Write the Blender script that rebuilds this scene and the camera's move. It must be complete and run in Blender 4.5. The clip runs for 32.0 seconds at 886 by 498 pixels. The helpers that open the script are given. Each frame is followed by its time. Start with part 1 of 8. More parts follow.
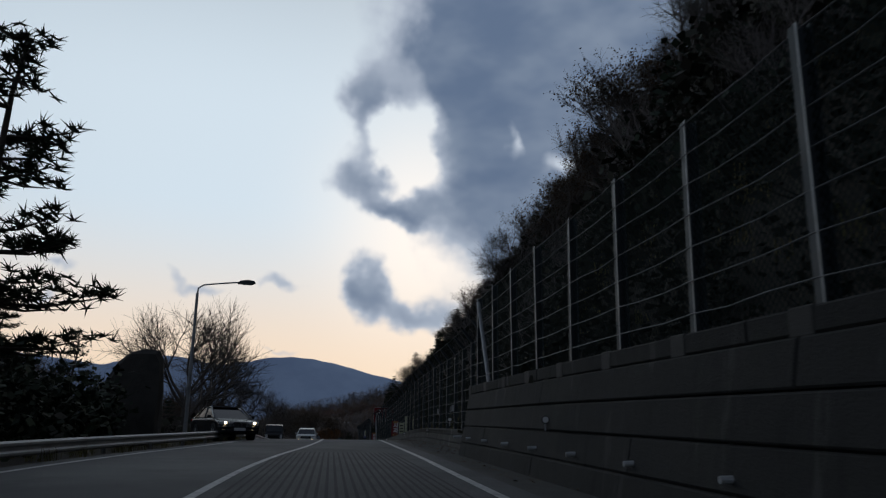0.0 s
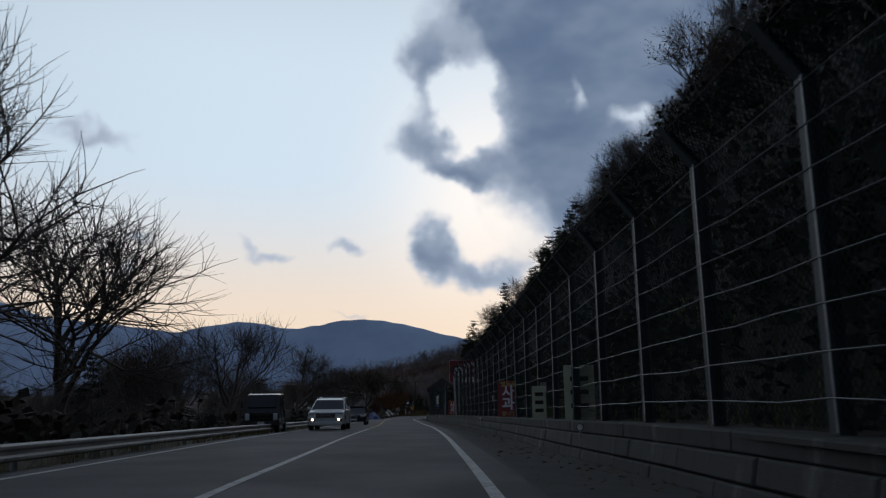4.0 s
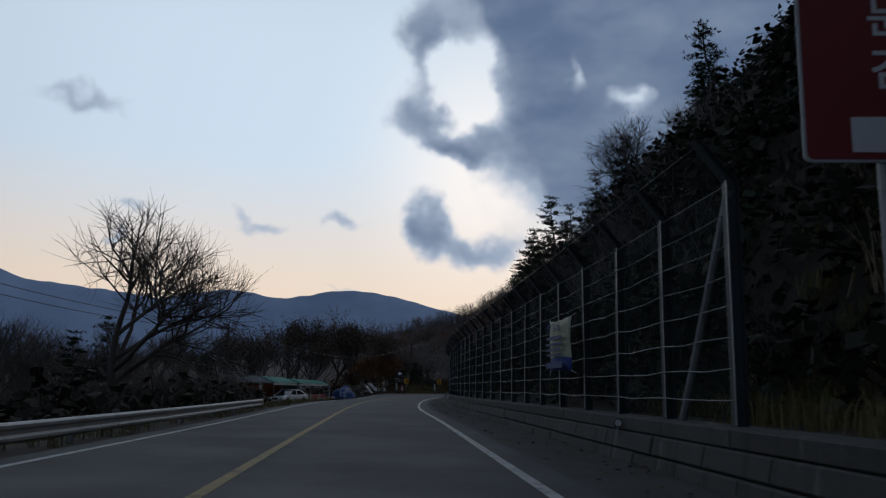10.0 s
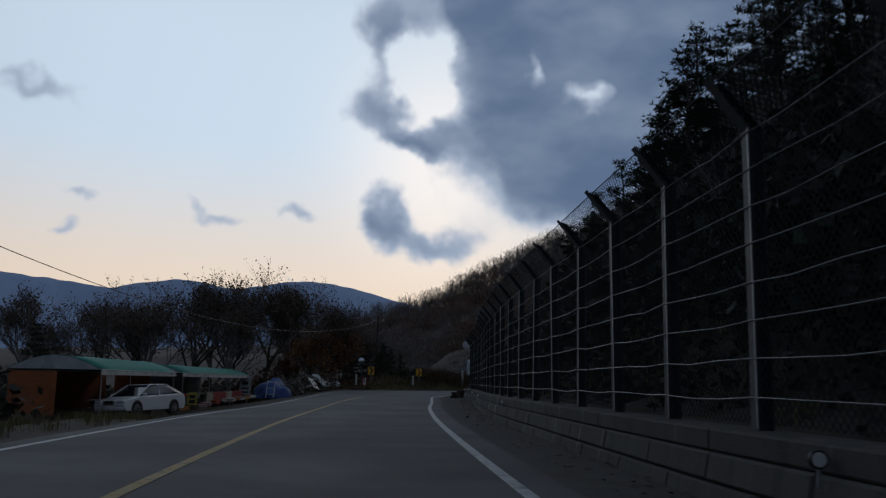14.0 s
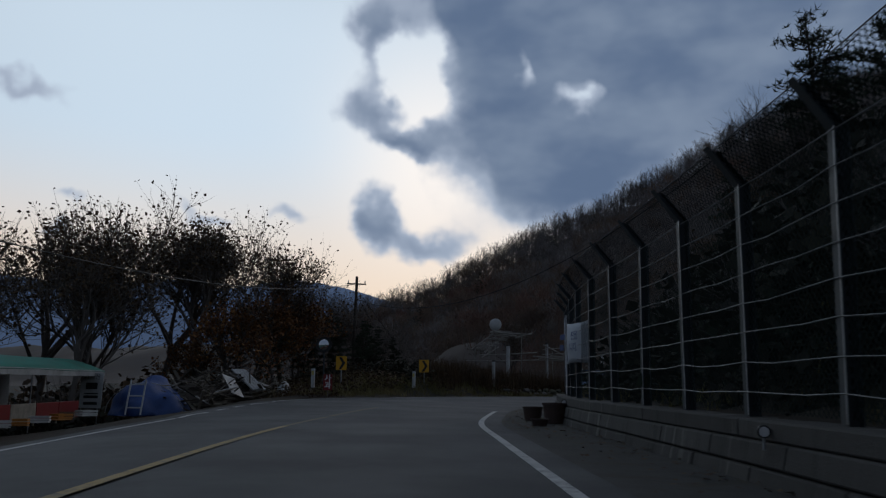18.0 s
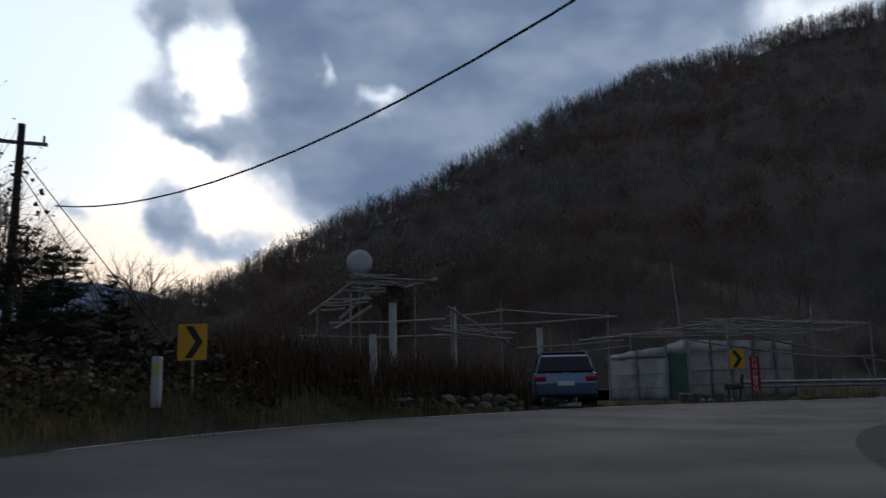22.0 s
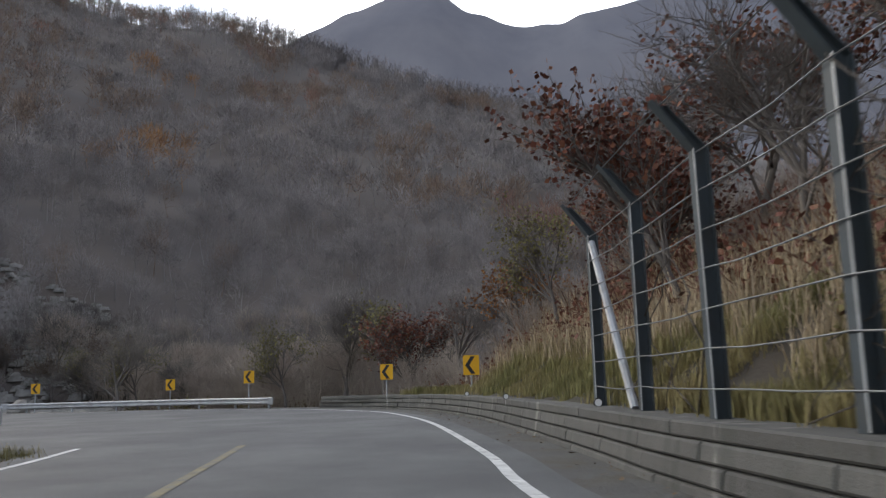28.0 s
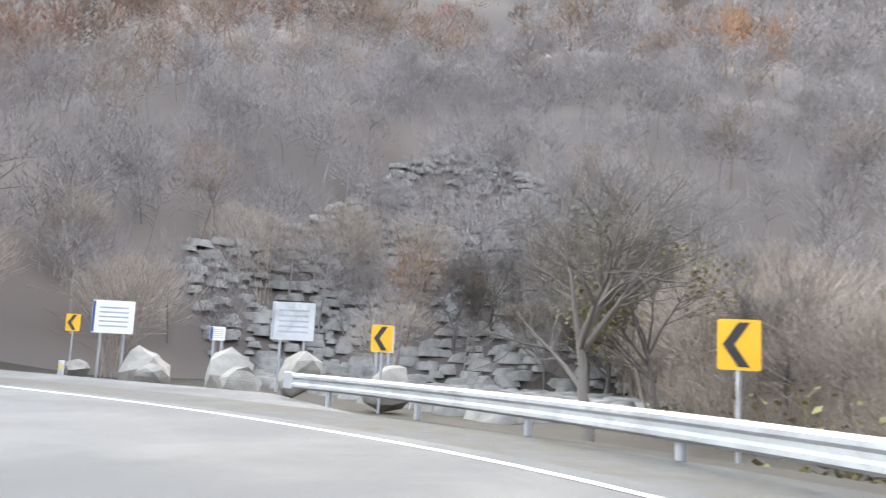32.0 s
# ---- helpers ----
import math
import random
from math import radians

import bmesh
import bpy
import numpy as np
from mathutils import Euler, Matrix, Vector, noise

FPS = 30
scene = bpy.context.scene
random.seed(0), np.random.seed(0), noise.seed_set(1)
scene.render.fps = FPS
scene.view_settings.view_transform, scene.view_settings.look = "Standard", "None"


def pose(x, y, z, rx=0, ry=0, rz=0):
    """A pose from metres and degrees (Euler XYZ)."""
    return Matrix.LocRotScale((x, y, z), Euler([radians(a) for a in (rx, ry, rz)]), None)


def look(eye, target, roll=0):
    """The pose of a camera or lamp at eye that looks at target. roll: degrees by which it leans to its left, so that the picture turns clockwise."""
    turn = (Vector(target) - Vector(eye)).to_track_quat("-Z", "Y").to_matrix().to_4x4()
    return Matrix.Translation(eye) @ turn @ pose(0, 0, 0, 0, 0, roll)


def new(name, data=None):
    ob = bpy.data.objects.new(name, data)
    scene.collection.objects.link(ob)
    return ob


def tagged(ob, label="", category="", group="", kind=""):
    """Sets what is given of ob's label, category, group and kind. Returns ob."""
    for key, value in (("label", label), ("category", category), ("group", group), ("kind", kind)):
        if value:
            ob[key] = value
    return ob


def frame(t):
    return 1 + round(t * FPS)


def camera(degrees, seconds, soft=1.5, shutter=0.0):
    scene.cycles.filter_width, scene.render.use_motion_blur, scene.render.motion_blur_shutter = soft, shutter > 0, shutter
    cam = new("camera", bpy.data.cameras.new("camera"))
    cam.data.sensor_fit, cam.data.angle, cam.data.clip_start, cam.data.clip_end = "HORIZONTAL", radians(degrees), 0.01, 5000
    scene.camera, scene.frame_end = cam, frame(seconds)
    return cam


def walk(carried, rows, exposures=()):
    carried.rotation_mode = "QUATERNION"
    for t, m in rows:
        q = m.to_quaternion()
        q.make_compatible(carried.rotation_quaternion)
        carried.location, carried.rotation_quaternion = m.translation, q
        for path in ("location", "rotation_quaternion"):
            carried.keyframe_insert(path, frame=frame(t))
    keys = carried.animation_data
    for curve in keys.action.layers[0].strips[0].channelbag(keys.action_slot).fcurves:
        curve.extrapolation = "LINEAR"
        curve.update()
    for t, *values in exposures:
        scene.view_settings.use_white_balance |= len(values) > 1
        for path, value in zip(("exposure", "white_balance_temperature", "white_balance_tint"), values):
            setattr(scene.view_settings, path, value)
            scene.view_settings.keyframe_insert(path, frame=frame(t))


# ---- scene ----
LENS = 55.93
# seconds, eye x y z, yaw to the left of +y, pitch up, lean
PATH = [
    (0, 0.02, 21.00, 0.96, -7.40, 11.27, 0.53), (0.5, 0.32, 26.16, 0.99, -5.30, 11.11, 0.65), (1, 0.63, 31.25, 0.96, -4.30, 10.61, 0.42),
    (1.5, 0.86, 36.49, 1.01, -3.50, 10.51, 1.02), (2, 1.11, 41.69, 0.98, -3.00, 10.06, 0.49), (2.5, 1.18, 46.47, 0.99, -2.80, 10.04, -0.02),
    (3, 1.31, 51.19, 1.00, -2.70, 9.62, -0.85), (3.5, 1.53, 56.16, 0.98, -2.50, 9.34, -1.09), (4, 1.72, 61.22, 0.98, -2.75, 9.37, -0.82),
    (4.5, 1.87, 66.23, 0.98, -3.10, 9.58, -0.80), (5, 2.00, 71.31, 0.98, -3.30, 9.87, -1.17), (5.5, 2.09, 76.47, 0.98, -3.35, 10.12, -1.81),
    (6, 2.12, 81.72, 0.98, -3.30, 10.22, -1.03), (6.5, 2.08, 87.06, 0.98, -3.15, 10.13, -0.13), (7, 2.02, 92.50, 0.98, -3.10, 9.89, 0.14),
    (7.5, 1.96, 98.11, 0.98, -3.21, 9.51, 0.43), (8, 1.90, 103.67, 0.97, -3.23, 9.65, 0.64), (8.5, 1.84, 108.96, 0.97, -3.17, 9.57, 0.73),
    (9, 1.77, 114.13, 1.01, -3.26, 9.61, 1.10), (9.5, 1.66, 119.35, 1.00, -3.19, 9.59, 1.15), (10, 1.53, 124.55, 0.98, -3.23, 9.49, 0.87),
    (10.5, 1.38, 129.73, 0.99, -3.19, 9.57, 0.97), (11, 1.26, 134.86, 1.01, -3.07, 9.54, 1.10), (11.5, 1.17, 140.19, 0.99, -3.04, 9.16, 1.16),
    (12, 1.12, 145.57, 0.97, -3.36, 9.19, 1.24), (12.5, 1.11, 150.79, 0.99, -3.71, 9.32, 1.56), (13, 1.16, 155.94, 0.98, -4.54, 9.13, 1.48),
    (13.5, 1.26, 160.83, 1.00, -5.09, 9.19, 1.31), (14, 1.39, 165.55, 0.99, -6.17, 9.08, 0.97), (14.5, 1.57, 170.03, 0.98, -6.57, 8.86, 0.85),
    (15, 1.77, 174.40, 0.99, -6.91, 8.78, 0.74), (15.5, 2.00, 178.57, 1.00, -7.14, 8.73, 0.96), (16, 2.25, 182.96, 0.98, -7.93, 8.11, 1.27),
    (16.5, 2.54, 187.23, 0.98, -8.18, 8.18, 1.07), (17, 2.89, 191.46, 0.98, -7.98, 8.69, 0.92), (17.5, 3.26, 195.58, 0.97, -7.52, 9.16, 0.84),
    (18, 3.40, 200.01, 0.96, -6.79, 9.11, 0.68), (18.5, 3.58, 204.18, 0.97, -6.34, 9.25, 0.44), (19, 3.75, 208.44, 0.98, -5.91, 9.18, 0.45),
    (19.5, 3.92, 212.14, 0.96, -5.91, 9.19, 0.55), (20, 4.09, 216.10, 0.99, -6.79, 9.08, 0.54), (20.5, 4.36, 219.78, 1.00, -8.26, 9.22, 0.65),
    (21, 4.94, 224.04, 0.99, -11.35, 9.43, 0.08), (21.5, 5.78, 228.05, 1.01, -14.84, 9.24, -0.81), (22, 7.12, 232.28, 0.99, -20.60, 9.13, -1.23),
    (22.5, 8.84, 235.86, 0.97, -27.97, 9.14, -1.74), (23, 11.16, 239.72, 0.97, -36.84, 8.91, -2.19), (23.5, 14.17, 243.32, 0.96, -44.55, 9.06, -2.32),
    (24, 17.60, 246.44, 1.00, -53.38, 8.97, -1.94), (24.5, 21.29, 248.86, 1.03, -61.28, 8.81, -1.58), (25, 25.35, 250.43, 0.99, -70.05, 9.34, -1.67),
    (25.5, 29.45, 251.37, 0.97, -75.96, 9.19, -2.04), (26, 33.58, 252.56, 0.98, -78.58, 9.19, -1.45), (26.5, 37.84, 253.49, 0.98, -80.50, 9.27, -1.26),
    (27, 42.37, 254.39, 0.98, -81.65, 9.33, -1.81), (27.5, 47.03, 255.16, 0.98, -82.23, 9.30, -2.58), (28, 52.27, 256.39, 0.97, -82.32, 9.09, -1.81),
    (28.5, 57.22, 257.41, 1.00, -81.94, 9.04, -1.37), (29, 62.62, 258.69, 1.00, -80.68, 9.38, -0.91), (29.5, 67.58, 260.08, 0.99, -78.16, 9.27, 0.15),
    (30, 72.42, 261.87, 0.99, -73.56, 9.20, 1.40), (30.5, 76.62, 263.90, 0.99, -68.16, 9.10, 2.55), (31, 80.89, 266.57, 0.98, -60.76, 8.75, 3.39),
    (31.5, 84.59, 269.51, 0.98, -53.23, 7.97, 2.61), (32, 87.50, 273.12, 0.97, -42.83, 7.51, 2.98),
]


def aim(x, y, z, yaw, pitch, lean):
    a, p = radians(yaw), radians(pitch)
    ahead = Vector((-math.sin(a) * math.cos(p), math.cos(a) * math.cos(p), math.sin(p)))
    eye = Vector((x, y, z))
    return look(eye, eye + ahead * 2, lean)


EXPOSURES = [(0.0, 0.1, 6400, 10), (6.0, 0.1, 6100, 10), (13.0, 0.0, 6050, 10), (19.0, 0.05, 6200, 10), (21.0, 0.2, 6350, 10), (22.0, 0.45, 6350, 10),
             (23.0, 1.3, 6600, 10), (24.0, 2.08, 6750, 11), (24.5, 2.25, 6750, 11), (28.0, 2.78, 7100, 12), (29.0, 2.85, 7800, 12), (30.0, 3.45, 7600, 12), (30.5, 3.85, 7500, 11), (31.0, 4.32, 7350, 11), (32.0, 4.8, 7400, 11)]
cam = camera(LENS, 32.0, soft=1.25, shutter=0.15)


# the road climbs to a crest: its slope at places along y
CLIMB_Y = np.linspace(-60, 73, 267)
CLIMB_S = np.interp(CLIMB_Y, [-60, 21, 32, 43, 53, 60, 73], [0.045, 0.045, 0.0425, 0.037, 0.035, 0.0335, 0.0])
CLIMB_Z = -np.cumsum((CLIMB_S * 0.5)[::-1])[::-1]


def climb(y):
    """How far the road at y lies below the crest."""
    return np.interp(y, CLIMB_Y, CLIMB_Z, right=0.0)


walk(cam, [(t, aim(x, y, z + float(climb(y)), yaw, pitch + math.degrees(math.atan(np.interp(y, CLIMB_Y, CLIMB_S, right=0.0))), lean)) for t, x, y, z, yaw, pitch, lean in PATH], EXPOSURES)

# ---- world and sun ----
SUN_AZ, SUN_EL = 38.0, 27.0   # degrees to the right of +y, above the horizon


class Nodes:
    """Short hand for node trees."""

    def __init__(self, tree):
        self.t = tree
        tree.nodes.clear()

    def add(self, kind):
        return self.t.nodes.new(kind)

    def link(self, a, b):
        self.t.links.new(a, b)

    def put(self, v, sock):
        if isinstance(v, bpy.types.NodeSocket):
            self.link(v, sock)
        else:
            sock.default_value = v

    def math(self, op, a, b=0.0, c=None, clamp=False):
        n = self.add("ShaderNodeMath")
        n.operation, n.use_clamp = op, clamp
        self.put(a, n.inputs[0])
        self.put(b, n.inputs[1])
        if c is not None:
            self.put(c, n.inputs[2])
        return n.outputs[0]

    def vmath(self, op, a, b):
        n = self.add("ShaderNodeVectorMath")
        n.operation = op
        self.put(a, n.inputs[0])
        self.put(b, n.inputs[1])
        return n.outputs[1] if op in ("LENGTH", "DISTANCE", "DOT_PRODUCT") else n.outputs[0]

    def mix(self, f, a, b, blend="MIX"):
        n = self.add("ShaderNodeMix")
        n.data_type, n.blend_type = "RGBA", blend
        self.put(f, n.inputs[0])
        self.put(a if not isinstance(a, tuple) else (*a[:3], 1), n.inputs[6])
        self.put(b if not isinstance(b, tuple) else (*b[:3], 1), n.inputs[7])
        return n.outputs[2]

    def noise(self, vec, scale, detail=4.0, rough=0.55, dist=0.0, colour=False):
        n = self.add("ShaderNodeTexNoise")
        if vec is not None:
            self.link(vec, n.inputs["Vector"])
        n.inputs["Scale"].default_value = scale
        n.inputs["Detail"].default_value = detail
        n.inputs["Roughness"].default_value = rough
        n.inputs["Distortion"].default_value = dist
        return n.outputs["Color" if colour else "Fac"]

    def step(self, v, lo, hi, a=0.0, b=1.0):
        n = self.add("ShaderNodeMapRange")
        n.interpolation_type = "SMOOTHSTEP"
        self.put(v, n.inputs[0])
        for k, val in zip((1, 2, 3, 4), (lo, hi, a, b)):
            n.inputs[k].default_value = val
        return n.outputs[0]


world = bpy.data.worlds.new("evening_sky")
scene.world = world
world.use_nodes = True
w = Nodes(world.node_tree)
way = w.add("ShaderNodeTexCoord").outputs["Generated"]
sep = w.add("ShaderNodeSeparateXYZ")
w.link(way, sep.inputs[0])
az = w.math("MULTIPLY", w.math("ARCTAN2", sep.outputs[0], sep.outputs[1]), 57.2958)
el = w.math("MULTIPLY", w.math("ARCSINE", sep.outputs[2]), 57.2958)
flat = w.add("ShaderNodeCombineXYZ")
w.link(az, flat.inputs[0])
w.link(el, flat.inputs[1])
wob = w.vmath("MULTIPLY", w.vmath("SUBTRACT", w.noise(flat.outputs[0], 0.26, 3.5, 0.5, colour=True), (0.5, 0.5, 0.5)), (6.5, 5.0, 0.0))
spot = w.vmath("ADD", flat.outputs[0], wob)


def clouds(blobs):
    total = None
    for ca, ce, ra, re, amp in blobs:
        off = w.vmath("MULTIPLY", w.vmath("SUBTRACT", spot, (ca, ce, 0.0)), (1 / ra, 1 / re, 0.0))
        d2 = w.vmath("DOT_PRODUCT", off, off)
        g = w.math("MULTIPLY", w.math("EXPONENT", w.math("MULTIPLY", d2, -1.0)), amp)
        total = g if total is None else w.math("ADD", total, g)
    return total


# azimuth, elevation, half sizes in degrees, weight (less than nothing: a gap)
DARK = [(9, 27, 5, 6, 1.1), (14, 29, 9, 5, 1.1), (24, 29, 12, 5.5, 1.2), (32, 31, 7, 6, 1.0), (11, 17, 5.0, 5.0, 0.85), (15, 13.5, 5, 3, 0.55),
        (19, 21, 7, 6, 0.5), (25, 19, 11, 7, 0.85), (17, 14, 6, 4, 0.4), (2.0, 23, 2.2, 2.6, 0.9), (1.5, 18.6, 2.6, 1.8, 0.85), (4.2, 16.6, 3.0, 1.0, 0.8), (4.4, 21.0, 2.0, 2.6, -0.9),
        (12.0, 21.2, 0.8, 1.3, -0.7), (16.4, 19.4, 1.5, 1.0, -0.9), (2.0, 11.2, 1.9, 2.0, 0.95), (5.6, 9.6, 3.0, 1.3, 0.75),
        (-3.6, 11.6, 1.8, 0.8, 0.62), (-9.5, 11.0, 2.0, 0.7, 0.6), (-21, 17.6, 3.6, 0.9, 0.65), (-17.5, 12.0, 1.5, 0.6, 0.6), (-19, 10.0, 1.5, 0.6, 0.6), (-4, 6.6, 1.8, 0.4, 0.45),
        (37, 27, 9, 5, 0.9), (29, 22, 8, 5, 0.45), (52, 24, 24, 8, 0.72), (45, 22.5, 3.5, 2.2, -0.45), (66, 26, 4, 3, 0.3), (-60, 25, 18, 6, 0.6), (110, 30, 40, 8, 0.7), (-150, 25, 40, 7, 0.7)]
density = clouds(DARK)
cover = w.step(density, 0.24, 0.70)
thick = w.step(density, 0.45, 1.15)
fine = w.noise(w.vmath("MULTIPLY", flat.outputs[0], (0.55, 1.0, 0.0)), 0.26, 3.0, 0.5)
sky = w.add("ShaderNodeTexSky")
sky.sky_type, sky.sun_disc, sky.sun_elevation, sky.sun_rotation = "NISHITA", False, radians(SUN_EL), radians(SUN_AZ)
sky.air_density, sky.dust_density, sky.ozone_density = 1.0, 2.2, 1.2
blue = w.mix(1.0, sky.outputs[0], (0.03, 0.03, 0.03), "MULTIPLY")
veil = w.mix(w.step(el, 4.0, 17.0), (1.04, 0.80, 0.58), (0.74, 0.85, 0.93))
veil = w.mix(w.step(el, 22.0, 50.0), veil, (0.10, 0.125, 0.17))
side = w.math("COSINE", w.math("MULTIPLY", w.math("SUBTRACT", az, SUN_AZ), 0.0174533))
veil = w.mix(w.step(side, -0.6, 0.7), (0.09, 0.11, 0.15), veil)
clear = w.mix(0.8, blue, veil)
off = w.vmath("MULTIPLY", w.vmath("SUBTRACT", flat.outputs[0], (SUN_AZ + 3, SUN_EL + 10, 0.0)), (1 / 28, 1 / 12, 0.0))
glow = w.math("EXPONENT", w.math("MULTIPLY", w.vmath("DOT_PRODUCT", off, off), -1.0))
off = w.vmath("MULTIPLY", w.vmath("SUBTRACT", flat.outputs[0], (6.0, 15.0, 0.0)), (1 / 6.5, 1 / 7.0, 0.0))
glow2 = w.math("EXPONENT", w.math("MULTIPLY", w.vmath("DOT_PRODUCT", off, off), -1.0))
clear = w.mix(w.math("MULTIPLY", glow2, 0.55), clear, (1.25, 1.05, 0.86))
clear = w.mix(w.math("MULTIPLY", glow, 0.8), clear, (0.62, 0.58, 0.53))
lit = w.mix(w.step(fine, 0.3, 0.75), (0.11, 0.155, 0.24), (0.20, 0.25, 0.33))
lit = w.mix(thick, (0.42, 0.47, 0.55), lit)
seen_sky = w.mix(cover, clear, lit)
below = w.step(el, -6.0, -1.0)
seen_sky = w.mix(below, (0.06, 0.06, 0.06), seen_sky)
bg = w.add("ShaderNodeBackground")
w.link(seen_sky, bg.inputs[0])
bg.inputs[1].default_value = 1.0
w.link(bg.outputs[0], w.add("ShaderNodeOutputWorld").inputs[0])

sun = new("sun", bpy.data.lights.new("sun", "SUN"))
sun.data.energy, sun.data.angle, sun.data.color = 0.15, radians(14), (1.0, 0.92, 0.82)
sun.matrix_world = look((0, 0, 80), (-math.sin(radians(SUN_AZ)), -math.cos(radians(SUN_AZ)), 80 - math.tan(radians(SUN_EL))))

# ---- materials ----
MATS = {}


def material(name, base, second=None, scale=3.0, rough=0.8, metal=0.0, bump=0.3, fine=60.0, stain=None, stain_scale=0.5, stain_amt=0.5, vary=0.0, island=False, sheen=0.5, streak=None):
    """A painted or natural surface: two colours in a coarse noise, a fine grain, stains, relief, and a shift from piece to piece."""
    m = bpy.data.materials.new(name)
    m.use_nodes = True
    n = Nodes(m.node_tree)
    at = n.add("ShaderNodeTexCoord").outputs["Object"]
    geo = n.add("ShaderNodeNewGeometry")
    at = geo.outputs["Position"] if not island else at
    second = second or tuple(c * 0.75 for c in base)
    coarse = n.step(n.noise(at, scale, 5.0, 0.6), 0.32, 0.68)
    grain = n.noise(at, fine, 3.0, 0.6)
    col = n.mix(coarse, tuple(base), tuple(second))
    col = n.mix(n.math("MULTIPLY", grain, 0.35), col, tuple(c * 0.55 for c in base))
    if stain:
        col = n.mix(n.math("MULTIPLY", n.step(n.noise(at, stain_scale, 6.0, 0.65, 0.6), 0.5, 0.66), stain_amt), col, tuple(stain))
    if streak:   # stains that water has drawn down the face
        run = n.vmath("MULTIPLY", at, (3.2, 3.2, 0.45))
        col = n.mix(n.math("MULTIPLY", n.step(n.noise(run, 1.0, 5.0, 0.6), 0.52, 0.66), 0.75), col, tuple(streak[0]))
        run = n.vmath("ADD", n.vmath("MULTIPLY", at, (2.1, 2.1, 0.3)), (7.3, 2.1, 0.0))
        col = n.mix(n.math("MULTIPLY", n.step(n.noise(run, 1.0, 6.0, 0.65), 0.57, 0.68), 0.7), col, tuple(streak[1]))
    if vary:
        r = n.add("ShaderNodeObjectInfo").outputs["Random"] if not island else geo.outputs["Random Per Island"]
        hs = n.add("ShaderNodeHueSaturation")
        n.link(n.math("ADD", n.math("MULTIPLY", r, 2 * vary), 1 - vary), hs.inputs["Value"])
        n.link(n.math("ADD", n.math("MULTIPLY", r, 0.06 * vary), 0.5 - 0.03 * vary), hs.inputs["Hue"])
        n.link(col, hs.inputs["Color"])
        col = hs.outputs[0]
    p = n.add("ShaderNodeBsdfPrincipled")
    n.link(col, p.inputs["Base Color"])
    n.link(n.math("ADD", n.math("MULTIPLY", coarse, -0.12), rough + 0.05, clamp=True), p.inputs["Roughness"])
    p.inputs["Metallic"].default_value = metal
    p.inputs["Specular IOR Level"].default_value = sheen
    if bump:
        b = n.add("ShaderNodeBump")
        b.inputs["Strength"].default_value = bump
        b.inputs["Distance"].default_value = 0.02
        n.link(n.math("ADD", grain, n.math("MULTIPLY", coarse, 0.8)), b.inputs["Height"])
        n.link(b.outputs[0], p.inputs["Normal"])
    n.link(p.outputs[0], n.add("ShaderNodeOutputMaterial").inputs[0])
    MATS[name] = m
    return m


ASPHALT = material("asphalt", (0.055, 0.057, 0.06), (0.075, 0.076, 0.078), 0.35, 0.77, bump=0.35, fine=90, stain=(0.035, 0.036, 0.038), stain_scale=0.16, stain_amt=0.6)
SHOULDER = material("gravel_shoulder", (0.085, 0.082, 0.076), (0.05, 0.048, 0.043), 1.4, 0.95, bump=0.8, fine=30, stain=(0.06, 0.05, 0.03), stain_scale=0.8, stain_amt=0.7)
WHITE_LINE = material("worn_white_paint", (0.62, 0.62, 0.6), (0.42, 0.42, 0.41), 3.0, 0.7, bump=0.2, stain=(0.09, 0.09, 0.09), stain_scale=5.0, stain_amt=0.6)
FAINT_LINE = material("ghost_of_yellow_paint", (0.20, 0.16, 0.075), (0.09, 0.085, 0.07), 3.0, 0.75, bump=0.3, stain=(0.06, 0.06, 0.06), stain_scale=4.0, stain_amt=0.8)
YELLOW_LINE = material("worn_yellow_paint", (0.42, 0.29, 0.08), (0.30, 0.22, 0.08), 3.0, 0.7, bump=0.2, stain=(0.08, 0.078, 0.07), stain_scale=5.0, stain_amt=0.75)
CONCRETE = material("weathered_concrete", (0.10, 0.095, 0.086), (0.062, 0.059, 0.053), 0.9, 0.9, bump=0.5, fine=45, stain=(0.07, 0.068, 0.06), stain_scale=0.7, stain_amt=0.75, vary=0.14, streak=((0.05, 0.05, 0.043), (0.21, 0.2, 0.18)))
# concrete in a much darker tone, for the tall wall and the recessed bodies
CONCRETE_DARK = material("dark_concrete", (0.034, 0.033, 0.03), (0.022, 0.022, 0.02), 0.9, 0.93, bump=0.6, fine=40, stain=(0.03, 0.032, 0.024), stain_scale=0.8, stain_amt=0.7, vary=0.08, streak=((0.018, 0.018, 0.016), (0.075, 0.073, 0.066)))
STEEL = material("galvanised_steel", (0.42, 0.43, 0.44), (0.33, 0.34, 0.35), 2.0, 0.55, 0.5, 0.08, 25, stain=(0.2, 0.18, 0.16), stain_scale=1.5, stain_amt=0.4)
STEEL_BLUE = material("blue_grey_coated_steel", (0.042, 0.055, 0.062), (0.032, 0.042, 0.048), 2.0, 0.6, 0.0, 0.1, 25, stain=(0.04, 0.036, 0.03), stain_scale=2.0, stain_amt=0.4)
WIRE = material("galvanised_wire", (0.14, 0.145, 0.15), (0.09, 0.095, 0.1), 4.0, 0.5, 0.4, 0.0)
EARTH = material("leaf_covered_earth", (0.05, 0.038, 0.026), (0.03, 0.025, 0.018), 0.3, 0.98, bump=0.9, fine=12, stain=(0.032, 0.036, 0.016), stain_scale=0.22, stain_amt=0.6)
GRASS = material("autumn_grass", (0.15, 0.14, 0.05), (0.26, 0.2, 0.085), 0.4, 0.95, bump=0.6, fine=25, vary=0.3, island=True)
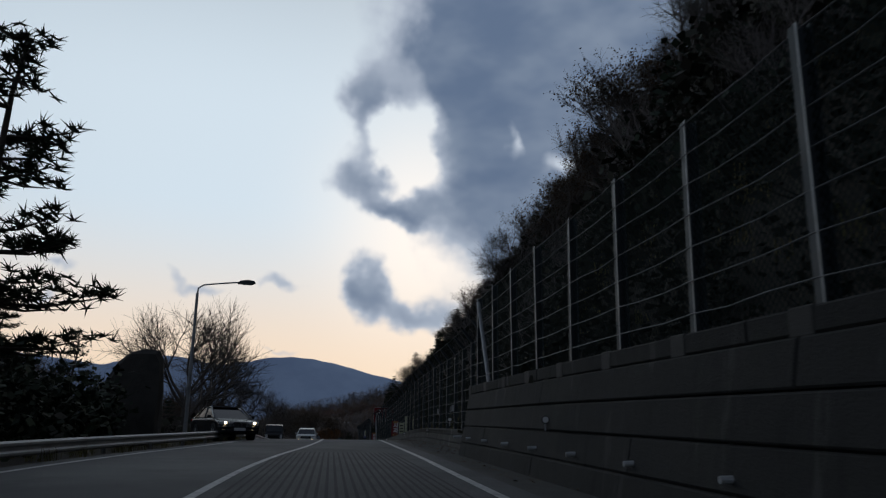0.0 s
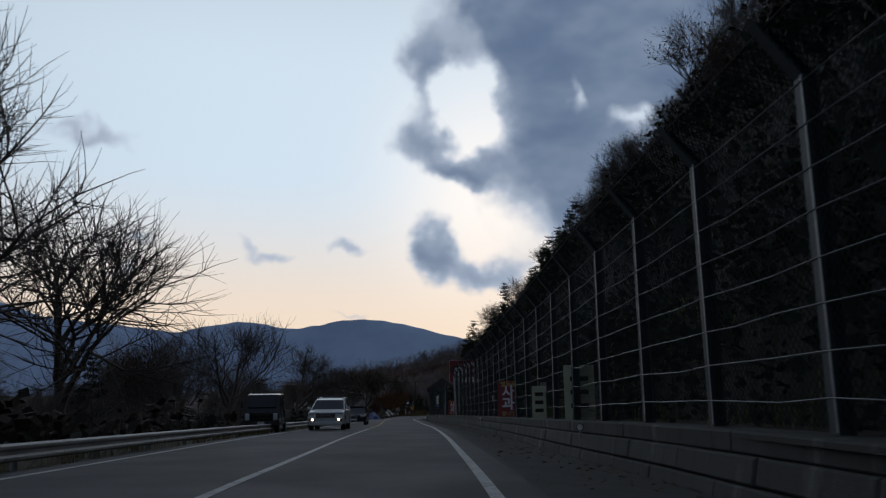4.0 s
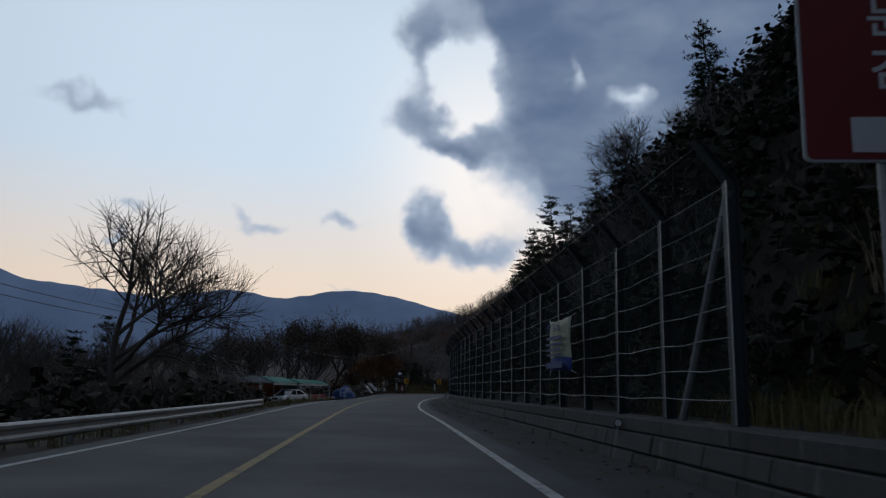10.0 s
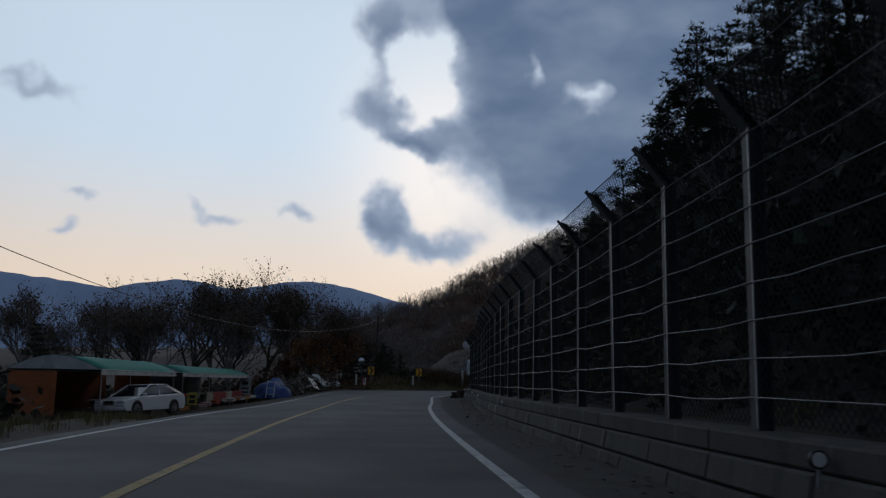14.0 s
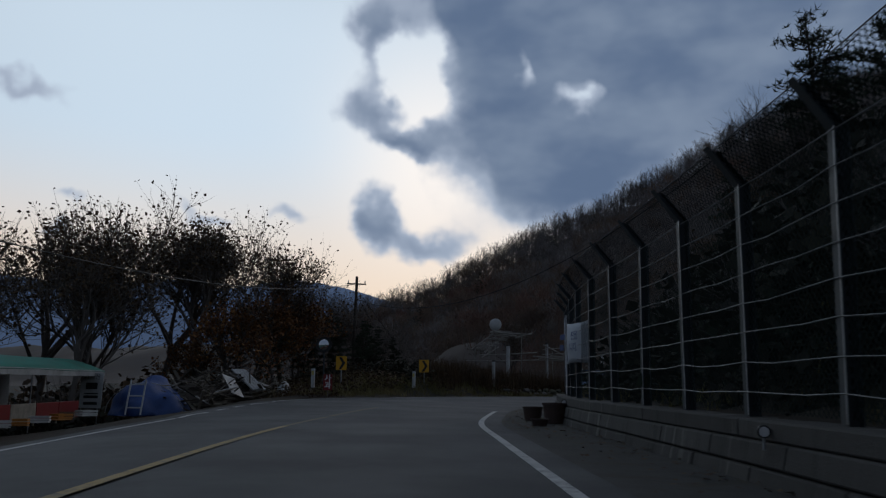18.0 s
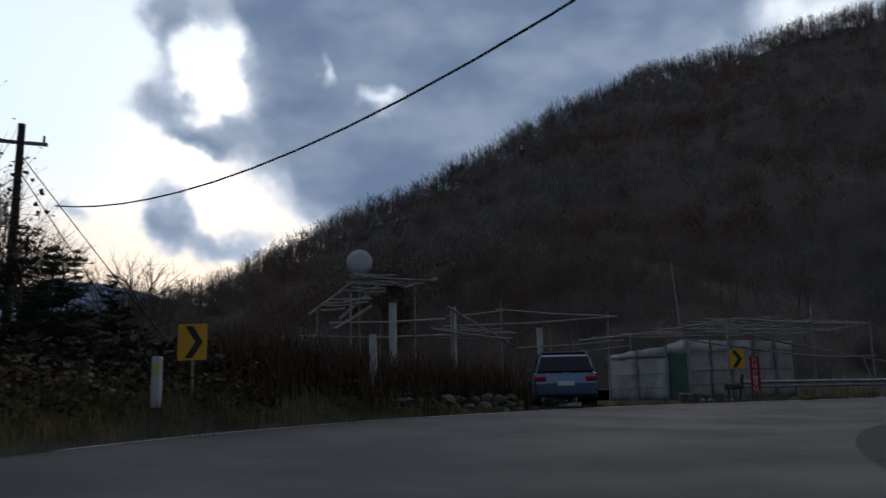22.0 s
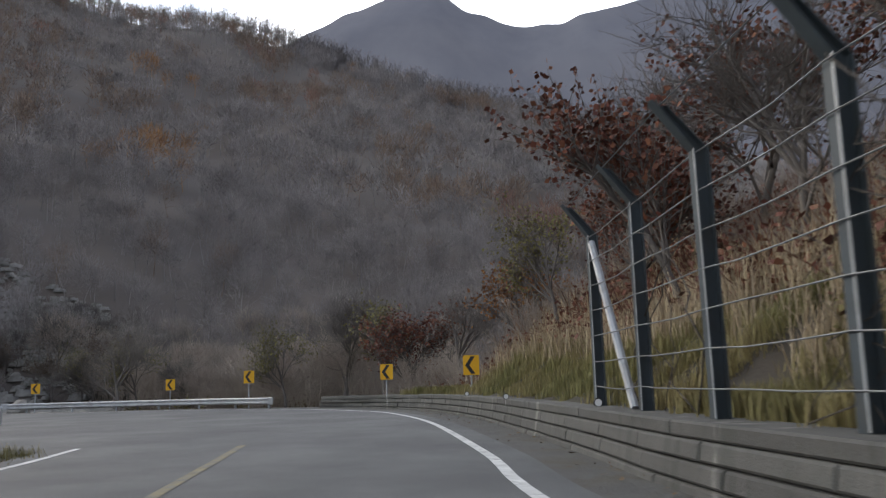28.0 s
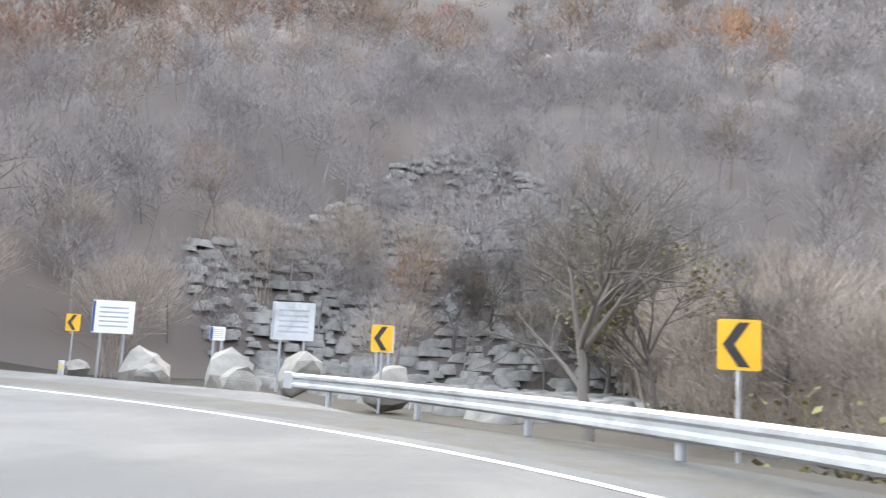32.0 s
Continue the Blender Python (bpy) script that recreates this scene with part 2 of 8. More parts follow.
REED = material("dry_reed", (0.46, 0.36, 0.235), (0.34, 0.255, 0.16), 0.6, 0.95, bump=0.2, vary=0.3, island=True)
BARK = material("bark", (0.085, 0.07, 0.058), (0.055, 0.045, 0.038), 4.0, 0.95, bump=0.8, fine=40)
# leaves made near-black: the gloom in the thickets is put into the colour
LEAF_DARK = material("leaves_with_painted_gloom", (0.034, 0.032, 0.018), (0.022, 0.022, 0.013), 0.8, 0.9, bump=0.0, vary=0.4, island=True)
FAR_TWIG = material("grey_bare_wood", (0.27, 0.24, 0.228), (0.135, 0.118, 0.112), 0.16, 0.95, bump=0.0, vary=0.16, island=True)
FAR_BROWN = material("dull_brown_wood", (0.23, 0.16, 0.115), (0.13, 0.095, 0.075), 0.16, 0.95, bump=0.0, vary=0.16, island=True)
FAR_RED = material("dull_russet_wood", (0.24, 0.13, 0.095), (0.15, 0.09, 0.07), 0.16, 0.95, bump=0.0, vary=0.16, island=True)
FAR_ORANGE = material("dull_orange_wood", (0.32, 0.165, 0.07), (0.2, 0.11, 0.06), 0.16, 0.95, bump=0.0, vary=0.16, island=True)
TWIG = material("bare_twigs", (0.15, 0.13, 0.115), (0.10, 0.085, 0.075), 0.5, 0.95, bump=0.0, vary=0.15)
LEAF_BROWN = material("brown_leaves", (0.105, 0.062, 0.03), (0.07, 0.045, 0.024), 0.8, 0.9, bump=0.0, vary=0.35, island=True)
LEAF_ORANGE = material("orange_leaves", (0.24, 0.10, 0.028), (0.15, 0.065, 0.025), 0.8, 0.9, bump=0.0, vary=0.35, island=True)
LEAF_RED = material("russet_leaves", (0.16, 0.05, 0.028), (0.10, 0.04, 0.025), 0.8, 0.9, bump=0.0, vary=0.35, island=True)
LEAF_OLIVE = material("olive_leaves", (0.19, 0.16, 0.055), (0.12, 0.105, 0.04), 0.8, 0.9, bump=0.0, vary=0.35, island=True)
NEEDLES = material("pine_needles", (0.028, 0.042, 0.02), (0.018, 0.028, 0.014), 0.8, 0.85, bump=0.0, vary=0.3, island=True)
ROCK = material("grey_rock", (0.24, 0.225, 0.205), (0.15, 0.14, 0.125), 1.2, 0.92, bump=0.9, fine=22, stain=(0.07, 0.07, 0.05), stain_scale=0.9, stain_amt=0.5, vary=0.2)
YELLOW = material("yellow_sign_sheet", (0.80, 0.42, 0.015), (0.74, 0.38, 0.012), 1.0, 0.45, bump=0.05)
BLACK = material("black_paint", (0.012, 0.012, 0.013), (0.02, 0.02, 0.02), 2.0, 0.55, bump=0.05)
RED_SIGN = material("dark_red_sign_sheet", (0.24, 0.022, 0.02), (0.19, 0.02, 0.018), 1.0, 0.5, bump=0.05)
RED_CLOTH = material("red_banner_cloth", (0.36, 0.025, 0.035), (0.28, 0.02, 0.03), 3.0, 0.85, bump=0.15)
WHITE = material("white_paint", (0.78, 0.78, 0.77), (0.70, 0.70, 0.69), 1.5, 0.5, bump=0.05)
WHITE_DULL = material("dull_white_sheet", (0.55, 0.56, 0.56), (0.45, 0.46, 0.46), 1.5, 0.7, bump=0.1, stain=(0.25, 0.24, 0.2), stain_scale=1.5, stain_amt=0.4)
CARPAINT_WHITE = material("white_car_paint", (0.74, 0.75, 0.76), (0.70, 0.71, 0.72), 0.6, 0.22, bump=0.0)
CARPAINT_BLUE = material("silver_blue_car_paint", (0.13, 0.18, 0.28), (0.11, 0.15, 0.25), 0.6, 0.25, 0.4, 0.0)
CARPAINT_BLACK = material("black_car_paint", (0.012, 0.013, 0.016), (0.016, 0.017, 0.02), 0.6, 0.18, bump=0.0)
GLASS_DARK = material("dark_car_glass", (0.012, 0.015, 0.018), (0.02, 0.024, 0.028), 0.6, 0.06, bump=0.0)
RUBBER = material("tyre_rubber", (0.018, 0.018, 0.018), (0.026, 0.026, 0.025), 6.0, 0.85, bump=0.2)
ALLOY = material("alloy", (0.5, 0.5, 0.51), (0.4, 0.4, 0.41), 3.0, 0.3, 0.8, 0.0)
LAMP_RED = material("red_lamp_lens", (0.45, 0.02, 0.018), (0.36, 0.015, 0.015), 2.0, 0.15, bump=0.0)
LAMP_CLEAR = material("clear_lamp_lens", (0.7, 0.71, 0.72), (0.6, 0.6, 0.6), 2.0, 0.12, bump=0.0)
CANVAS_GREEN = material("green_canvas", (0.03, 0.24, 0.18), (0.022, 0.18, 0.14), 1.5, 0.8, bump=0.2, stain=(0.05, 0.12, 0.09), stain_scale=1.0, stain_amt=0.5)
CANVAS_ORANGE = material("orange_tarpaulin", (0.42, 0.13, 0.04), (0.3, 0.09, 0.03), 1.5, 0.8, bump=0.2)
TARP_BLUE = material("blue_tarpaulin", (0.035, 0.085, 0.27), (0.025, 0.06, 0.2), 2.0, 0.55, bump=0.3)
PLASTIC_SHEET = material("grey_plastic_sheet", (0.55, 0.56, 0.56), (0.38, 0.39, 0.39), 1.2, 0.5, bump=0.4, fine=8, stain=(0.18, 0.17, 0.15), stain_scale=0.8, stain_amt=0.5)
TIMBER = material("weathered_timber", (0.33, 0.29, 0.24), (0.19, 0.165, 0.14), 2.5, 0.9, bump=0.5, fine=35, vary=0.35)
WILLOW = material("pale_willow_twigs", (0.34, 0.285, 0.235), (0.24, 0.19, 0.155), 0.5, 0.95, bump=0.0, vary=0.2, island=True)
NET_GREEN = material("green_netting", (0.03, 0.10, 0.08), (0.02, 0.06, 0.05), 2.5, 0.8, bump=0.2)
FAR_WOOD = material("wooded_slope", (0.095, 0.08, 0.072), (0.115, 0.09, 0.073), 0.05, 0.98, bump=0.0, fine=0.4, stain=(0.085, 0.06, 0.045), stain_scale=0.03, stain_amt=0.5)


def net_material(name, colour, cell, line):
    """Fine chain-link netting: wire where two crossing waves peak, open air between."""
    m = bpy.data.materials.new(name)
    m.use_nodes = True
    n = Nodes(m.node_tree)
    uv = n.add("ShaderNodeSeparateXYZ")
    n.link(n.add("ShaderNodeTexCoord").outputs["UV"], uv.inputs[0])
    a = n.math("PINGPONG", n.math("DIVIDE", n.math("ADD", uv.outputs[0], uv.outputs[1]), cell), 0.5)
    b = n.math("PINGPONG", n.math("DIVIDE", n.math("SUBTRACT", uv.outputs[0], uv.outputs[1]), cell), 0.5)
    wire = n.math("LESS_THAN", n.math("MINIMUM", a, b), line / cell)
    p = n.add("ShaderNodeBsdfPrincipled")
    p.inputs["Base Color"].default_value = (*colour, 1)
    p.inputs["Roughness"].default_value = 0.9
    p.inputs["Specular IOR Level"].default_value = 0.05
    tr = n.add("ShaderNodeBsdfTransparent")
    ms = n.add("ShaderNodeMixShader")
    n.link(wire, ms.inputs[0])
    n.link(tr.outputs[0], ms.inputs[1])
    n.link(p.outputs[0], ms.inputs[2])
    n.link(ms.outputs[0], n.add("ShaderNodeOutputMaterial").inputs[0])
    return m


NET = net_material("chain_link_net", (0.016, 0.026, 0.024), 0.10, 0.010)


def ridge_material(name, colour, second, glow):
    """A far mountain range: dark woods, haze put into the colour and glow."""
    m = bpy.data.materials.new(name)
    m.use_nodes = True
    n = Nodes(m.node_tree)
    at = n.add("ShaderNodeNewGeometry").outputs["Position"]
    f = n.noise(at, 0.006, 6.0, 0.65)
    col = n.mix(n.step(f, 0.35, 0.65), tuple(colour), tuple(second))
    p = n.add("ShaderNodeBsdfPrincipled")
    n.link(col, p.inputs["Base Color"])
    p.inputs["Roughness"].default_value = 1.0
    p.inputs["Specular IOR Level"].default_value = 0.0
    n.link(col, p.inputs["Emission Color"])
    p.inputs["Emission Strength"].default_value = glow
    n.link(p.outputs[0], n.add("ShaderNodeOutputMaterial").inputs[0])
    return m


# the haze of distance is coloured into both ranges, with a faint emission
RIDGE_FAR = ridge_material("mountain_with_blue_haze_tint", (0.10, 0.14, 0.22), (0.085, 0.12, 0.195), 0.35)
RIDGE_MID = ridge_material("mountain_with_grey_haze_tint", (0.055, 0.06, 0.075), (0.045, 0.05, 0.065), 0.25)

# ---- mesh helpers ----


def mesh_object(name, verts, faces, mats, parent=None, label="", idx=None, smooth=False, uvs=None):
    me = bpy.data.meshes.new(name)
    me.from_pydata([tuple(map(float, v)) for v in verts], [], [tuple(map(int, fc)) for fc in faces])
    for m in (mats if isinstance(mats, (list, tuple)) else [mats]):
        me.materials.append(m)
    if idx is not None:
        me.polygons.foreach_set("material_index", np.asarray(idx, dtype=np.int32))
    if smooth:
        me.polygons.foreach_set("use_smooth", np.ones(len(me.polygons), dtype=bool))
    if uvs is not None:
        layer = me.uv_layers.new(name="UVMap")
        loops = np.empty(len(me.loops), dtype=np.int32)
        me.loops.foreach_get("vertex_index", loops)
        layer.data.foreach_set("uv", np.asarray(uvs, dtype=np.float32)[loops].ravel())
    me.update()
    ob = new(name, me)
    ob.parent = parent
    if label:
        tagged(ob, label)
    return ob


def part(name, bm, mat, parent, label="", smooth=False, place=None):
    """Links a bmesh as one mesh object under a thing or a part."""
    me = bpy.data.meshes.new(name)
    bmesh.ops.recalc_face_normals(bm, faces=bm.faces)
    bm.to_mesh(me)
    bm.free()
    for m in (mat if isinstance(mat, (list, tuple)) else [mat]):
        me.materials.append(m)
    if smooth:
        me.polygons.foreach_set("use_smooth", np.ones(len(me.polygons), dtype=bool))
    ob = new(name, me)
    ob.parent = parent
    if place is not None:
        ob.matrix_basis = place
    if label:
        tagged(ob, label)
    return ob


def thing(name, m, label, category, group="", kind=""):
    ob = new(name)
    ob.empty_display_size = 0.2
    ob.matrix_basis = m
    return tagged(ob, label, category, group, kind)


def box(bm, c, s, bevel=0.0, turn=None):
    """Adds a box with centre c and sizes s, its edges broken by bevel."""
    made = bmesh.ops.create_cube(bm, size=1.0)["verts"]
    for v in made:
        v.co = Vector((v.co.x * s[0], v.co.y * s[1], v.co.z * s[2]))
    if bevel:
        edges = list({e for v in made for e in v.link_edges})
        made = list({v for f in bmesh.ops.bevel(bm, geom=edges, offset=bevel, segments=1, affect="EDGES", profile=0.5)["faces"] for v in f.verts} | {v for v in made if v.is_valid})
    for v in made:
        if v.is_valid:
            v.co = (turn @ v.co if turn is not None else v.co) + Vector(c)
    return bm


def boxed(c, s, bevel=0.0, turn=None):
    return box(bmesh.new(), c, s, bevel, turn)


def rod(bm, a, b, r0, r1=None, sides=8):
    """Adds a round bar from a to b."""
    a, b = Vector(a), Vector(b)
    r1 = r0 if r1 is None else r1
    q = (b - a).to_track_quat("Z", "Y").to_matrix()
    ring = [[bm.verts.new(p + q @ Vector((math.cos(k * 2 * math.pi / sides) * r, math.sin(k * 2 * math.pi / sides) * r, 0))) for k in range(sides)] for p, r in ((a, r0), (b, r1))]
    for k in range(sides):
        bm.faces.new((ring[0][k], ring[0][(k + 1) % sides], ring[1][(k + 1) % sides], ring[1][k]))
    bm.faces.new(ring[0][::-1])
    bm.faces.new(ring[1])
    return bm


def rodded(a, b, r0, r1=None, sides=8):
    return rod(bmesh.new(), a, b, r0, r1, sides)


def tube(points, r, sides=6, closed=True):
    """Vertices and faces of a bent round bar."""
    pts = [Vector(p) for p in points]
    vs, fs = [], []
    for i, p in enumerate(pts):
        d = (pts[min(i + 1, len(pts) - 1)] - pts[max(i - 1, 0)]).normalized()
        q = d.to_track_quat("Z", "Y").to_matrix()
        rr = r[i] if isinstance(r, (list, tuple)) else r
        vs += [p + q @ Vector((math.cos(k * 2 * math.pi / sides) * rr, math.sin(k * 2 * math.pi / sides) * rr, 0)) for k in range(sides)]
    for i in range(len(pts) - 1):
        for k in range(sides):
            a, b = i * sides + k, i * sides + (k + 1) % sides
            fs.append((a, b, b + sides, a + sides))
    if closed:
        fs += [tuple(range(sides))[::-1], tuple(range((len(pts) - 1) * sides, len(pts) * sides))]
    return vs, fs


def extrude_profile(prof, half, taper=None):
    """A bmesh of a side profile [(y, z)] drawn out to x = +-half; taper(y, z) narrows it."""
    bm = bmesh.new()
    rows = []
    for s in (-1, 1):
        rows.append([bm.verts.new((s * half * (taper(y, z) if taper else 1.0), y, z)) for y, z in prof])
    n = len(prof)
    for k in range(n):
        bm.faces.new((rows[0][k], rows[0][(k + 1) % n], rows[1][(k + 1) % n], rows[1][k]))
    bm.faces.new(rows[0][::-1])
    bm.faces.new(rows[1])
    return bm


def spline(points, step=1.0):
    """Evenly spaced points on a smooth line through the given ones."""
    p = np.array(points, float)
    q = np.vstack([2 * p[0] - p[1], p, 2 * p[-1] - p[-2]])
    out = []
    for i in range(1, len(q) - 2):
        n = max(2, int(np.linalg.norm(q[i + 1] - q[i]) / (step * 0.5)))
        u = np.linspace(0, 1, n, endpoint=False)[:, None]
        out.append(0.5 * (2 * q[i] + (q[i + 1] - q[i - 1]) * u + (2 * q[i - 1] - 5 * q[i] + 4 * q[i + 1] - q[i + 2]) * u**2 + (3 * q[i] - q[i - 1] - 3 * q[i + 1] + q[i + 2]) * u**3))
    d = np.vstack(out + [p[-1:]])
    s = np.r_[0, np.cumsum(np.linalg.norm(np.diff(d, axis=0), axis=1))]
    t = np.linspace(0, s[-1], max(2, int(round(s[-1] / step)) + 1))
    return np.stack([np.interp(t, s, d[:, k]) for k in range(p.shape[1])], 1)


def shifted(line, d):
    """A line moved to its right by d (a number, or one for each point)."""
    g = np.gradient(line[:, :2], axis=0)
    g /= np.linalg.norm(g, axis=1)[:, None]
    out = line.copy()
    out[:, :2] += np.stack([g[:, 1], -g[:, 0]], 1) * np.reshape(np.broadcast_to(d, len(line)), (-1, 1))
    return out


def cut(line, y0, y1):
    """The stretch of a line between the points nearest to the two given ones."""
    a = int(np.argmin(np.hypot(line[:, 0] - y0[0], line[:, 1] - y0[1])))
    b = int(np.argmin(np.hypot(line[:, 0] - y1[0], line[:, 1] - y1[1])))
    return line[a:b + 1]


# ---- plan of the road ----
EDGE = spline([(2.1, -60), (2.11, 1), (2.14, 30.8), (2.25, 41.8), (2.32, 49.9), (2.41, 58.6), (2.55, 67.1), (2.81, 76.6), (3.15, 91.3), (3.3, 108.6), (3.1, 124), (3.0, 148.2), (2.85, 166.2), (3.5, 184), (4.4, 197), (5.4, 206.5), (6.1, 213.8), (6.75, 220),
               (7.9, 225.5), (9.3, 230.8), (11.2, 234.9), (13.4, 238.4), (16.2, 241.7), (19.4, 244.5), (22.8, 246.5), (26.2, 247.75), (29, 248.75), (33.2, 250.2), (41, 252.25), (48.3, 253.9), (59.4, 256.6),
               (64.1, 257.5), (74, 259.9), (81.5, 262.6), (85, 264.9), (87.9, 267.3), (90, 270), (91.9, 273.6), (93.3, 277), (93.8, 281.5), (93.2, 288), (90.5, 297), (84, 310), (74, 322)], 1.0)
CENTRE = spline([(-1.6, -60), (-1.59, 1), (-1.56, 30.8), (-1.32, 41), (-0.78, 49.9), (-0.44, 58.6), (-0.35, 66.3), (-0.31, 75.8), (-0.35, 91.3), (-0.2, 108.6), (-0.1, 124), (-0.4, 145.4), (-0.6, 166.2), (-0.3, 184), (0.5, 199), (1.0, 206.3), (1.9, 216),
                 (3.1, 223.6), (4.9, 231), (7.4, 237.5), (11, 243.2), (15.8, 247.8), (21, 251), (26, 252.8), (31.4, 253.7), (36.6, 254.6), (42, 255.9), (49, 257.4), (59.8, 260.2), (66, 261.8), (74, 264),
                 (81, 267.2), (85.5, 271), (88.2, 276), (89.2, 281.5), (88.6, 288), (86, 296), (79.5, 308), (70, 319)], 1.0)
LEFT = spline([(-5.2, -60), (-5.19, 1), (-5.16, 30.8), (-4.82, 41), (-3.98, 51.7), (-3.60, 61.9), (-3.69, 74), (-3.95, 91.3), (-3.6, 108.6), (-3.1, 127.5), (-3.0, 146.4), (-3.3, 168), (-3.0, 188), (-2.4, 204), (-1.8, 214.9), (-1.0, 223.2),
               (0.2, 231.5), (1.7, 238), (4.0, 243.2), (5.8, 245.3), (8.8, 248.7), (12.8, 251.8), (15.5, 253.1), (18.0, 254.0), (20.8, 254.9), (24.0, 255.6), (28.0, 256.4), (33, 257.4), (38.5, 258.8), (43.2, 260.0), (55.7, 262.4), (62.8, 263.9), (66.5, 265)], 1.0)


BANKED = [(*p, *g) for p, g in zip(EDGE[282:336:2], np.gradient(EDGE, axis=0)[282:336:2])]


def lift(x, y):
    """The fall of the roadway to its outer side by the stalls."""
    x, y = np.asarray(x, float), np.asarray(y, float)
    k = np.exp(-((y - 211) / 17.0) ** 2)
    fall = -0.062 * np.clip(1.0 - x, 0, 14) * k
    # the bend is banked: its outer lane rises
    d, q = np.full(x.shape, 1e9), np.zeros(x.shape)
    for i, (px, py, gx, gy) in enumerate(BANKED):
        dd = np.hypot(x - px, y - py)
        m = dd < d
        d = np.where(m, dd, d)
        q = np.where(m, np.interp(i, [0, 5, 16, 26], [0, 1, 1, 0]) * ((x - px) * gy - (y - py) * gx < 0), q)
    return fall + 0.15 * q * np.clip((d - 1.7) / 5.0, 0, 1)


def ribbon(name, a, b, z, mat, label, category, n=None, kind="structure"):
    """A strip between two lines of the same stretch."""
    n = n or max(len(a), len(b))
    ia, ib = np.linspace(0, len(a) - 1, n), np.linspace(0, len(b) - 1, n)
    pa = np.stack([np.interp(ia, np.arange(len(a)), a[:, k]) for k in (0, 1)], 1)
    pb = np.stack([np.interp(ib, np.arange(len(b)), b[:, k]) for k in (0, 1)], 1)
    m = 7
    vs = []
    for u in np.linspace(0, 1, m):
        p = pa * (1 - u) + pb * u
        vs.append(np.column_stack([p, lift(p[:, 0], p[:, 1]) + z]))
    vs = np.concatenate(vs)
    fs = [(j * n + i, j * n + i + 1, (j + 1) * n + i + 1, (j + 1) * n + i) for j in range(m - 1) for i in range(n - 1)]
    return tagged(mesh_object(name, vs, fs, mat), label, category, "", kind)


def stripe(name, line, width, z, mat, label, dash=None):
    """Paint along a line, whole or in dashes (length, gap)."""
    a, b = shifted(line, -width / 2), shifted(line, width / 2)
    vs = np.concatenate([np.column_stack([a[:, :2], lift(a[:, 0], a[:, 1]) + z]), np.column_stack([b[:, :2], lift(b[:, 0], b[:, 1]) + z])])
    n = len(line)
    fs = [(i, i + 1, n + i + 1, n + i) for i in range(n - 1) if not dash or i % (dash[0] + dash[1]) < dash[0]]
    return tagged(mesh_object(name, vs, fs, mat), label, "road marking", "", "structure")


# ---- the lie of the land ----
def nearest(line, x, y):
    """Distance to a line, to its right above nothing, and the index of the nearest point."""
    g = np.gradient(line[:, :2], axis=0)
    g /= np.linalg.norm(g, axis=1)[:, None]
    d, k = np.full(x.shape, 1e9), np.zeros(x.shape, int)
    for i in range(0, len(line), 2):
        dd = np.hypot(x - line[i, 0], y - line[i, 1])
        m = dd < d
        d[m], k[m] = dd[m], i
    side = (x - line[k, 0]) * g[k, 1] - (y - line[k, 1]) * g[k, 0]
    return np.where(side > 0, d, -d), k


def value_noise(x, y, cell, seed=0):
    """Smooth noise between -1 and 1 on a plane."""
    gx, gy = np.floor(x / cell), np.floor(y / cell)
    fx, fy = x / cell - gx, y / cell - gy
    fx, fy = fx * fx * (3 - 2 * fx), fy * fy * (3 - 2 * fy)

    def h(i, j):
        v = np.sin(i * 127.1 + j * 311.7 + seed * 74.7) * 43758.5453
        return 2 * (v - np.floor(v)) - 1
    return (h(gx, gy) * (1 - fx) + h(gx + 1, gy) * fx) * (1 - fy) + (h(gx, gy + 1) * (1 - fx) + h(gx + 1, gy + 1) * fx) * fy


# hillside across the stream: azimuth to the right of +y, foot radius, ridge radius, ridge height, seen from the bend
BEND = (30.0, 255.0)
SLOPE = [(-180, 400, 700, 20), (-60, 400, 700, 20), (-25, 300, 500, 22), (-14, 150, 330, 20), (-6, 90, 300, 24), (2, 70, 262, 34), (9, 62, 255, 50), (15, 58, 250, 62), (22, 55, 240, 76), (34, 55, 330, 131), (44, 62, 365, 154),
         (56, 93, 370, 163), (70, 95, 340, 141), (84, 84, 330, 108), (100, 90, 330, 85), (130, 200, 500, 60), (180, 400, 700, 20)]


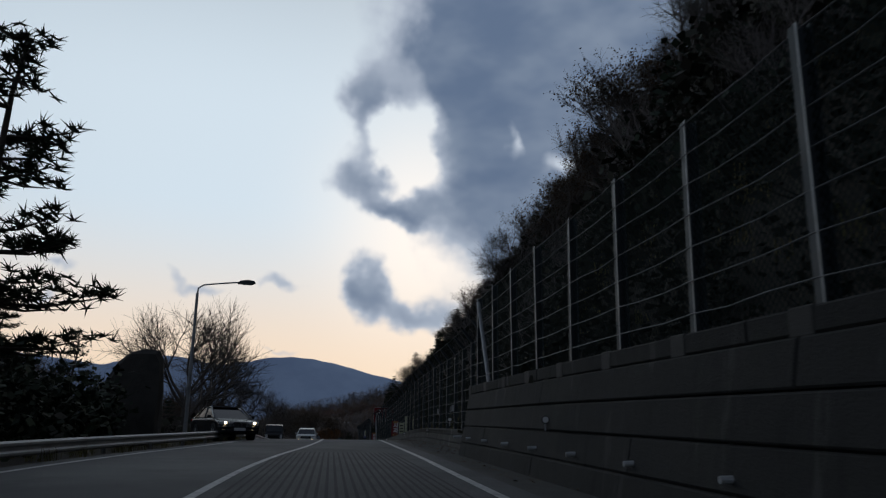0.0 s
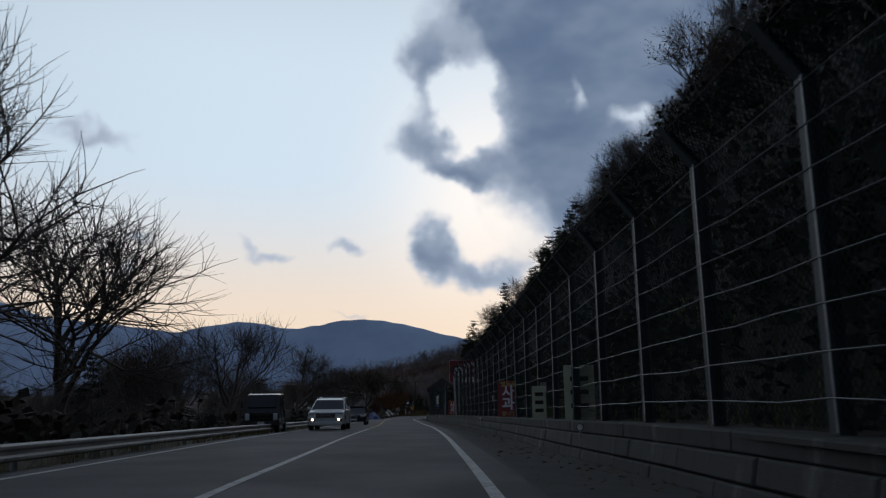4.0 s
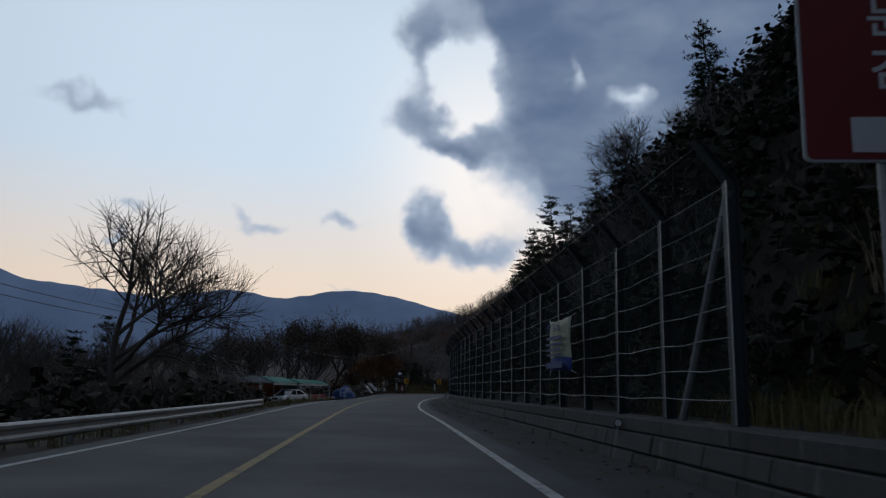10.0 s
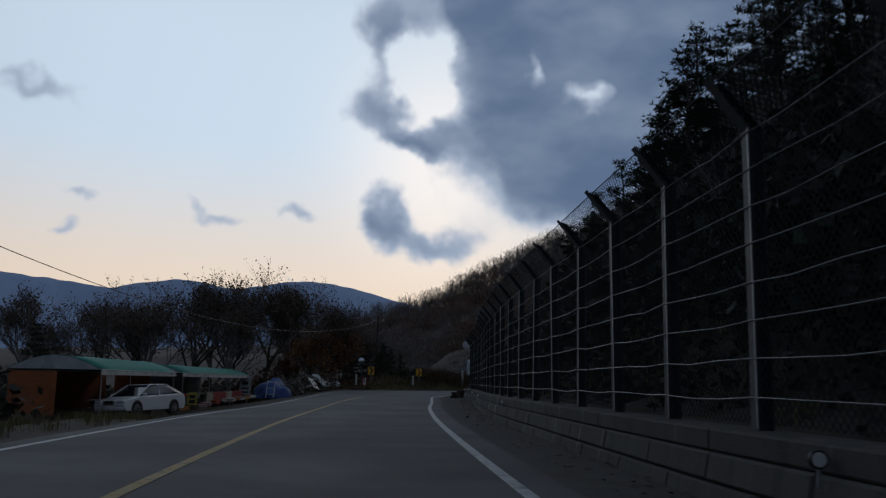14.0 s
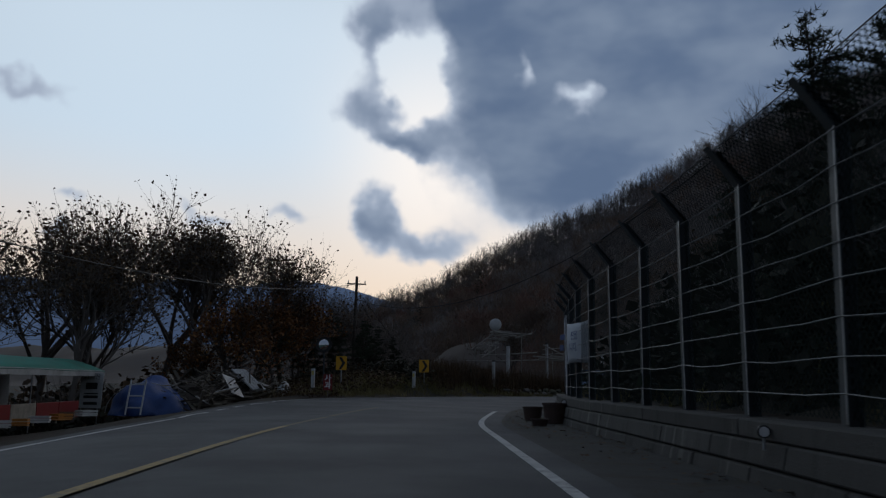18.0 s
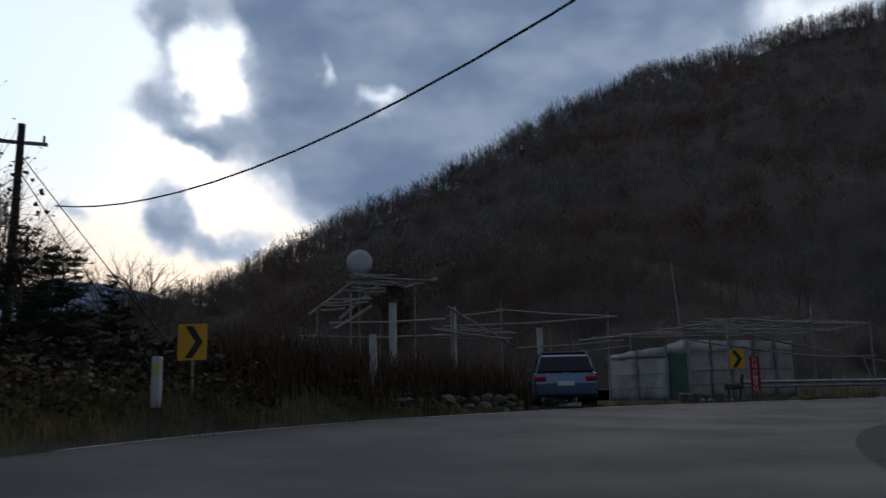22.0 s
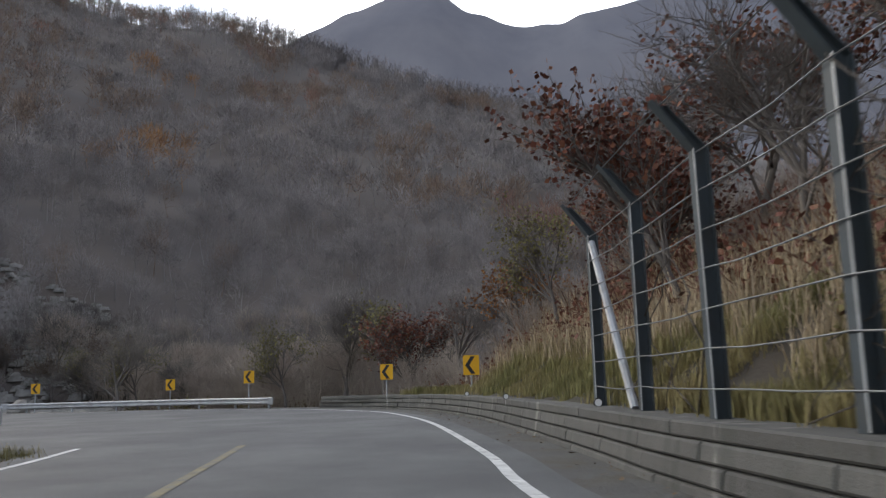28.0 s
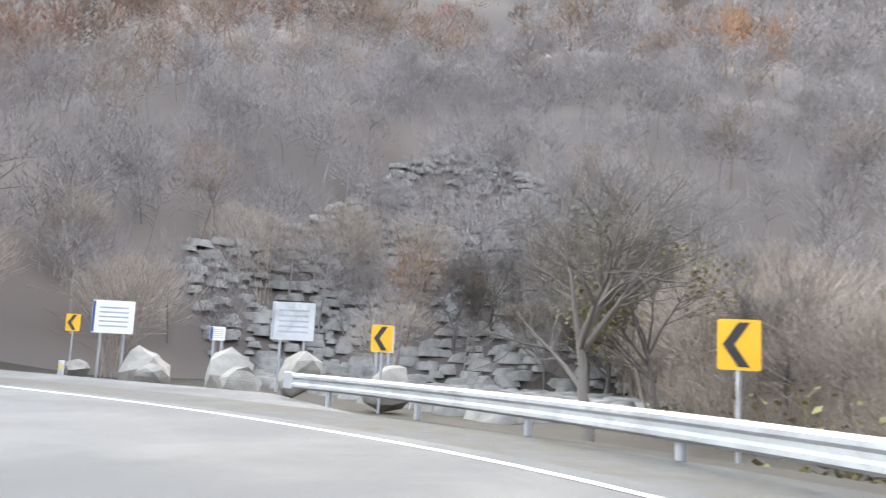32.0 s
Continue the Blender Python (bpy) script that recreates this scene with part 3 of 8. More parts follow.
def land(x, y, whole=False):
    """Height of the ground."""
    x, y = np.asarray(x, float), np.asarray(y, float)
    dr, kr = nearest(EDGE, x, y)
    dl, kl = nearest(LEFT, x, y)
    dl = -dl
    s = EDGE[kr, 1] + np.where(EDGE[kr, 0] > 9.5, (EDGE[kr, 0] - 9.5), 0)   # runs on round the bend
    # inner side: bank above the retaining wall
    start = np.interp(s, [-60, 39.3, 45.4, 117.2, 124, 135.5, 141.8, 215, 226, 238, 262, 275, 306, 313, 330, 341], [2.7, 2.7, 3.4, 3.4, 4.5, 4.5, 3.2, 3.2, 4.5, 7, 5.0, 3.6, 3.4, 2.0, 2.2, 7.0])
    steep = np.interp(s, [-60, 39.3, 45.4, 117.2, 150, 178, 200, 215, 232, 245, 262, 290, 313, 345], [2.1, 2.1, 1.9, 1.8, 1.65, 1.4, 1.05, 0.9, 0.8, 0.6, 0.75, 0.95, 0.66, 0.5])
    top = np.interp(s, [-60, 39.3, 45.4, 315, 335, 345], [1.85, 1.85, 0.62, 0.58, 0.6, 0.3])
    rise = np.clip(dr - start, 0, None)
    cap = np.interp(s, [-60, 108.6, 190, 225, 240, 260, 300], [60, 50, 34, 18, 13, 18, 34])
    bank = top + cap * (1 - np.exp(-rise * steep / cap)) + np.clip(rise, 0, 6) / 6 * (value_noise(x, y, 3.1, 1) * 0.55 + value_noise(x, y, 7.7, 2) * 0.9)
    bank = np.where(s < 43.5, np.maximum(bank, top + np.clip(rise * 0.4, 0, 2)), bank)
    # outer side: verge, fall to the stream, mound behind the bend
    verge = -0.06 - np.clip(dl - 2.6, 0, 9) * 0.22 + value_noise(x, y, 4.3, 3) * 0.12 * np.clip(dl - 1.5, 0, 1)
    yard = np.exp(-(((y - 214) / 20) ** 4)) * np.exp(-(((x + 12) / 13) ** 4))
    verge = verge * (1 - yard) + (-0.75 + 0.02 * value_noise(x, y, 3, 4)) * yard
    berm = 0.8 * np.clip((dl - 0.45) / 1.3, 0, 1) * np.exp(-(((x - 8) / 6) ** 4)) * np.exp(-(((y - 251) / 7) ** 4))
    mound = berm + (np.exp(-(((x + 1) / 10) ** 2 + ((y - 260) / 10) ** 2)) * 3.2 + np.exp(-(((x - 13.5) / 7) ** 2 + ((y - 262) / 6) ** 2)) * 1.9) * np.clip((dl - 1.0) / 5, 0, 1)
    verge = verge + mound
    flatyard = np.exp(-(((x - 34) / 16) ** 4 + ((y - 266) / 9) ** 4))
    verge = verge * (1 - flatyard) + 0.0 * flatyard
    plaza = np.clip((x - 60) / 5, 0, 1) * np.clip((y - 262) / 2, 0, 1) * np.clip((104 - x - np.clip(y - 290, 0, 99) * 0.4) / 8, 0, 1) * np.clip((335 - y) / 20, 0, 1)
    verge = verge * (1 - plaza) - 0.05 * plaza
    # road bed
    if whole:
        return bank
    face = np.where(s < 45.3, 2.9, 3.5)
    z = np.where(dr > face, bank, -0.10)
    outer = (dl > 0.2) & (dr < 0)
    z = np.where(outer, np.minimum(verge, 99), z)
    past = (EDGE[kr, 1] > 262) & (EDGE[kr, 0] > 66)
    beyond = past & (dr > 0.8) & (EDGE[kr, 1] > 267.4)
    z = np.where(beyond, -0.05 - np.clip(dr - 3.4, 0, 4) * 0.12, z)
    z = np.where(past & (dr < 0) & (dr > -60), np.where(dl > 0.2, np.minimum(-0.06, verge), -0.10), z)
    # far hillside
    ddx, ddy = x - BEND[0], y - BEND[1]
    az_, rr = np.degrees(np.arctan2(ddx, ddy)), np.hypot(ddx, ddy)
    r0, r1, hh = (np.interp(az_, [k[0] for k in SLOPE], [k[j] for k in SLOPE]) for j in (1, 2, 3))
    u = np.clip((rr - r0) / (r1 - r0), 0, 1.6)
    hill = hh * np.where(u < 1, u ** 1.05, 1 - (u - 1) * 0.7) - 3.0 + np.clip(u, 0, 0.2) * 5 * (value_noise(x, y, 34, 5) * 7 + value_noise(x, y, 13, 6) * 2.2) * np.clip(1.15 - u * 0.9, 0.15, 1)
    z = np.where((rr > r0) & ((dr < -7) | (rr > 74)), np.maximum(z, hill), z)
    fall = np.clip((rr - 900) / 2500, 0, 1)
    return z * (1 - fall) - 4 * fall + (lift(x, y) if True else 0) * np.where((dl < 9) & (dl > -12) & (dr < 2), 1, 0)


def axis(lo, hi, centre_lo, centre_hi, fine_step, grow):
    """Grid lines: even in the middle, wider and wider outside."""
    mid = list(np.arange(centre_lo, centre_hi + 1e-6, fine_step))
    st, v = fine_step, centre_hi
    while v < hi:
        st *= grow
        v += st
        mid.append(min(v, hi))
    st, v = fine_step, centre_lo
    while v > lo:
        st *= grow
        v -= st
        mid.insert(0, max(v, lo))
    return np.array(mid)


GX, GY = axis(-4500, 4500, -22, 120, 1.1, 1.06), axis(-3000, 4800, -25, 300, 1.3, 1.06)
XX, YY = np.meshgrid(GX, GY)
ZZ = land(XX, YY)
nx, ny = len(GX), len(GY)
grid = np.arange(nx * ny).reshape(ny, nx)
quads = np.stack([grid[:-1, :-1], grid[:-1, 1:], grid[1:, 1:], grid[1:, :-1]], -1).reshape(-1, 4)
QX, QY = XX.ravel()[quads].mean(1), YY.ravel()[quads].mean(1)
QA, QR = np.degrees(np.arctan2(QX - BEND[0], QY - BEND[1])), np.hypot(QX - BEND[0], QY - BEND[1])
FARIDX = ((QA > -30) & (QA < 125) & (QR > np.interp(QA, [k[0] for k in SLOPE], [k[1] for k in SLOPE]) + 6) & ((QX > 108) | (QY > 285))).astype(np.int32)
ground = tagged(mesh_object("ground", np.column_stack([XX.ravel(), YY.ravel(), ZZ.ravel()]), quads, [EARTH, FAR_WOOD], smooth=True, idx=FARIDX), "brown earth under fallen leaves and dry grass, rising to wooded hills", "ground", "", "structure")


def height(x, y):
    """Height of the ground sheet at a place, from its grid."""
    i = min(max(int(np.searchsorted(GX, x)) - 1, 0), nx - 2)
    j = min(max(int(np.searchsorted(GY, y)) - 1, 0), ny - 2)
    u, v = (x - GX[i]) / (GX[i + 1] - GX[i]), (y - GY[j]) / (GY[j + 1] - GY[j])
    return float((ZZ[j, i] * (1 - u) + ZZ[j, i + 1] * u) * (1 - v) + (ZZ[j + 1, i] * (1 - u) + ZZ[j + 1, i + 1] * u) * v)


# the top of the bank right behind the walls
def bank_top(name, line, offs, label):
    n = len(line)
    rows = [shifted(line, o) for o in offs]
    vs = np.concatenate([np.column_stack([r[:, :2], land(r[:, 0], r[:, 1], True) + (0.03 if j else -0.06)]) for j, r in enumerate(rows)])
    fs = [(j * n + i, j * n + i + 1, (j + 1) * n + i + 1, (j + 1) * n + i) for j in range(len(offs) - 1) for i in range(n - 1)]
    return tagged(mesh_object(name, vs, fs, EARTH, smooth=True), label, "bank", "", "structure")


bank_top("bank_high", cut(EDGE, (2.1, -42), (2.1, 44.9)), (2.1, 2.6, 3.2, 3.9, 4.6, 5.4), "dark earth bank above the tall wall")
bank_top("bank_low", cut(EDGE, (2.1, 45.8), (8.2, 229)), (2.15, 3.2, 3.8, 4.5, 5.3, 6.2), "dark earth bank above the low wall")
bank_top("bank_bend", cut(EDGE, (10, 233), (89.2, 268.6)), (1.7, 2.5, 3.2, 4.0, 5.0, 6.2), "grassy earth bank above the wall in the bend")

# ---- road ----
LEFT_ROAD = np.vstack([LEFT, spline([(66.5, 265), (68, 270), (67, 280), (62, 292), (54, 304), (44, 316)], 1.0)[1:]])
ribbon("road", shifted(EDGE, 0.5), shifted(LEFT_ROAD, -0.5), 0.0, ASPHALT, "worn grey asphalt two-lane road winding past the hill", "road", 420)
tagged(mesh_object("roadside_pavement", *(lambda a: (a[0], a[1]))((
    [(66, 264.6, -0.012), (92.5, 273, -0.012), (98, 290, -0.012), (90, 318, -0.012), (44, 318, -0.012), (52, 303, -0.012), (62, 284, -0.012)], [(0, 1, 2, 3, 4, 5, 6)])), ASPHALT),
    "pale worn asphalt of a wide turning place in the bend", "pavement", "", "structure")
ribbon("shoulder", shifted(EDGE, 0.5), shifted(EDGE, 2.4), -0.004, SHOULDER, "dirty gravel shoulder with fallen leaves below the wall", "road shoulder", 420)
# worn grooves sawn lengthwise into the climbing lane
GROOVE = material("sawn_groove", (0.03, 0.031, 0.033), (0.024, 0.025, 0.027), 2.0, 0.9, bump=0.2)
gv, gf = [], []
for gx in np.arange(-1.25, 1.85, 0.125):
    g0 = len(gv)
    for gy in np.arange(9, 45.1, 1.0):
        gv += [(gx - 0.022, gy, 0.004), (gx + 0.022, gy, 0.004)]
    gf += [(g0 + 2 * k, g0 + 2 * k + 1, g0 + 2 * k + 3, g0 + 2 * k + 2) for k in range(36)]
tagged(mesh_object("road_grooves", gv, gf, GROOVE), "fine dark grooves sawn into the climbing lane", "road surface", "", "structure")
stripe("edge_line", cut(EDGE, (2.1, -60), (8.6, 228.5)), 0.14, 0.006, WHITE_LINE, "worn white edge line along the wall")
stripe("edge_line", cut(EDGE, (27.5, 248.2), (74, 322)), 0.14, 0.006, WHITE_LINE, "worn white edge line round the far bend")
stripe("edge_line", LEFT, 0.13, 0.006, WHITE_LINE, "worn white edge line along the guardrail")
Y0 = cut(CENTRE, (-1.6, -60), (0.1, 108))
stripe("centre_line", Y0, 0.13, 0.006, WHITE_LINE, "faded whitish centre line")
stripe("centre_line", cut(CENTRE, (0.1, 109), (2.2, 218.5)), 0.14, 0.006, YELLOW_LINE, "worn yellow centre line")
stripe("centre_line", cut(CENTRE, (2.2, 218.5), (4.6, 230)), 0.13, 0.006, FAINT_LINE, "almost worn away centre line")
stripe("centre_line", cut(CENTRE, (34, 254.2), (66, 261.8)), 0.13, 0.006, FAINT_LINE, "almost worn away centre line")

# ---- far mountains ----


def range_mesh(name, crest, mat, label, base=-60, depth=500):
    """A mountain range: crest points (azimuth to the right, distance, height), with spurs running down to both sides."""
    az_, r_, h_ = np.array(crest, float).T
    t = np.linspace(0, len(crest) - 1, len(crest) * 14)
    a = np.interp(t, np.arange(len(crest)), az_)
    r = np.interp(t, np.arange(len(crest)), r_)
    # rounded crest
    h = np.interp(t, np.arange(len(crest)), h_)
    h = np.convolve(np.pad(h, 6, mode="edge"), np.ones(13) / 13, "valid")
    n, m = len(t), 11
    vs = []
    for j in range(m):
        u = (j - 5) / 5
        rr = r + u * depth
        hh = base + (h - base) * (1 - abs(u) ** 1.2)
        x, y = np.sin(np.radians(a)) * rr, np.cos(np.radians(a)) * rr
        bumps = (value_noise(x, y, 170, 7) * 0.12 + value_noise(x, y, 60, 8) * 0.04) * (h - base) * abs(u) ** 0.6 + value_noise(x, y, 31, 9) * 0.008 * (h - base)
        vs.append(np.column_stack([x, y + 100, hh + bumps]))
    fs = [(j * n + i, j * n + i + 1, (j + 1) * n + i + 1, (j + 1) * n + i) for j in range(m - 1) for i in range(n - 1)]
    return tagged(mesh_object(name, np.concatenate(vs), fs, mat, smooth=True), label, "mountain", "", "structure")


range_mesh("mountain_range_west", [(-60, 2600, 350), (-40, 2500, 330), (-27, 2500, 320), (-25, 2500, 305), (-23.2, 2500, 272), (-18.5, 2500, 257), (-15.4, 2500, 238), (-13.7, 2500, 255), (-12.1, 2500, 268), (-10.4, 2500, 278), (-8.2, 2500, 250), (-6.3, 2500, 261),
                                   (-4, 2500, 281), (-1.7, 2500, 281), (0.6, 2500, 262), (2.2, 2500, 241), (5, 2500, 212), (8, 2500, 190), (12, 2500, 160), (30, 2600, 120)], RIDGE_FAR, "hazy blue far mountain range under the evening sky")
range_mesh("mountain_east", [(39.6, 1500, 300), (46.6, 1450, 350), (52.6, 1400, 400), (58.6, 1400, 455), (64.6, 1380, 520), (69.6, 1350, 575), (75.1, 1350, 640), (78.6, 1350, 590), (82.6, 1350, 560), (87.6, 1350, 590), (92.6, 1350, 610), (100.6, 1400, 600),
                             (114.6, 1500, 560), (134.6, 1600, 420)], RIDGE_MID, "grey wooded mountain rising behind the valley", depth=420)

# ---- retaining walls ----


def wall_run(name, line, z0, z1, thick, mat, label, courses=0, piece=1.0, coping=0.0, batter=0.12):
    """A concrete wall along a line (its top front edge): a body set back, and blocks proud of it as parts of their own."""
    holder = thing(name, Matrix.Identity(4), label, "wall", "", "structure")
    n = len(line)
    fr, bk = line, shifted(line, thick)
    ft, bt = shifted(line, -batter), shifted(line, thick)
    top = z1 - coping
    za, zt = np.broadcast_to(z0, n), np.broadcast_to(top, n)
    rows = [np.column_stack([ft[:, :2], za]), np.column_stack([fr[:, :2], zt]), np.column_stack([bk[:, :2], zt]), np.column_stack([bt[:, :2], za])]
    vs = np.concatenate(rows)
    fs = [(j * n + i, j * n + i + 1, ((j + 1) % 4) * n + i + 1, ((j + 1) % 4) * n + i) for j in range(4) for i in range(n - 1)] + [(0, n, 2 * n, 3 * n), (n - 1, 4 * n - 1, 3 * n - 1, 2 * n - 1)]
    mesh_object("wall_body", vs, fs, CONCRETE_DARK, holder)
    s = np.r_[0, np.cumsum(np.linalg.norm(np.diff(line[:, :2], axis=0), axis=1))]

    def at(d, off, z):
        k = np.array([np.interp(d, s, line[:, j]) for j in (0, 1)])
        g = np.array([np.interp(d + 0.3, s, line[:, j]) - np.interp(d - 0.3, s, line[:, j]) for j in (0, 1)])
        g /= max(np.linalg.norm(g), 1e-6)
        return (k[0] + g[1] * off, k[1] - g[0] * off, z)

    def block(nm, d0, d1, za, zb, proud, deep, m, lean=True):
        """One block from d0 to d1 along the wall, with broken edges."""
        e = 0.02
        zl, zh = np.interp((d0 + d1) / 2, s, z0) if np.ndim(z0) else z0, np.interp((d0 + d1) / 2, s, z1) if np.ndim(z1) else z1
        f = lambda z: -proud - (batter * (zh - z) / max(zh - zl, 0.1) if lean else 0)
        vv = [at(d0, deep, za), at(d1, deep, za), at(d1, deep, zb), at(d0, deep, zb), at(d0, f(za) + e, za), at(d1, f(za) + e, za), at(d1, f(zb) + e, zb), at(d0, f(zb) + e, zb),
              at(d0 + e, f(za + e), za + e), at(d1 - e, f(za + e), za + e), at(d1 - e, f(zb - e), zb - e), at(d0 + e, f(zb - e), zb - e)]
        ff = [(0, 3, 2, 1), (0, 1, 5, 4), (1, 2, 6, 5), (2, 3, 7, 6), (3, 0, 4, 7), (4, 5, 9, 8), (5, 6, 10, 9), (6, 7, 11, 10), (7, 4, 8, 11), (8, 9, 10, 11)]
        mesh_object(nm, vv, ff, m, holder)

    rng = random.Random(len(line))
    low = lambda d: float(np.interp(d, s, z0)) if np.ndim(z0) else z0
    high = lambda d: float(np.interp(d, s, z1)) if np.ndim(z1) else z1
    if coping:
        d = 0.0
        while d < s[-1] - 0.3:
            d1 = min(d + 4.0, s[-1])
            block("coping", d + 0.008, d1 - 0.008, high((d + d1) / 2) - coping, high((d + d1) / 2), 0.06, thick, mat, False)
            d = d1
    for c in range(courses):
        d = rng.uniform(0, piece) * -0.5
        while d < s[-1] - 0.2:
            d1 = min(d + piece * rng.uniform(0.85, 1.15), s[-1])
            a0 = max(d, 0.0)
            mid = (a0 + d1) / 2
            hgt = (high(mid) - coping - low(mid)) / courses
            if d1 - a0 > 0.15:
                block("block", a0 + 0.009, d1 - 0.009, low(mid) + c * hgt + 0.011, low(mid) + (c + 1) * hgt - 0.011, rng.uniform(0.035, 0.058), 0.05, mat)
            d = d1
    return holder


F_OFF = np.interp(np.arange(len(EDGE)), [106, 115, 125, 136, 186, 232, 248, 268], [2.35, 2.58, 2.6, 2.35, 2.3, 2.0, 2.05, 2.45])
W_FACE = shifted(EDGE, F_OFF - 0.3)
W_A = cut(shifted(EDGE, 1.6), (3.7, -40), (3.7, 44.4))
W_B = cut(W_FACE, (4.2, 44.6), (10.1, 229.5))
_off = np.interp(EDGE[:, 0], [10, 24, 30, 38, 64, 80, 90], [2.2, 1.9, 1.5, 1.35, 1.35, 1.6, 2.0])
W_C = cut(shifted(EDGE, _off), (11.8, 232), (90.4, 267.8))
sa = W_A[:, 1]
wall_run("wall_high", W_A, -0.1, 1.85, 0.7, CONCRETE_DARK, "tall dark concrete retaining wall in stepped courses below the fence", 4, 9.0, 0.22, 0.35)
wall_run("wall_low", W_B, -0.1 + lift(W_B[:, 0], W_B[:, 1]) * 0, 0.62, 0.5, CONCRETE, "low stained concrete retaining wall with block joints and a coping", 2, 1.9, 0.2, 0.14)
wall_run("wall_bend", W_C, -0.1, np.interp(np.arange(len(W_C)), [0, 8, len(W_C) - 12, len(W_C) - 1], [0.35, 0.58, 0.58, 0.5]), 0.5, CONCRETE, "low concrete block retaining wall with a pale coping round the bend", 3, 1.8, 0.14, 0.12)

# ---- rockfall fences ----


def post_mesh(h, arm):
    """An H-section fence post with a plate foot and an arm bent toward the road."""
    bm = bmesh.new()
    sec = [(-0.07, -0.075), (-0.056, -0.075), (-0.056, -0.011), (0.056, -0.011), (0.056, -0.075), (0.07, -0.075), (0.07, 0.075), (0.056, 0.075), (0.056, 0.011), (-0.056, 0.011), (-0.056, 0.075), (-0.07, 0.075)]
    if arm:   # bent over toward the road at its head
        rings = [[bm.verts.new((x + dx, y, z - (x * 0.4 if z > h - 0.01 else 0))) for x, y in sec] for z, dx in ((0, 0), (h - 0.02, 0), (h + 0.42, -0.36))]
    else:
        rings = [[bm.verts.new((x, y, z)) for x, y in sec] for z in (0, h)]
    for lo, hi in zip(rings, rings[1:]):
        for k in range(12):
            bm.faces.new((lo[k], lo[(k + 1) % 12], hi[(k + 1) % 12], hi[k]))
    bm.faces.new(rings[0][::-1])
    bm.faces.new(rings[-1])
    return bm


def fence_run(line, spacing, foot, h, label, group, wires=8, arm=True, brace=(True, True), net=True, first=0.0, strip=True):
    """Posts along a line, wires and netting between them, braces at the ends."""
    s = np.r_[0, np.cumsum(np.linalg.norm(np.diff(line[:, :2], axis=0), axis=1))]
    xy = lambda d: np.array([np.interp(d, s, line[:, k]) for k in (0, 1)])
    holder = thing("rockfall_fence", Matrix.Identity(4), label, "fence", group)
    first = s[-1] % spacing if first is None else first   # or a last post right at the end
    ds = np.arange(first, s[-1] + 0.01, spacing)
    shared = None
    rng = random.Random(int(spacing * 100) + len(ds))
    for d in ds:
        p, g = xy(d), xy(min(d + 0.4, s[-1])) - xy(max(d - 0.4, 0))
        turn = math.degrees(math.atan2(-g[0], g[1]))
        m = pose(p[0], p[1], foot, rng.uniform(-0.7, 0.7), rng.uniform(-0.6, 0.6), turn)
        if shared is None:
            first_post = part("post", post_mesh(h, arm), STEEL_BLUE, holder, place=m)
            shared = first_post.data
            # a paler strip puts the lit edge of the post into its colour
            strip_mesh = part("post_edge", boxed((-0.073, -0.058, h / 2 + 0.01), (0.008, 0.024, h - 0.02), 0.0), STEEL, first_post, "pale steel strip for the lit edge of the post").data
        else:
            ob = new("post", shared)
            ob.parent, ob.matrix_basis = holder, m
            st = new("post_edge", strip_mesh)
            st.parent = ob
    for k in range(wires):
        z = foot + 0.28 + (h - 0.34) * k / (wires - 1)
        pts = []
        for i, d in enumerate(ds):
            p = xy(d)
            pts.append((p[0], p[1], z + rng.uniform(-0.012, 0.012)))
            if i < len(ds) - 1:
                for q in (0.33, 0.66):
                    p = xy(d + spacing * q)
                    pts.append((p[0], p[1], z - rng.uniform(0.0, 0.035)))
        off = shifted(np.array(pts), -0.075)
        vs, fs = tube(off, 0.0075, 5)
        mesh_object("wire_rope", vs, fs, WIRE, holder)
    if arm:
        pts = np.array([(*xy(d), foot + h + 0.41) for d in ds])
        vs, fs = tube(shifted(pts, -0.36), 0.009, 4)
        mesh_object("wire_rope", vs, fs, WIRE, holder)
    if net:
        back = shifted(np.array([(*xy(d), 0.0) for d in np.arange(ds[0], ds[-1] + 0.01, spacing / 2)]), 0.0)
        n = len(back)
        over = shifted(back, -0.35)
        vs = np.concatenate([np.column_stack([back[:, :2], np.full(n, foot + 0.05)]), np.column_stack([back[:, :2], np.full(n, foot + h)]), np.column_stack([over[:, :2], np.full(n, foot + h + 0.41)])])
        dd = np.arange(n) * spacing / 2
        uv = np.concatenate([np.column_stack([dd, np.zeros(n)]), np.column_stack([dd, np.full(n, h)]), np.column_stack([dd, np.full(n, h + 0.6)])])
        fs = [(j * n + i, j * n + i + 1, (j + 1) * n + i + 1, (j + 1) * n + i) for j in range(2 if arm else 1) for i in range(n - 1)]
        mesh_object("netting", vs, fs, NET, holder, "dark chain-link netting", uvs=uv)
    for end, sign in ((0, 1), (-1, -1)):
        if brace[end]:
            d = ds[end]
            a, b = xy(d), xy(d + sign * 1.7)
            part("brace", rodded((a[0] - 0.03, a[1], foot + h - 0.12), (b[0] - 0.03, b[1], foot + 0.02), 0.055, None, 8), STEEL, holder, "pale slanting end brace")
    return holder


F_LINE = shifted(EDGE, F_OFF)
F_ARC = np.r_[0, np.cumsum(np.linalg.norm(np.diff(F_LINE, axis=0), axis=1))]


def post_phase(start, post, spacing):
    """How far after the start of a run its first post stands, so that one stands at the given y."""
    a, b = (float(np.interp(v, F_LINE[:230, 1], F_ARC[:230])) for v in (start, post))
    return (b - a) % spacing


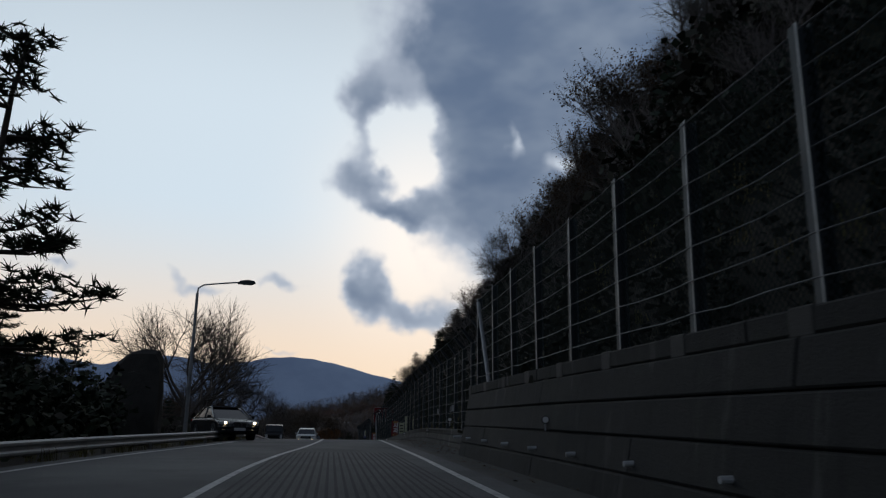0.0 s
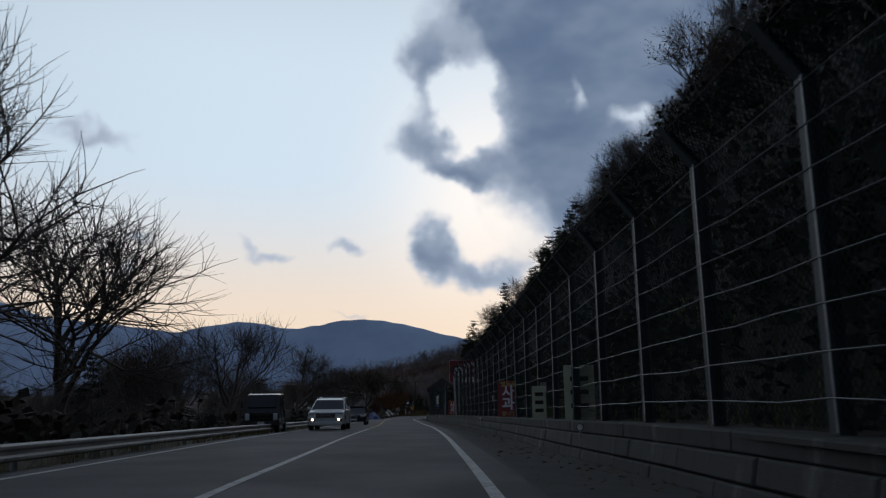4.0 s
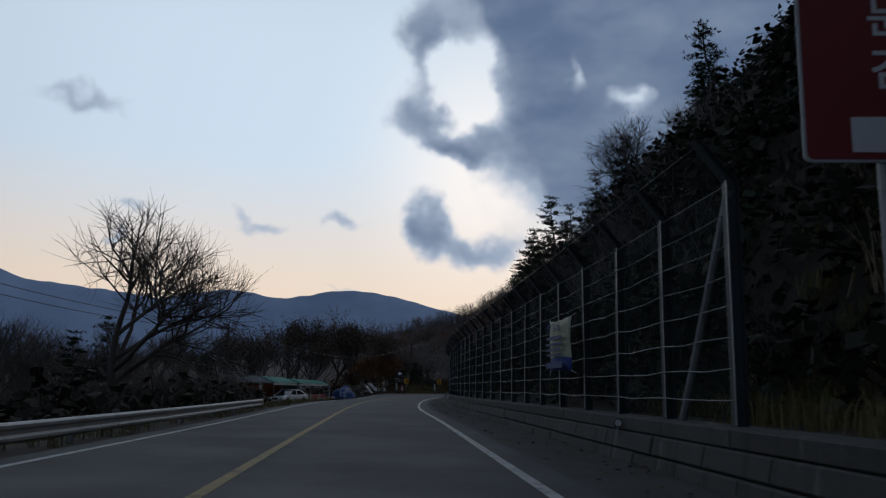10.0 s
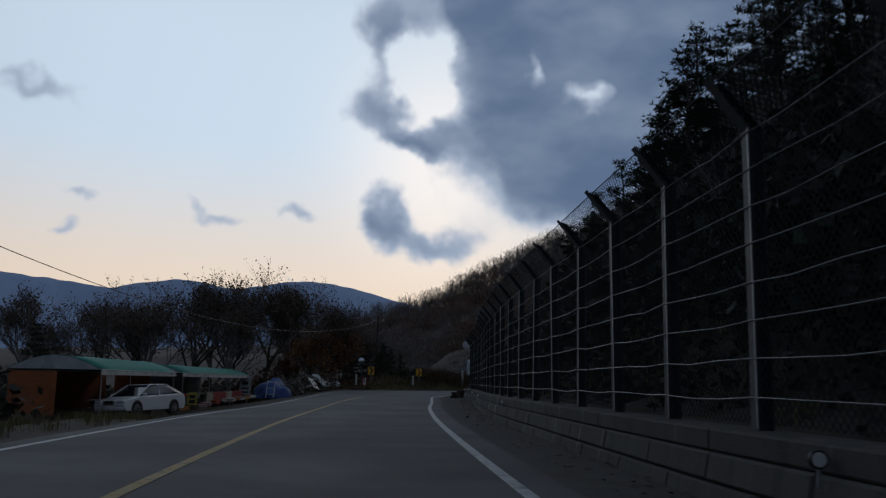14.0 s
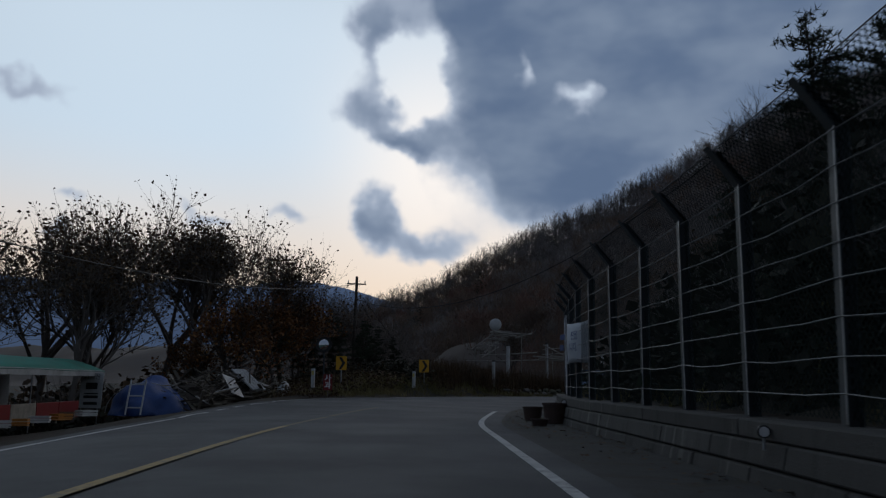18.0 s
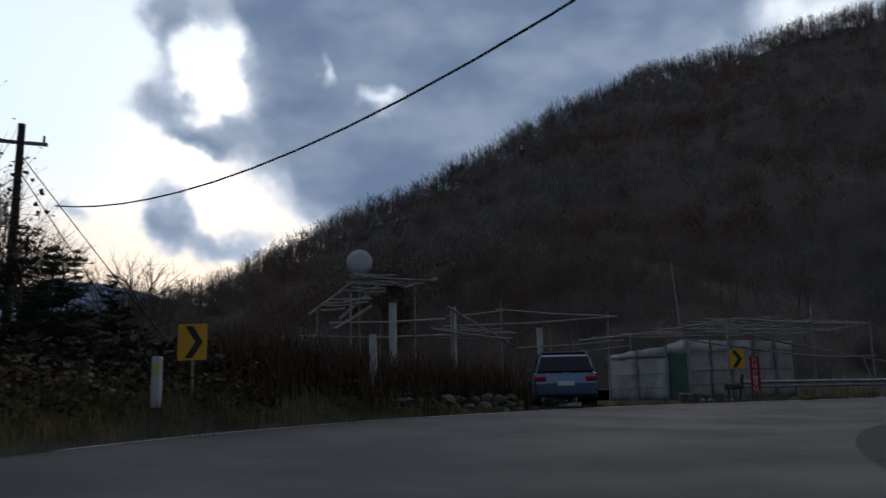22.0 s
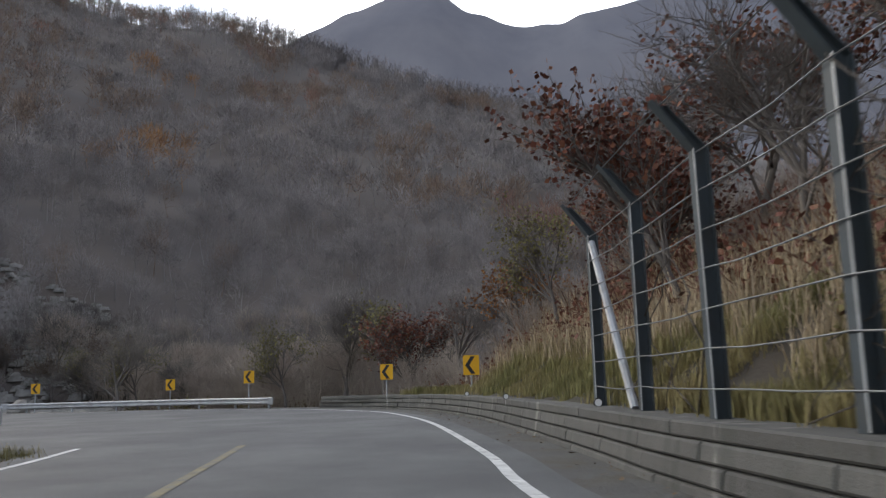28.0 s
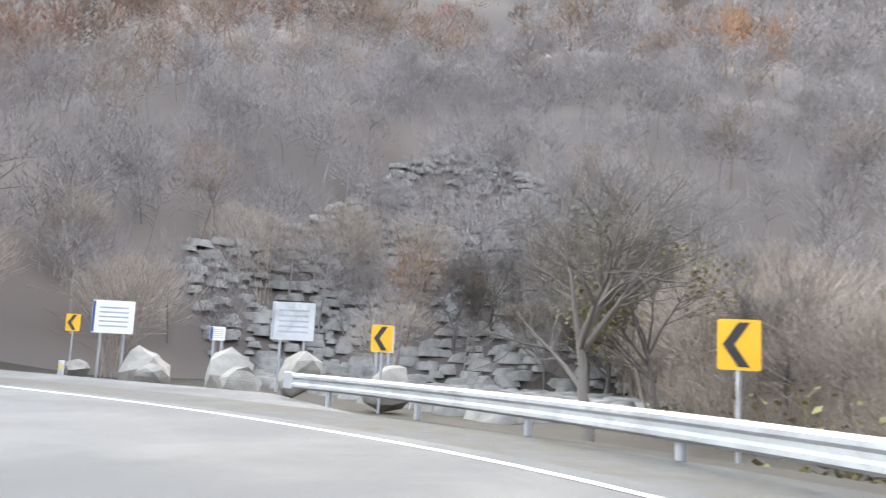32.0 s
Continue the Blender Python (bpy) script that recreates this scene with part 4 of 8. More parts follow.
# pale footings under the posts of the tall wall, and short drain pipes low in its face
high_line = cut(shifted(EDGE, 1.8), (4, -22.7), (4, 44.3))
wall_high = bpy.data.objects["wall_high"]
for y in np.arange(float(high_line[-1, 1]), 8.0, -2.42):
    x = float(np.interp(y, high_line[:, 1], high_line[:, 0]))
    part("post_footing", boxed((x - 0.245, float(y), 1.735), (0.05, 0.36, 0.245), 0.012), CONCRETE, wall_high, "pale concrete post footing")
    part("drain_pipe", rodded((x - 0.60, float(y) + 0.9, 0.46), (x - 0.36, float(y) + 0.9, 0.47), 0.035, None, 8), WHITE_DULL, wall_high, "short white drain pipe")
FENCES = "fences along the wall"
fence_run(cut(shifted(EDGE, 1.8), (4, -22.7), (4, 44.3)), 2.42, 1.82, 2.5, "tall steel post fence with wire ropes above the high wall", FENCES, 7, False, (False, True), first=None)
fence_run(cut(F_LINE, (4.1, 46.0), (5.6, 124.0)), 2.65, 0.62, 2.95, "tall steel post fence with wire ropes on the low wall", FENCES, 8, True, first=post_phase(46.0, 46.42, 2.65))
fence_run(cut(F_LINE, (5.4, 133.5), (10.4, 229)), 2.3, 0.62, 2.74, "tall steel post fence with wire ropes before a rock face", FENCES, 8, True, first=post_phase(133.5, 133.96, 2.3))
fence_run(cut(shifted(EDGE, _off + 0.32), (24.9, 246), (64.2, 255.8)), 2.25, 0.57, 2.45, "blue-grey steel post fence overgrown with dry creepers", FENCES, 7, net=False, first=None)

# ---- guardrails ----


def beam_section():
    """The double wave of a road guardrail."""
    return [(-0.04, 0.155), (0.0, 0.15), (0.045, 0.115), (0.045, 0.07), (0.0, 0.03), (0.0, -0.03), (0.045, -0.07), (0.045, -0.115), (0.0, -0.15), (-0.04, -0.155)]


def guardrail(line, side, label, z=0.0, spacing=4.0, ends=(True, True)):
    """A wave beam on posts. side: +1 if the road lies to the right of the line."""
    holder = thing("guardrail", Matrix.Identity(4), label, "guardrail", "guardrails")
    s = np.r_[0, np.cumsum(np.linalg.norm(np.diff(line[:, :2], axis=0), axis=1))]
    xy = lambda d: np.array([np.interp(d, s, line[:, k]) for k in (0, 1)])
    zz = lambda p: z + float(lift(p[0], p[1]))
    sec = beam_section()
    d = 0.0
    while d < s[-1] - 0.5:
        d1 = min(d + spacing, s[-1])
        vs, fs = [], []
        steps = np.linspace(d, d1 + 0.04, 5)
        for q in steps:
            p = xy(q)
            g = xy(min(q + 0.3, s[-1])) - xy(max(q - 0.3, 0))
            g /= np.linalg.norm(g)
            for o, h in sec:
                vs.append((p[0] + g[1] * side * (o + 0.10), p[1] - g[0] * side * (o + 0.10), zz(p) + 0.60 + h))
        n = len(sec)
        front = len(vs)
        for i in range(len(steps) - 1):
            for k in range(n - 1):
                fs.append((i * n + k, i * n + k + 1, (i + 1) * n + k + 1, (i + 1) * n + k))
        beam = mesh_object("beam", vs, fs, STEEL, holder, smooth=False)
        so = beam.modifiers.new("sheet", "SOLIDIFY")
        so.thickness = 0.006
        p = xy(min(d + 0.1, s[-1]))
        part("post", rod(bmesh.new(), (p[0], p[1], zz(p) - 0.4), (p[0], p[1], zz(p) + 0.72), 0.06, None, 10), STEEL, holder)
        d = d1
    for e, q in ((0, 0.0), (1, s[-1])):
        if ends[e]:
            p = xy(q)
            g = xy(min(q + 0.3, s[-1])) - xy(max(q - 0.3, 0))
            g /= np.linalg.norm(g)
            a = math.atan2(-g[0], g[1])
            bm = boxed((0.10 * side, 0.18 if e else -0.18, 0.60), (0.05, 0.42, 0.36), 0.02)
            part("end_shoe", bm, STEEL, holder, place=pose(p[0], p[1], zz(p), 0, 0, math.degrees(a)))
    return holder


guardrail(cut(shifted(LEFT, -1.15), (-6.3, -24), (-4.2, 162.6)), 1, "weathered galvanised guardrail along the valley side", -0.36)
guardrail(spline([(30.3, 260.1), (38, 260.6), (43.2, 261.4), (55.5, 263.5), (64, 265.6), (67.2, 267.2)], 1.0), 1, "dark weathered guardrail beside the yard", 0.0)
guardrail(spline([(91.5, 270.3), (93.9, 273.6), (95.6, 277.2), (96.8, 281.5), (97.4, 285.6), (97.5, 288.2)], 1.0), -1, "clean galvanised guardrail on the outside of the bend", -0.24, 3.0)

# ---- plants ----


def fast_mesh(name, verts, tris, mats, idx=None):
    """A mesh of triangles from arrays."""
    me = bpy.data.meshes.new(name)
    v, t = np.asarray(verts, np.float32), np.asarray(tris, np.int32)
    me.vertices.add(len(v))
    me.vertices.foreach_set("co", v.ravel())
    me.loops.add(len(t) * 3)
    me.loops.foreach_set("vertex_index", t.ravel())
    me.polygons.add(len(t))
    me.polygons.foreach_set("loop_start", np.arange(0, len(t) * 3, 3, dtype=np.int32))
    for m in (mats if isinstance(mats, (list, tuple)) else [mats]):
        me.materials.append(m)
    if idx is not None:
        me.polygons.foreach_set("material_index", np.asarray(idx, np.int32))
    me.update(calc_edges=True)
    return me


class Growth:
    """Collects the wood and the leaves of a plant."""

    def __init__(self, seed):
        self.rng = random.Random(seed)
        self.v, self.f, self.lv, self.lf, self.bv, self.bf = [], [], [], [], [], []

    def limb(self, pts, r0, r1, sides=4, fine=False):
        sv, sf = (self.bv, self.bf) if fine else (self.v, self.f)
        base = len(sv)
        n = len(pts)
        for i, p in enumerate(pts):
            d = (pts[min(i + 1, n - 1)] - pts[max(i - 1, 0)])
            d = d.normalized() if d.length > 1e-6 else Vector((0, 0, 1))
            a = d.orthogonal().normalized()
            b = d.cross(a)
            r = r0 + (r1 - r0) * i / (n - 1)
            for k in range(sides):
                an = 2 * math.pi * k / sides
                sv.append(p + (a * math.cos(an) + b * math.sin(an)) * r)
        for i in range(n - 1):
            for k in range(sides):
                q, w_ = base + i * sides + k, base + i * sides + (k + 1) % sides
                sf += [(q, w_, w_ + sides), (q, w_ + sides, q + sides)]

    def leaf(self, p, size, droop=0.0):
        rng = self.rng
        d = Vector((rng.gauss(0, 1), rng.gauss(0, 1), rng.gauss(0, 0.6) - droop)).normalized()
        e = d.orthogonal().normalized()
        e.rotate(Matrix.Rotation(rng.uniform(0, 6.28), 3, d))
        b = len(self.lv)
        w_ = size * rng.uniform(0.35, 0.6)
        self.lv += [p, p + d * size * 0.5 + e * w_, p + d * size * 1.1, p + d * size * 0.5 - e * w_]
        self.lf += [(b, b + 1, b + 2), (b, b + 2, b + 3)]

    def branch(self, start, way, length, r, level, spread, kids, up=0.15, leafy=0.0, size=0.12, droop=0.0):
        rng = self.rng
        n = 4 if level > 0 else 3
        pts, p, d = [start], start.copy(), way.normalized()
        for _ in range(n):
            d = (d + Vector((rng.gauss(0, 0.13), rng.gauss(0, 0.13), rng.gauss(0, 0.10) + up * 0.25))).normalized()
            p = p + d * length / n
            pts.append(p.copy())
        self.limb(pts, r, r * (0.55 if level > 0 else 0.3), 6 if level >= 3 else (4 if level == 2 else 3), level < self.split)
        if level == 0:
            if leafy:
                for _ in range(int(leafy) + (rng.random() < leafy % 1)):
                    q = pts[rng.randint(1, n)]
                    self.leaf(q + Vector((rng.gauss(0, 0.05), rng.gauss(0, 0.05), rng.gauss(0, 0.05))), size * rng.uniform(0.6, 1.3), droop)
            return
        for k in range(kids[level - 1] if level - 1 < len(kids) else 4):
            u = rng.uniform(0.35, 1.0) if level < 3 else rng.uniform(0.5, 1.0)
            i = min(int(u * n), n - 1)
            at = pts[i].lerp(pts[i + 1], u * n - i)
            side = d.orthogonal().normalized()
            side.rotate(Matrix.Rotation(rng.uniform(0, 6.28), 3, d))
            w_ = (d * rng.uniform(0.5, 0.9) + side * rng.uniform(0.5, 1.0) * spread + Vector((0, 0, up)))
            self.branch(at, w_, length * rng.uniform(0.55, 0.85), r * rng.uniform(0.4, 0.55), level - 1, spread, kids, up, leafy, size, droop)
        if level >= 1:
            self.branch(pts[-1], d, length * 0.6, r * 0.5, level - 1, spread, kids, up, leafy, size, droop)


def make_tree(name, seed, h, level, kids, spread, trunk, wood, leaf_mat=None, leafy=0.0, size=0.12, up=0.2, droop=0.0, stems=1):
    """Wood and crown meshes of a broad-leaved tree, 1 scale, foot at the origin."""
    g = Growth(seed)
    g.split = level - 1 if stems == 1 else 0
    for k in range(stems):
        lean = Vector((g.rng.gauss(0, 0.06), g.rng.gauss(0, 0.06), 1)) if stems == 1 else Vector((g.rng.gauss(0, 0.35), g.rng.gauss(0, 0.35), 1))
        g.branch(Vector((g.rng.gauss(0, 0.1), g.rng.gauss(0, 0.1), -0.3)), lean, h * trunk, h * 0.0145 / stems ** 0.5, level, spread, kids, up, leafy, size, droop)
    wm = fast_mesh(name + "_trunk", [tuple(v) for v in g.v], g.f, wood)
    lm = fast_mesh(name + "_crown", [tuple(v) for v in g.lv], g.lf, leaf_mat) if g.lf else None
    bm_ = fast_mesh(name + "_branches", [tuple(v) for v in g.bv], g.bf, wood) if g.bf else None
    top = max(v.z for v in g.v + g.bv)
    return wm, lm, top, bm_


def make_pine(name, seed, h, dense=1.0):
    """A pine: bent trunk, whorls of flat limbs, needle tufts in layers with gaps."""
    g = Growth(seed)
    rng = g.rng
    pts = [Vector((0, 0, -0.3))]
    for i in range(7):
        pts.append(pts[-1] + Vector((rng.gauss(0, 0.12), rng.gauss(0, 0.12), h / 7)))
    g.limb(pts, h * 0.018, h * 0.004, 6)
    z = h * 0.25
    while z < h:
        i = min(int((z + 0.3) / h * 7), 6)
        c = pts[i].lerp(pts[i + 1], (z + 0.3) / h * 7 - i)
        for k in range(rng.randint(3, 5)):
            an = rng.uniform(0, 6.28)
            ln = h * 0.30 * (1.08 - z / h) * rng.uniform(0.6, 1.15) + 0.25
            tip = c + Vector((math.cos(an) * ln, math.sin(an) * ln, ln * rng.uniform(-0.05, 0.3)))
            mid = c.lerp(tip, 0.5) + Vector((0, 0, -ln * 0.06))
            g.limb([c, mid, tip], 0.03 + ln * 0.008, 0.01, 3)
            for _ in range(int(ln * 15 * dense)):
                u = rng.uniform(0.3, 1.05)
                q = c.lerp(tip, u) + Vector((rng.gauss(0, 0.16), rng.gauss(0, 0.16), rng.gauss(0.05, 0.07)))
                for _ in range(9):
                    d = Vector((rng.gauss(0, 1), rng.gauss(0, 1), rng.gauss(0.5, 0.6))).normalized() * rng.uniform(0.14, 0.3)
                    e = d.orthogonal().normalized() * 0.022
                    b = len(g.lv)
                    g.lv += [q - e, q + e, q + d]
                    g.lf.append((b, b + 1, b + 2))
        z += h * rng.uniform(0.045, 0.075)
    return fast_mesh(name + "_trunk", [tuple(v) for v in g.v], g.f, BARK), fast_mesh(name + "_crown", [tuple(v) for v in g.lv], g.lf, NEEDLES), h, None


BARE = [make_tree("bare_tree", 11 + k, 10, 4, [6, 6, 5, 5], 1.15, 0.27, TWIG, up=0.16) for k in range(3)]
BROWN = [make_tree("brown_tree", 31 + k, 10, 4, [5, 5, 4, 5], 0.9, 0.30, TWIG, LEAF_BROWN, 2.2, 0.10, up=0.24) for k in range(2)]
ORANGE = [make_tree("orange_tree", 41 + k, 6, 3, [7, 7, 6], 0.9, 0.34, TWIG, LEAF_ORANGE, 7.0, 0.10, up=0.2) for k in range(1)]
RUSSET = [make_tree("russet_tree", 51 + k, 6, 3, [7, 7, 6], 0.9, 0.34, TWIG, LEAF_RED, 6.0, 0.10, up=0.2) for k in range(1)]
OLIVE = [make_tree("olive_tree", 61 + k, 6, 3, [7, 7, 6], 0.9, 0.34, TWIG, LEAF_OLIVE, 4.0, 0.09, up=0.2) for k in range(1)]
PINES = [make_pine("pine", 71 + k, 8, 1.0) for k in range(2)]
SHRUB = [make_tree("shrub", 81 + k, 3.0, 2, [6, 7], 0.9, 0.35, TWIG, None, 0, 0.1, up=0.3, stems=5) for k in range(2)]


def plant(kind, x, y, h, label, category="tree", group="", z=None, turn=None):
    """Sets a tree of the kind, h metres tall, on the ground: trunk with limbs, and its crown of leaves."""
    rng = random.Random(int(x * 131 + y * 17 + h * 7))
    wood, leaves, top, branches = kind[rng.randint(0, len(kind) - 1)]
    k = h / top
    name = "tree" if category == "tree" else category
    root = thing(name, Matrix.Translation((x, y, height(x, y) if z is None else z)) @ Matrix.Rotation(rng.uniform(0, 6.28) if turn is None else turn, 4, "Z") @ Matrix.Diagonal((k * rng.uniform(0.9, 1.1), k * rng.uniform(0.9, 1.1), k, 1)), label, category, group)
    t = new("trunk", wood)
    t.parent = root
    if branches is not None:
        b = new("crown", branches)
        b.parent = root
    if leaves is not None:
        c = new("foliage" if branches is not None else "crown", leaves)
        c.parent = root
    return root


# trees along the valley side
for x, y, h in ((-9.6, 78, 10.6), (-10.0, 91.5, 10.2), (-12.8, 131.5, 11.6), (-10.8, 163.5, 10.9), (-14.5, 124, 9), (-17, 128.5, 10.5), (-19, 139, 10.5), (-16, 146, 9), (-22, 136, 11), (-15, 154, 7.5)):
    plant(BARE, x, y, h, "tall bare spreading tree beyond the guardrail", "tree", "roadside trees")
for x, y, h in ((-8.6, 42.5, 11.0), (-10.5, 39, 7.5), (-12.6, 50, 6.5), (-14, 60, 7.5), (-9.8, 47, 5.5), (-13.5, 66, 7), (-17, 112, 6.5), (-16, 172.3, 6), (-20, 190, 8), (-22, 232, 6.5)):
    plant(PINES, x, y, h, "dark green pine standing below the road", "tree", "pines")
rng = random.Random(5)
for k in range(62):
    y = 62 + k * 2.2 + rng.uniform(-2, 2)
    x = -15 - rng.uniform(0, 20) - (0 if y < 190 else 4)
    plant(BARE if rng.random() < 0.7 else BROWN, x, y, rng.uniform(4.5, 8.5), "bare autumn tree in the wood below the road", "tree", "valley wood")
for x, y, h in ((-7.5, 252, 14.5), (-11, 249, 13), (-15, 253, 14), (-19, 249, 13), (-24, 254, 13.5), (-29, 250, 12.5), (-4.5, 256, 11.5), (-13, 259, 13), (-21, 261, 12), (-33, 258, 11), (-38, 250, 11), (-9, 243, 10), (-16, 243, 10.5), (-23, 243, 10), (-30, 240, 9.5)):
    plant(BROWN, x, y, h, "tall tree with sparse brown leaves behind the stalls", "tree", "grove behind the stalls")
for x, y, h in ((-1.6, 250.6, 11.5), (-4.2, 249.4, 12), (-0.2, 253.5, 10)):
    plant(BROWN, x, y, h, "tall tree with sparse brown leaves on the mound", "tree", "mound trees")
for x, y, h in ((-2, 251, 6.5), (-5, 248, 5.0), (0.5, 255, 6), (-0.6, 249.2, 6.5), (-3, 247.4, 6.5), (1.0, 252.6, 6)):
    plant(ORANGE, x, y, h, "small tree in orange autumn leaf on the mound", "tree", "orange trees")
for x, y, h in ((4.5, 260, 6.5), (1.5, 262, 7.5), (7, 264, 6)):
    plant(BARE, x, y, h, "thin bare tree on the mound", "tree", "mound trees")
plant(PINES, 4.8, 258.5, 4.2, "young green pine below the utility pole", "tree", "pines")

# crest of the bank above the fences
rng = random.Random(9)


EDGE_G = np.gradient(EDGE, axis=0)
EDGE_G /= np.linalg.norm(EDGE_G, axis=1)[:, None]


def on_bank(s_index, off):
    p, g = EDGE[s_index], EDGE_G[s_index]
    return float(p[0] + g[1] * off), float(p[1] - g[0] * off)


for k in range(95):
    i = rng.randint(78, 292)
    off = rng.uniform(7, 24)
    x, y = on_bank(i, off)
    if y > 222 and x < 30:
        continue
    u = rng.random()
    if 199 < i < 285 and u < 0.6 or u < 0.2:
        plant(PINES, x, y, rng.uniform(2.6, 4.6), "dark pine on the steep bank", "tree", "bank pines")
    elif u < 0.65:
        plant(BARE, x, y, rng.uniform(3, 5.5), "bare tree on the steep bank", "tree", "bank trees")
    else:
        plant(BROWN, x, y, rng.uniform(2.8, 5), "brown-leaved tree on the steep bank", "tree", "bank trees")
for x, y, h in ((14.5, 193, 7), (17, 188, 8), (20, 196, 8), (13, 204, 6), (18, 206, 7), (22, 186, 9), (15, 180.1, 8), (14.5, 205, 9), (15.5, 201, 9.5), (17, 197, 10), (13.5, 209.5, 7.5), (16, 193, 9.5), (17, 217, 7), (19.5, 212, 8), (20.5, 232.5, 9.5), (19.3, 233.2, 8.5), (21.6, 232, 10.5), (22.5, 229, 10), (24.5, 233.5, 9), (20, 226.5, 9), (23.5, 225, 10), (11, 188, 8), (11.5, 184, 8), (12.2, 191, 9), (12.8, 186.5, 9), (10.8, 180.1, 8), (11.6, 176.2, 8.5),
                (13, 131, 8), (12, 127.5, 8), (14, 134.6, 9), (15, 138.2, 9), (11.5, 124, 7), (14.5, 129.3, 9), (12.5, 132.8, 7), (16.5, 132.8, 9), (13.4, 125.3, 9), (14.2, 126.6, 9), (11.2, 129.7, 7), (17.5, 137.3, 9), (15.6, 125.7, 9)):
    plant(PINES, x, y, h * (0.5 if y < 175 else 0.68 if y < 215 else 1.0), "pine leaning out over the rock face", "tree", "bank pines")

for x, y, h in ((9.2, 44, 4.6), (9.6, 48.5, 5.0), (9.4, 53, 4.6), (9.9, 57.5, 5.0), (10.2, 62, 4.8), (11.5, 50, 5.2), (11.8, 59, 5.2)):
    plant(BROWN, x, y, h, "thin brown-leaved tree on the steep bank", "tree", "bank trees")
for x, y, h in ((17.2, 231.5, 6.5), (18.6, 229.5, 7), (20.5, 229, 6), (26.5, 230, 8)):
    plant(BROWN, x, y, h, "thin tree with a few brown leaves above the wall", "tree", "bank trees")
for x, y, h in ((60, 250.2, 6.5), (63.5, 251, 6.5), (66.5, 252.3, 6), (70, 253.6, 5.5), (73.5, 255, 5), (57, 249, 7), (53, 248, 7), (77, 256.3, 4.5)):
    plant((BARE, RUSSET, OLIVE)[int(x) % 3], x, y, h, "tangled autumn tree overhanging the fence", "tree", "bend trees")
plant(BROWN, 15.8, 261.8, 6.2, "slender sapling with a few leaves on the mound", "tree", "mound trees")
for x, y, h in ((1.2, 252.5, 4.2), (-0.8, 250.0, 4.0), (2.6, 255.5, 4.0), (-2.2, 247.6, 3.6), (4.6, 253.2, 3.2), (3.2, 254.2, 3.6), (5.6, 255.4, 3.0), (4.9, 257.2, 3.6), (6.8, 254.4, 2.3)):
    plant(PINES, x, y, h, "bushy dark evergreen at the end of the mound", "tree", "pines")
for x, y, h, kind in ((31, 243, 6, BROWN), (34.5, 244, 6.5, ORANGE), (38, 245, 6, RUSSET), (41.5, 245.6, 6.5, BROWN), (45, 246.4, 6, ORANGE), (48.5, 247, 6.5, RUSSET), (51.5, 247, 6, BROWN)):
    plant(kind, x, y, h, "autumn tree crowding over the blue-grey fence", "tree", "bend trees")
# bank above the last fence and by the far bend
for x, y, h, kind, lab in ((44, 241, 7, RUSSET, "russet"), (50, 243, 7, ORANGE, "orange"), (55, 244, 8, BARE, "bare"), (61, 245, 7, OLIVE, "olive"), (66, 246, 8, BARE, "bare"), (70, 249, 7, RUSSET, "russet"), (74, 251, 6, RUSSET, "russet"),
                           (79, 252, 7, BARE, "bare"), (84, 255, 6, RUSSET, "russet"), (88, 258, 5.5, ORANGE, "orange"), (92, 261, 6, BARE, "bare"), (95, 264, 5.5, RUSSET, "russet"), (38, 238, 7, ORANGE, "orange"), (32, 236, 7, BARE, "bare"),
                           (98, 266, 7, OLIVE, "olive"), (101, 269, 8, BARE, "bare"), (97.5, 271.5, 5.2, OLIVE, "olive")):
    plant(kind, x, y, h, lab + " autumn tree on the bank by the bend", "tree", "bend trees")
rng = random.Random(21)
for k in range(30):
    x, y = 100 + rng.uniform(0, 26), 272 + rng.uniform(0, 34)
    if y > 284 and x < 112 + (y - 286) * 0.3:
        x += 13
    plant((BARE, BARE, OLIVE, BARE, BROWN)[rng.randint(0, 4)], x, y, rng.uniform(4, 8), "tangled autumn tree behind the guardrail", "tree", "stream trees")


def scatter(templates, places):
    """Joins many scaled and turned copies of template meshes into arrays. places: x, y, z, scale, turn, template."""
    vs, fs, base = [], [], 0
    cache = []
    for me in templates:
        co = np.empty(len(me.vertices) * 3, np.float32)
        me.vertices.foreach_get("co", co)
        tri = np.empty(len(me.loops), np.int32)
        me.loops.foreach_get("vertex_index", tri)
        cache.append((co.reshape(-1, 3), tri.reshape(-1, 3)))
    for x, y, z, k, a, n in places:
        co, tri = cache[n]
        c, s = math.cos(a), math.sin(a)
        p = np.column_stack([(co[:, 0] * c - co[:, 1] * s) * k + x, (co[:, 0] * s + co[:, 1] * c) * k + y, co[:, 2] * k + z])
        vs.append(p)
        fs.append(tri + base)
        base += len(co)
    return np.concatenate(vs), np.concatenate(fs)


def stuff(name, verts, tris, mat, label, category):
    return tagged(new(name, fast_mesh(name, verts, tris, mat)), label, category, "", "stuff")


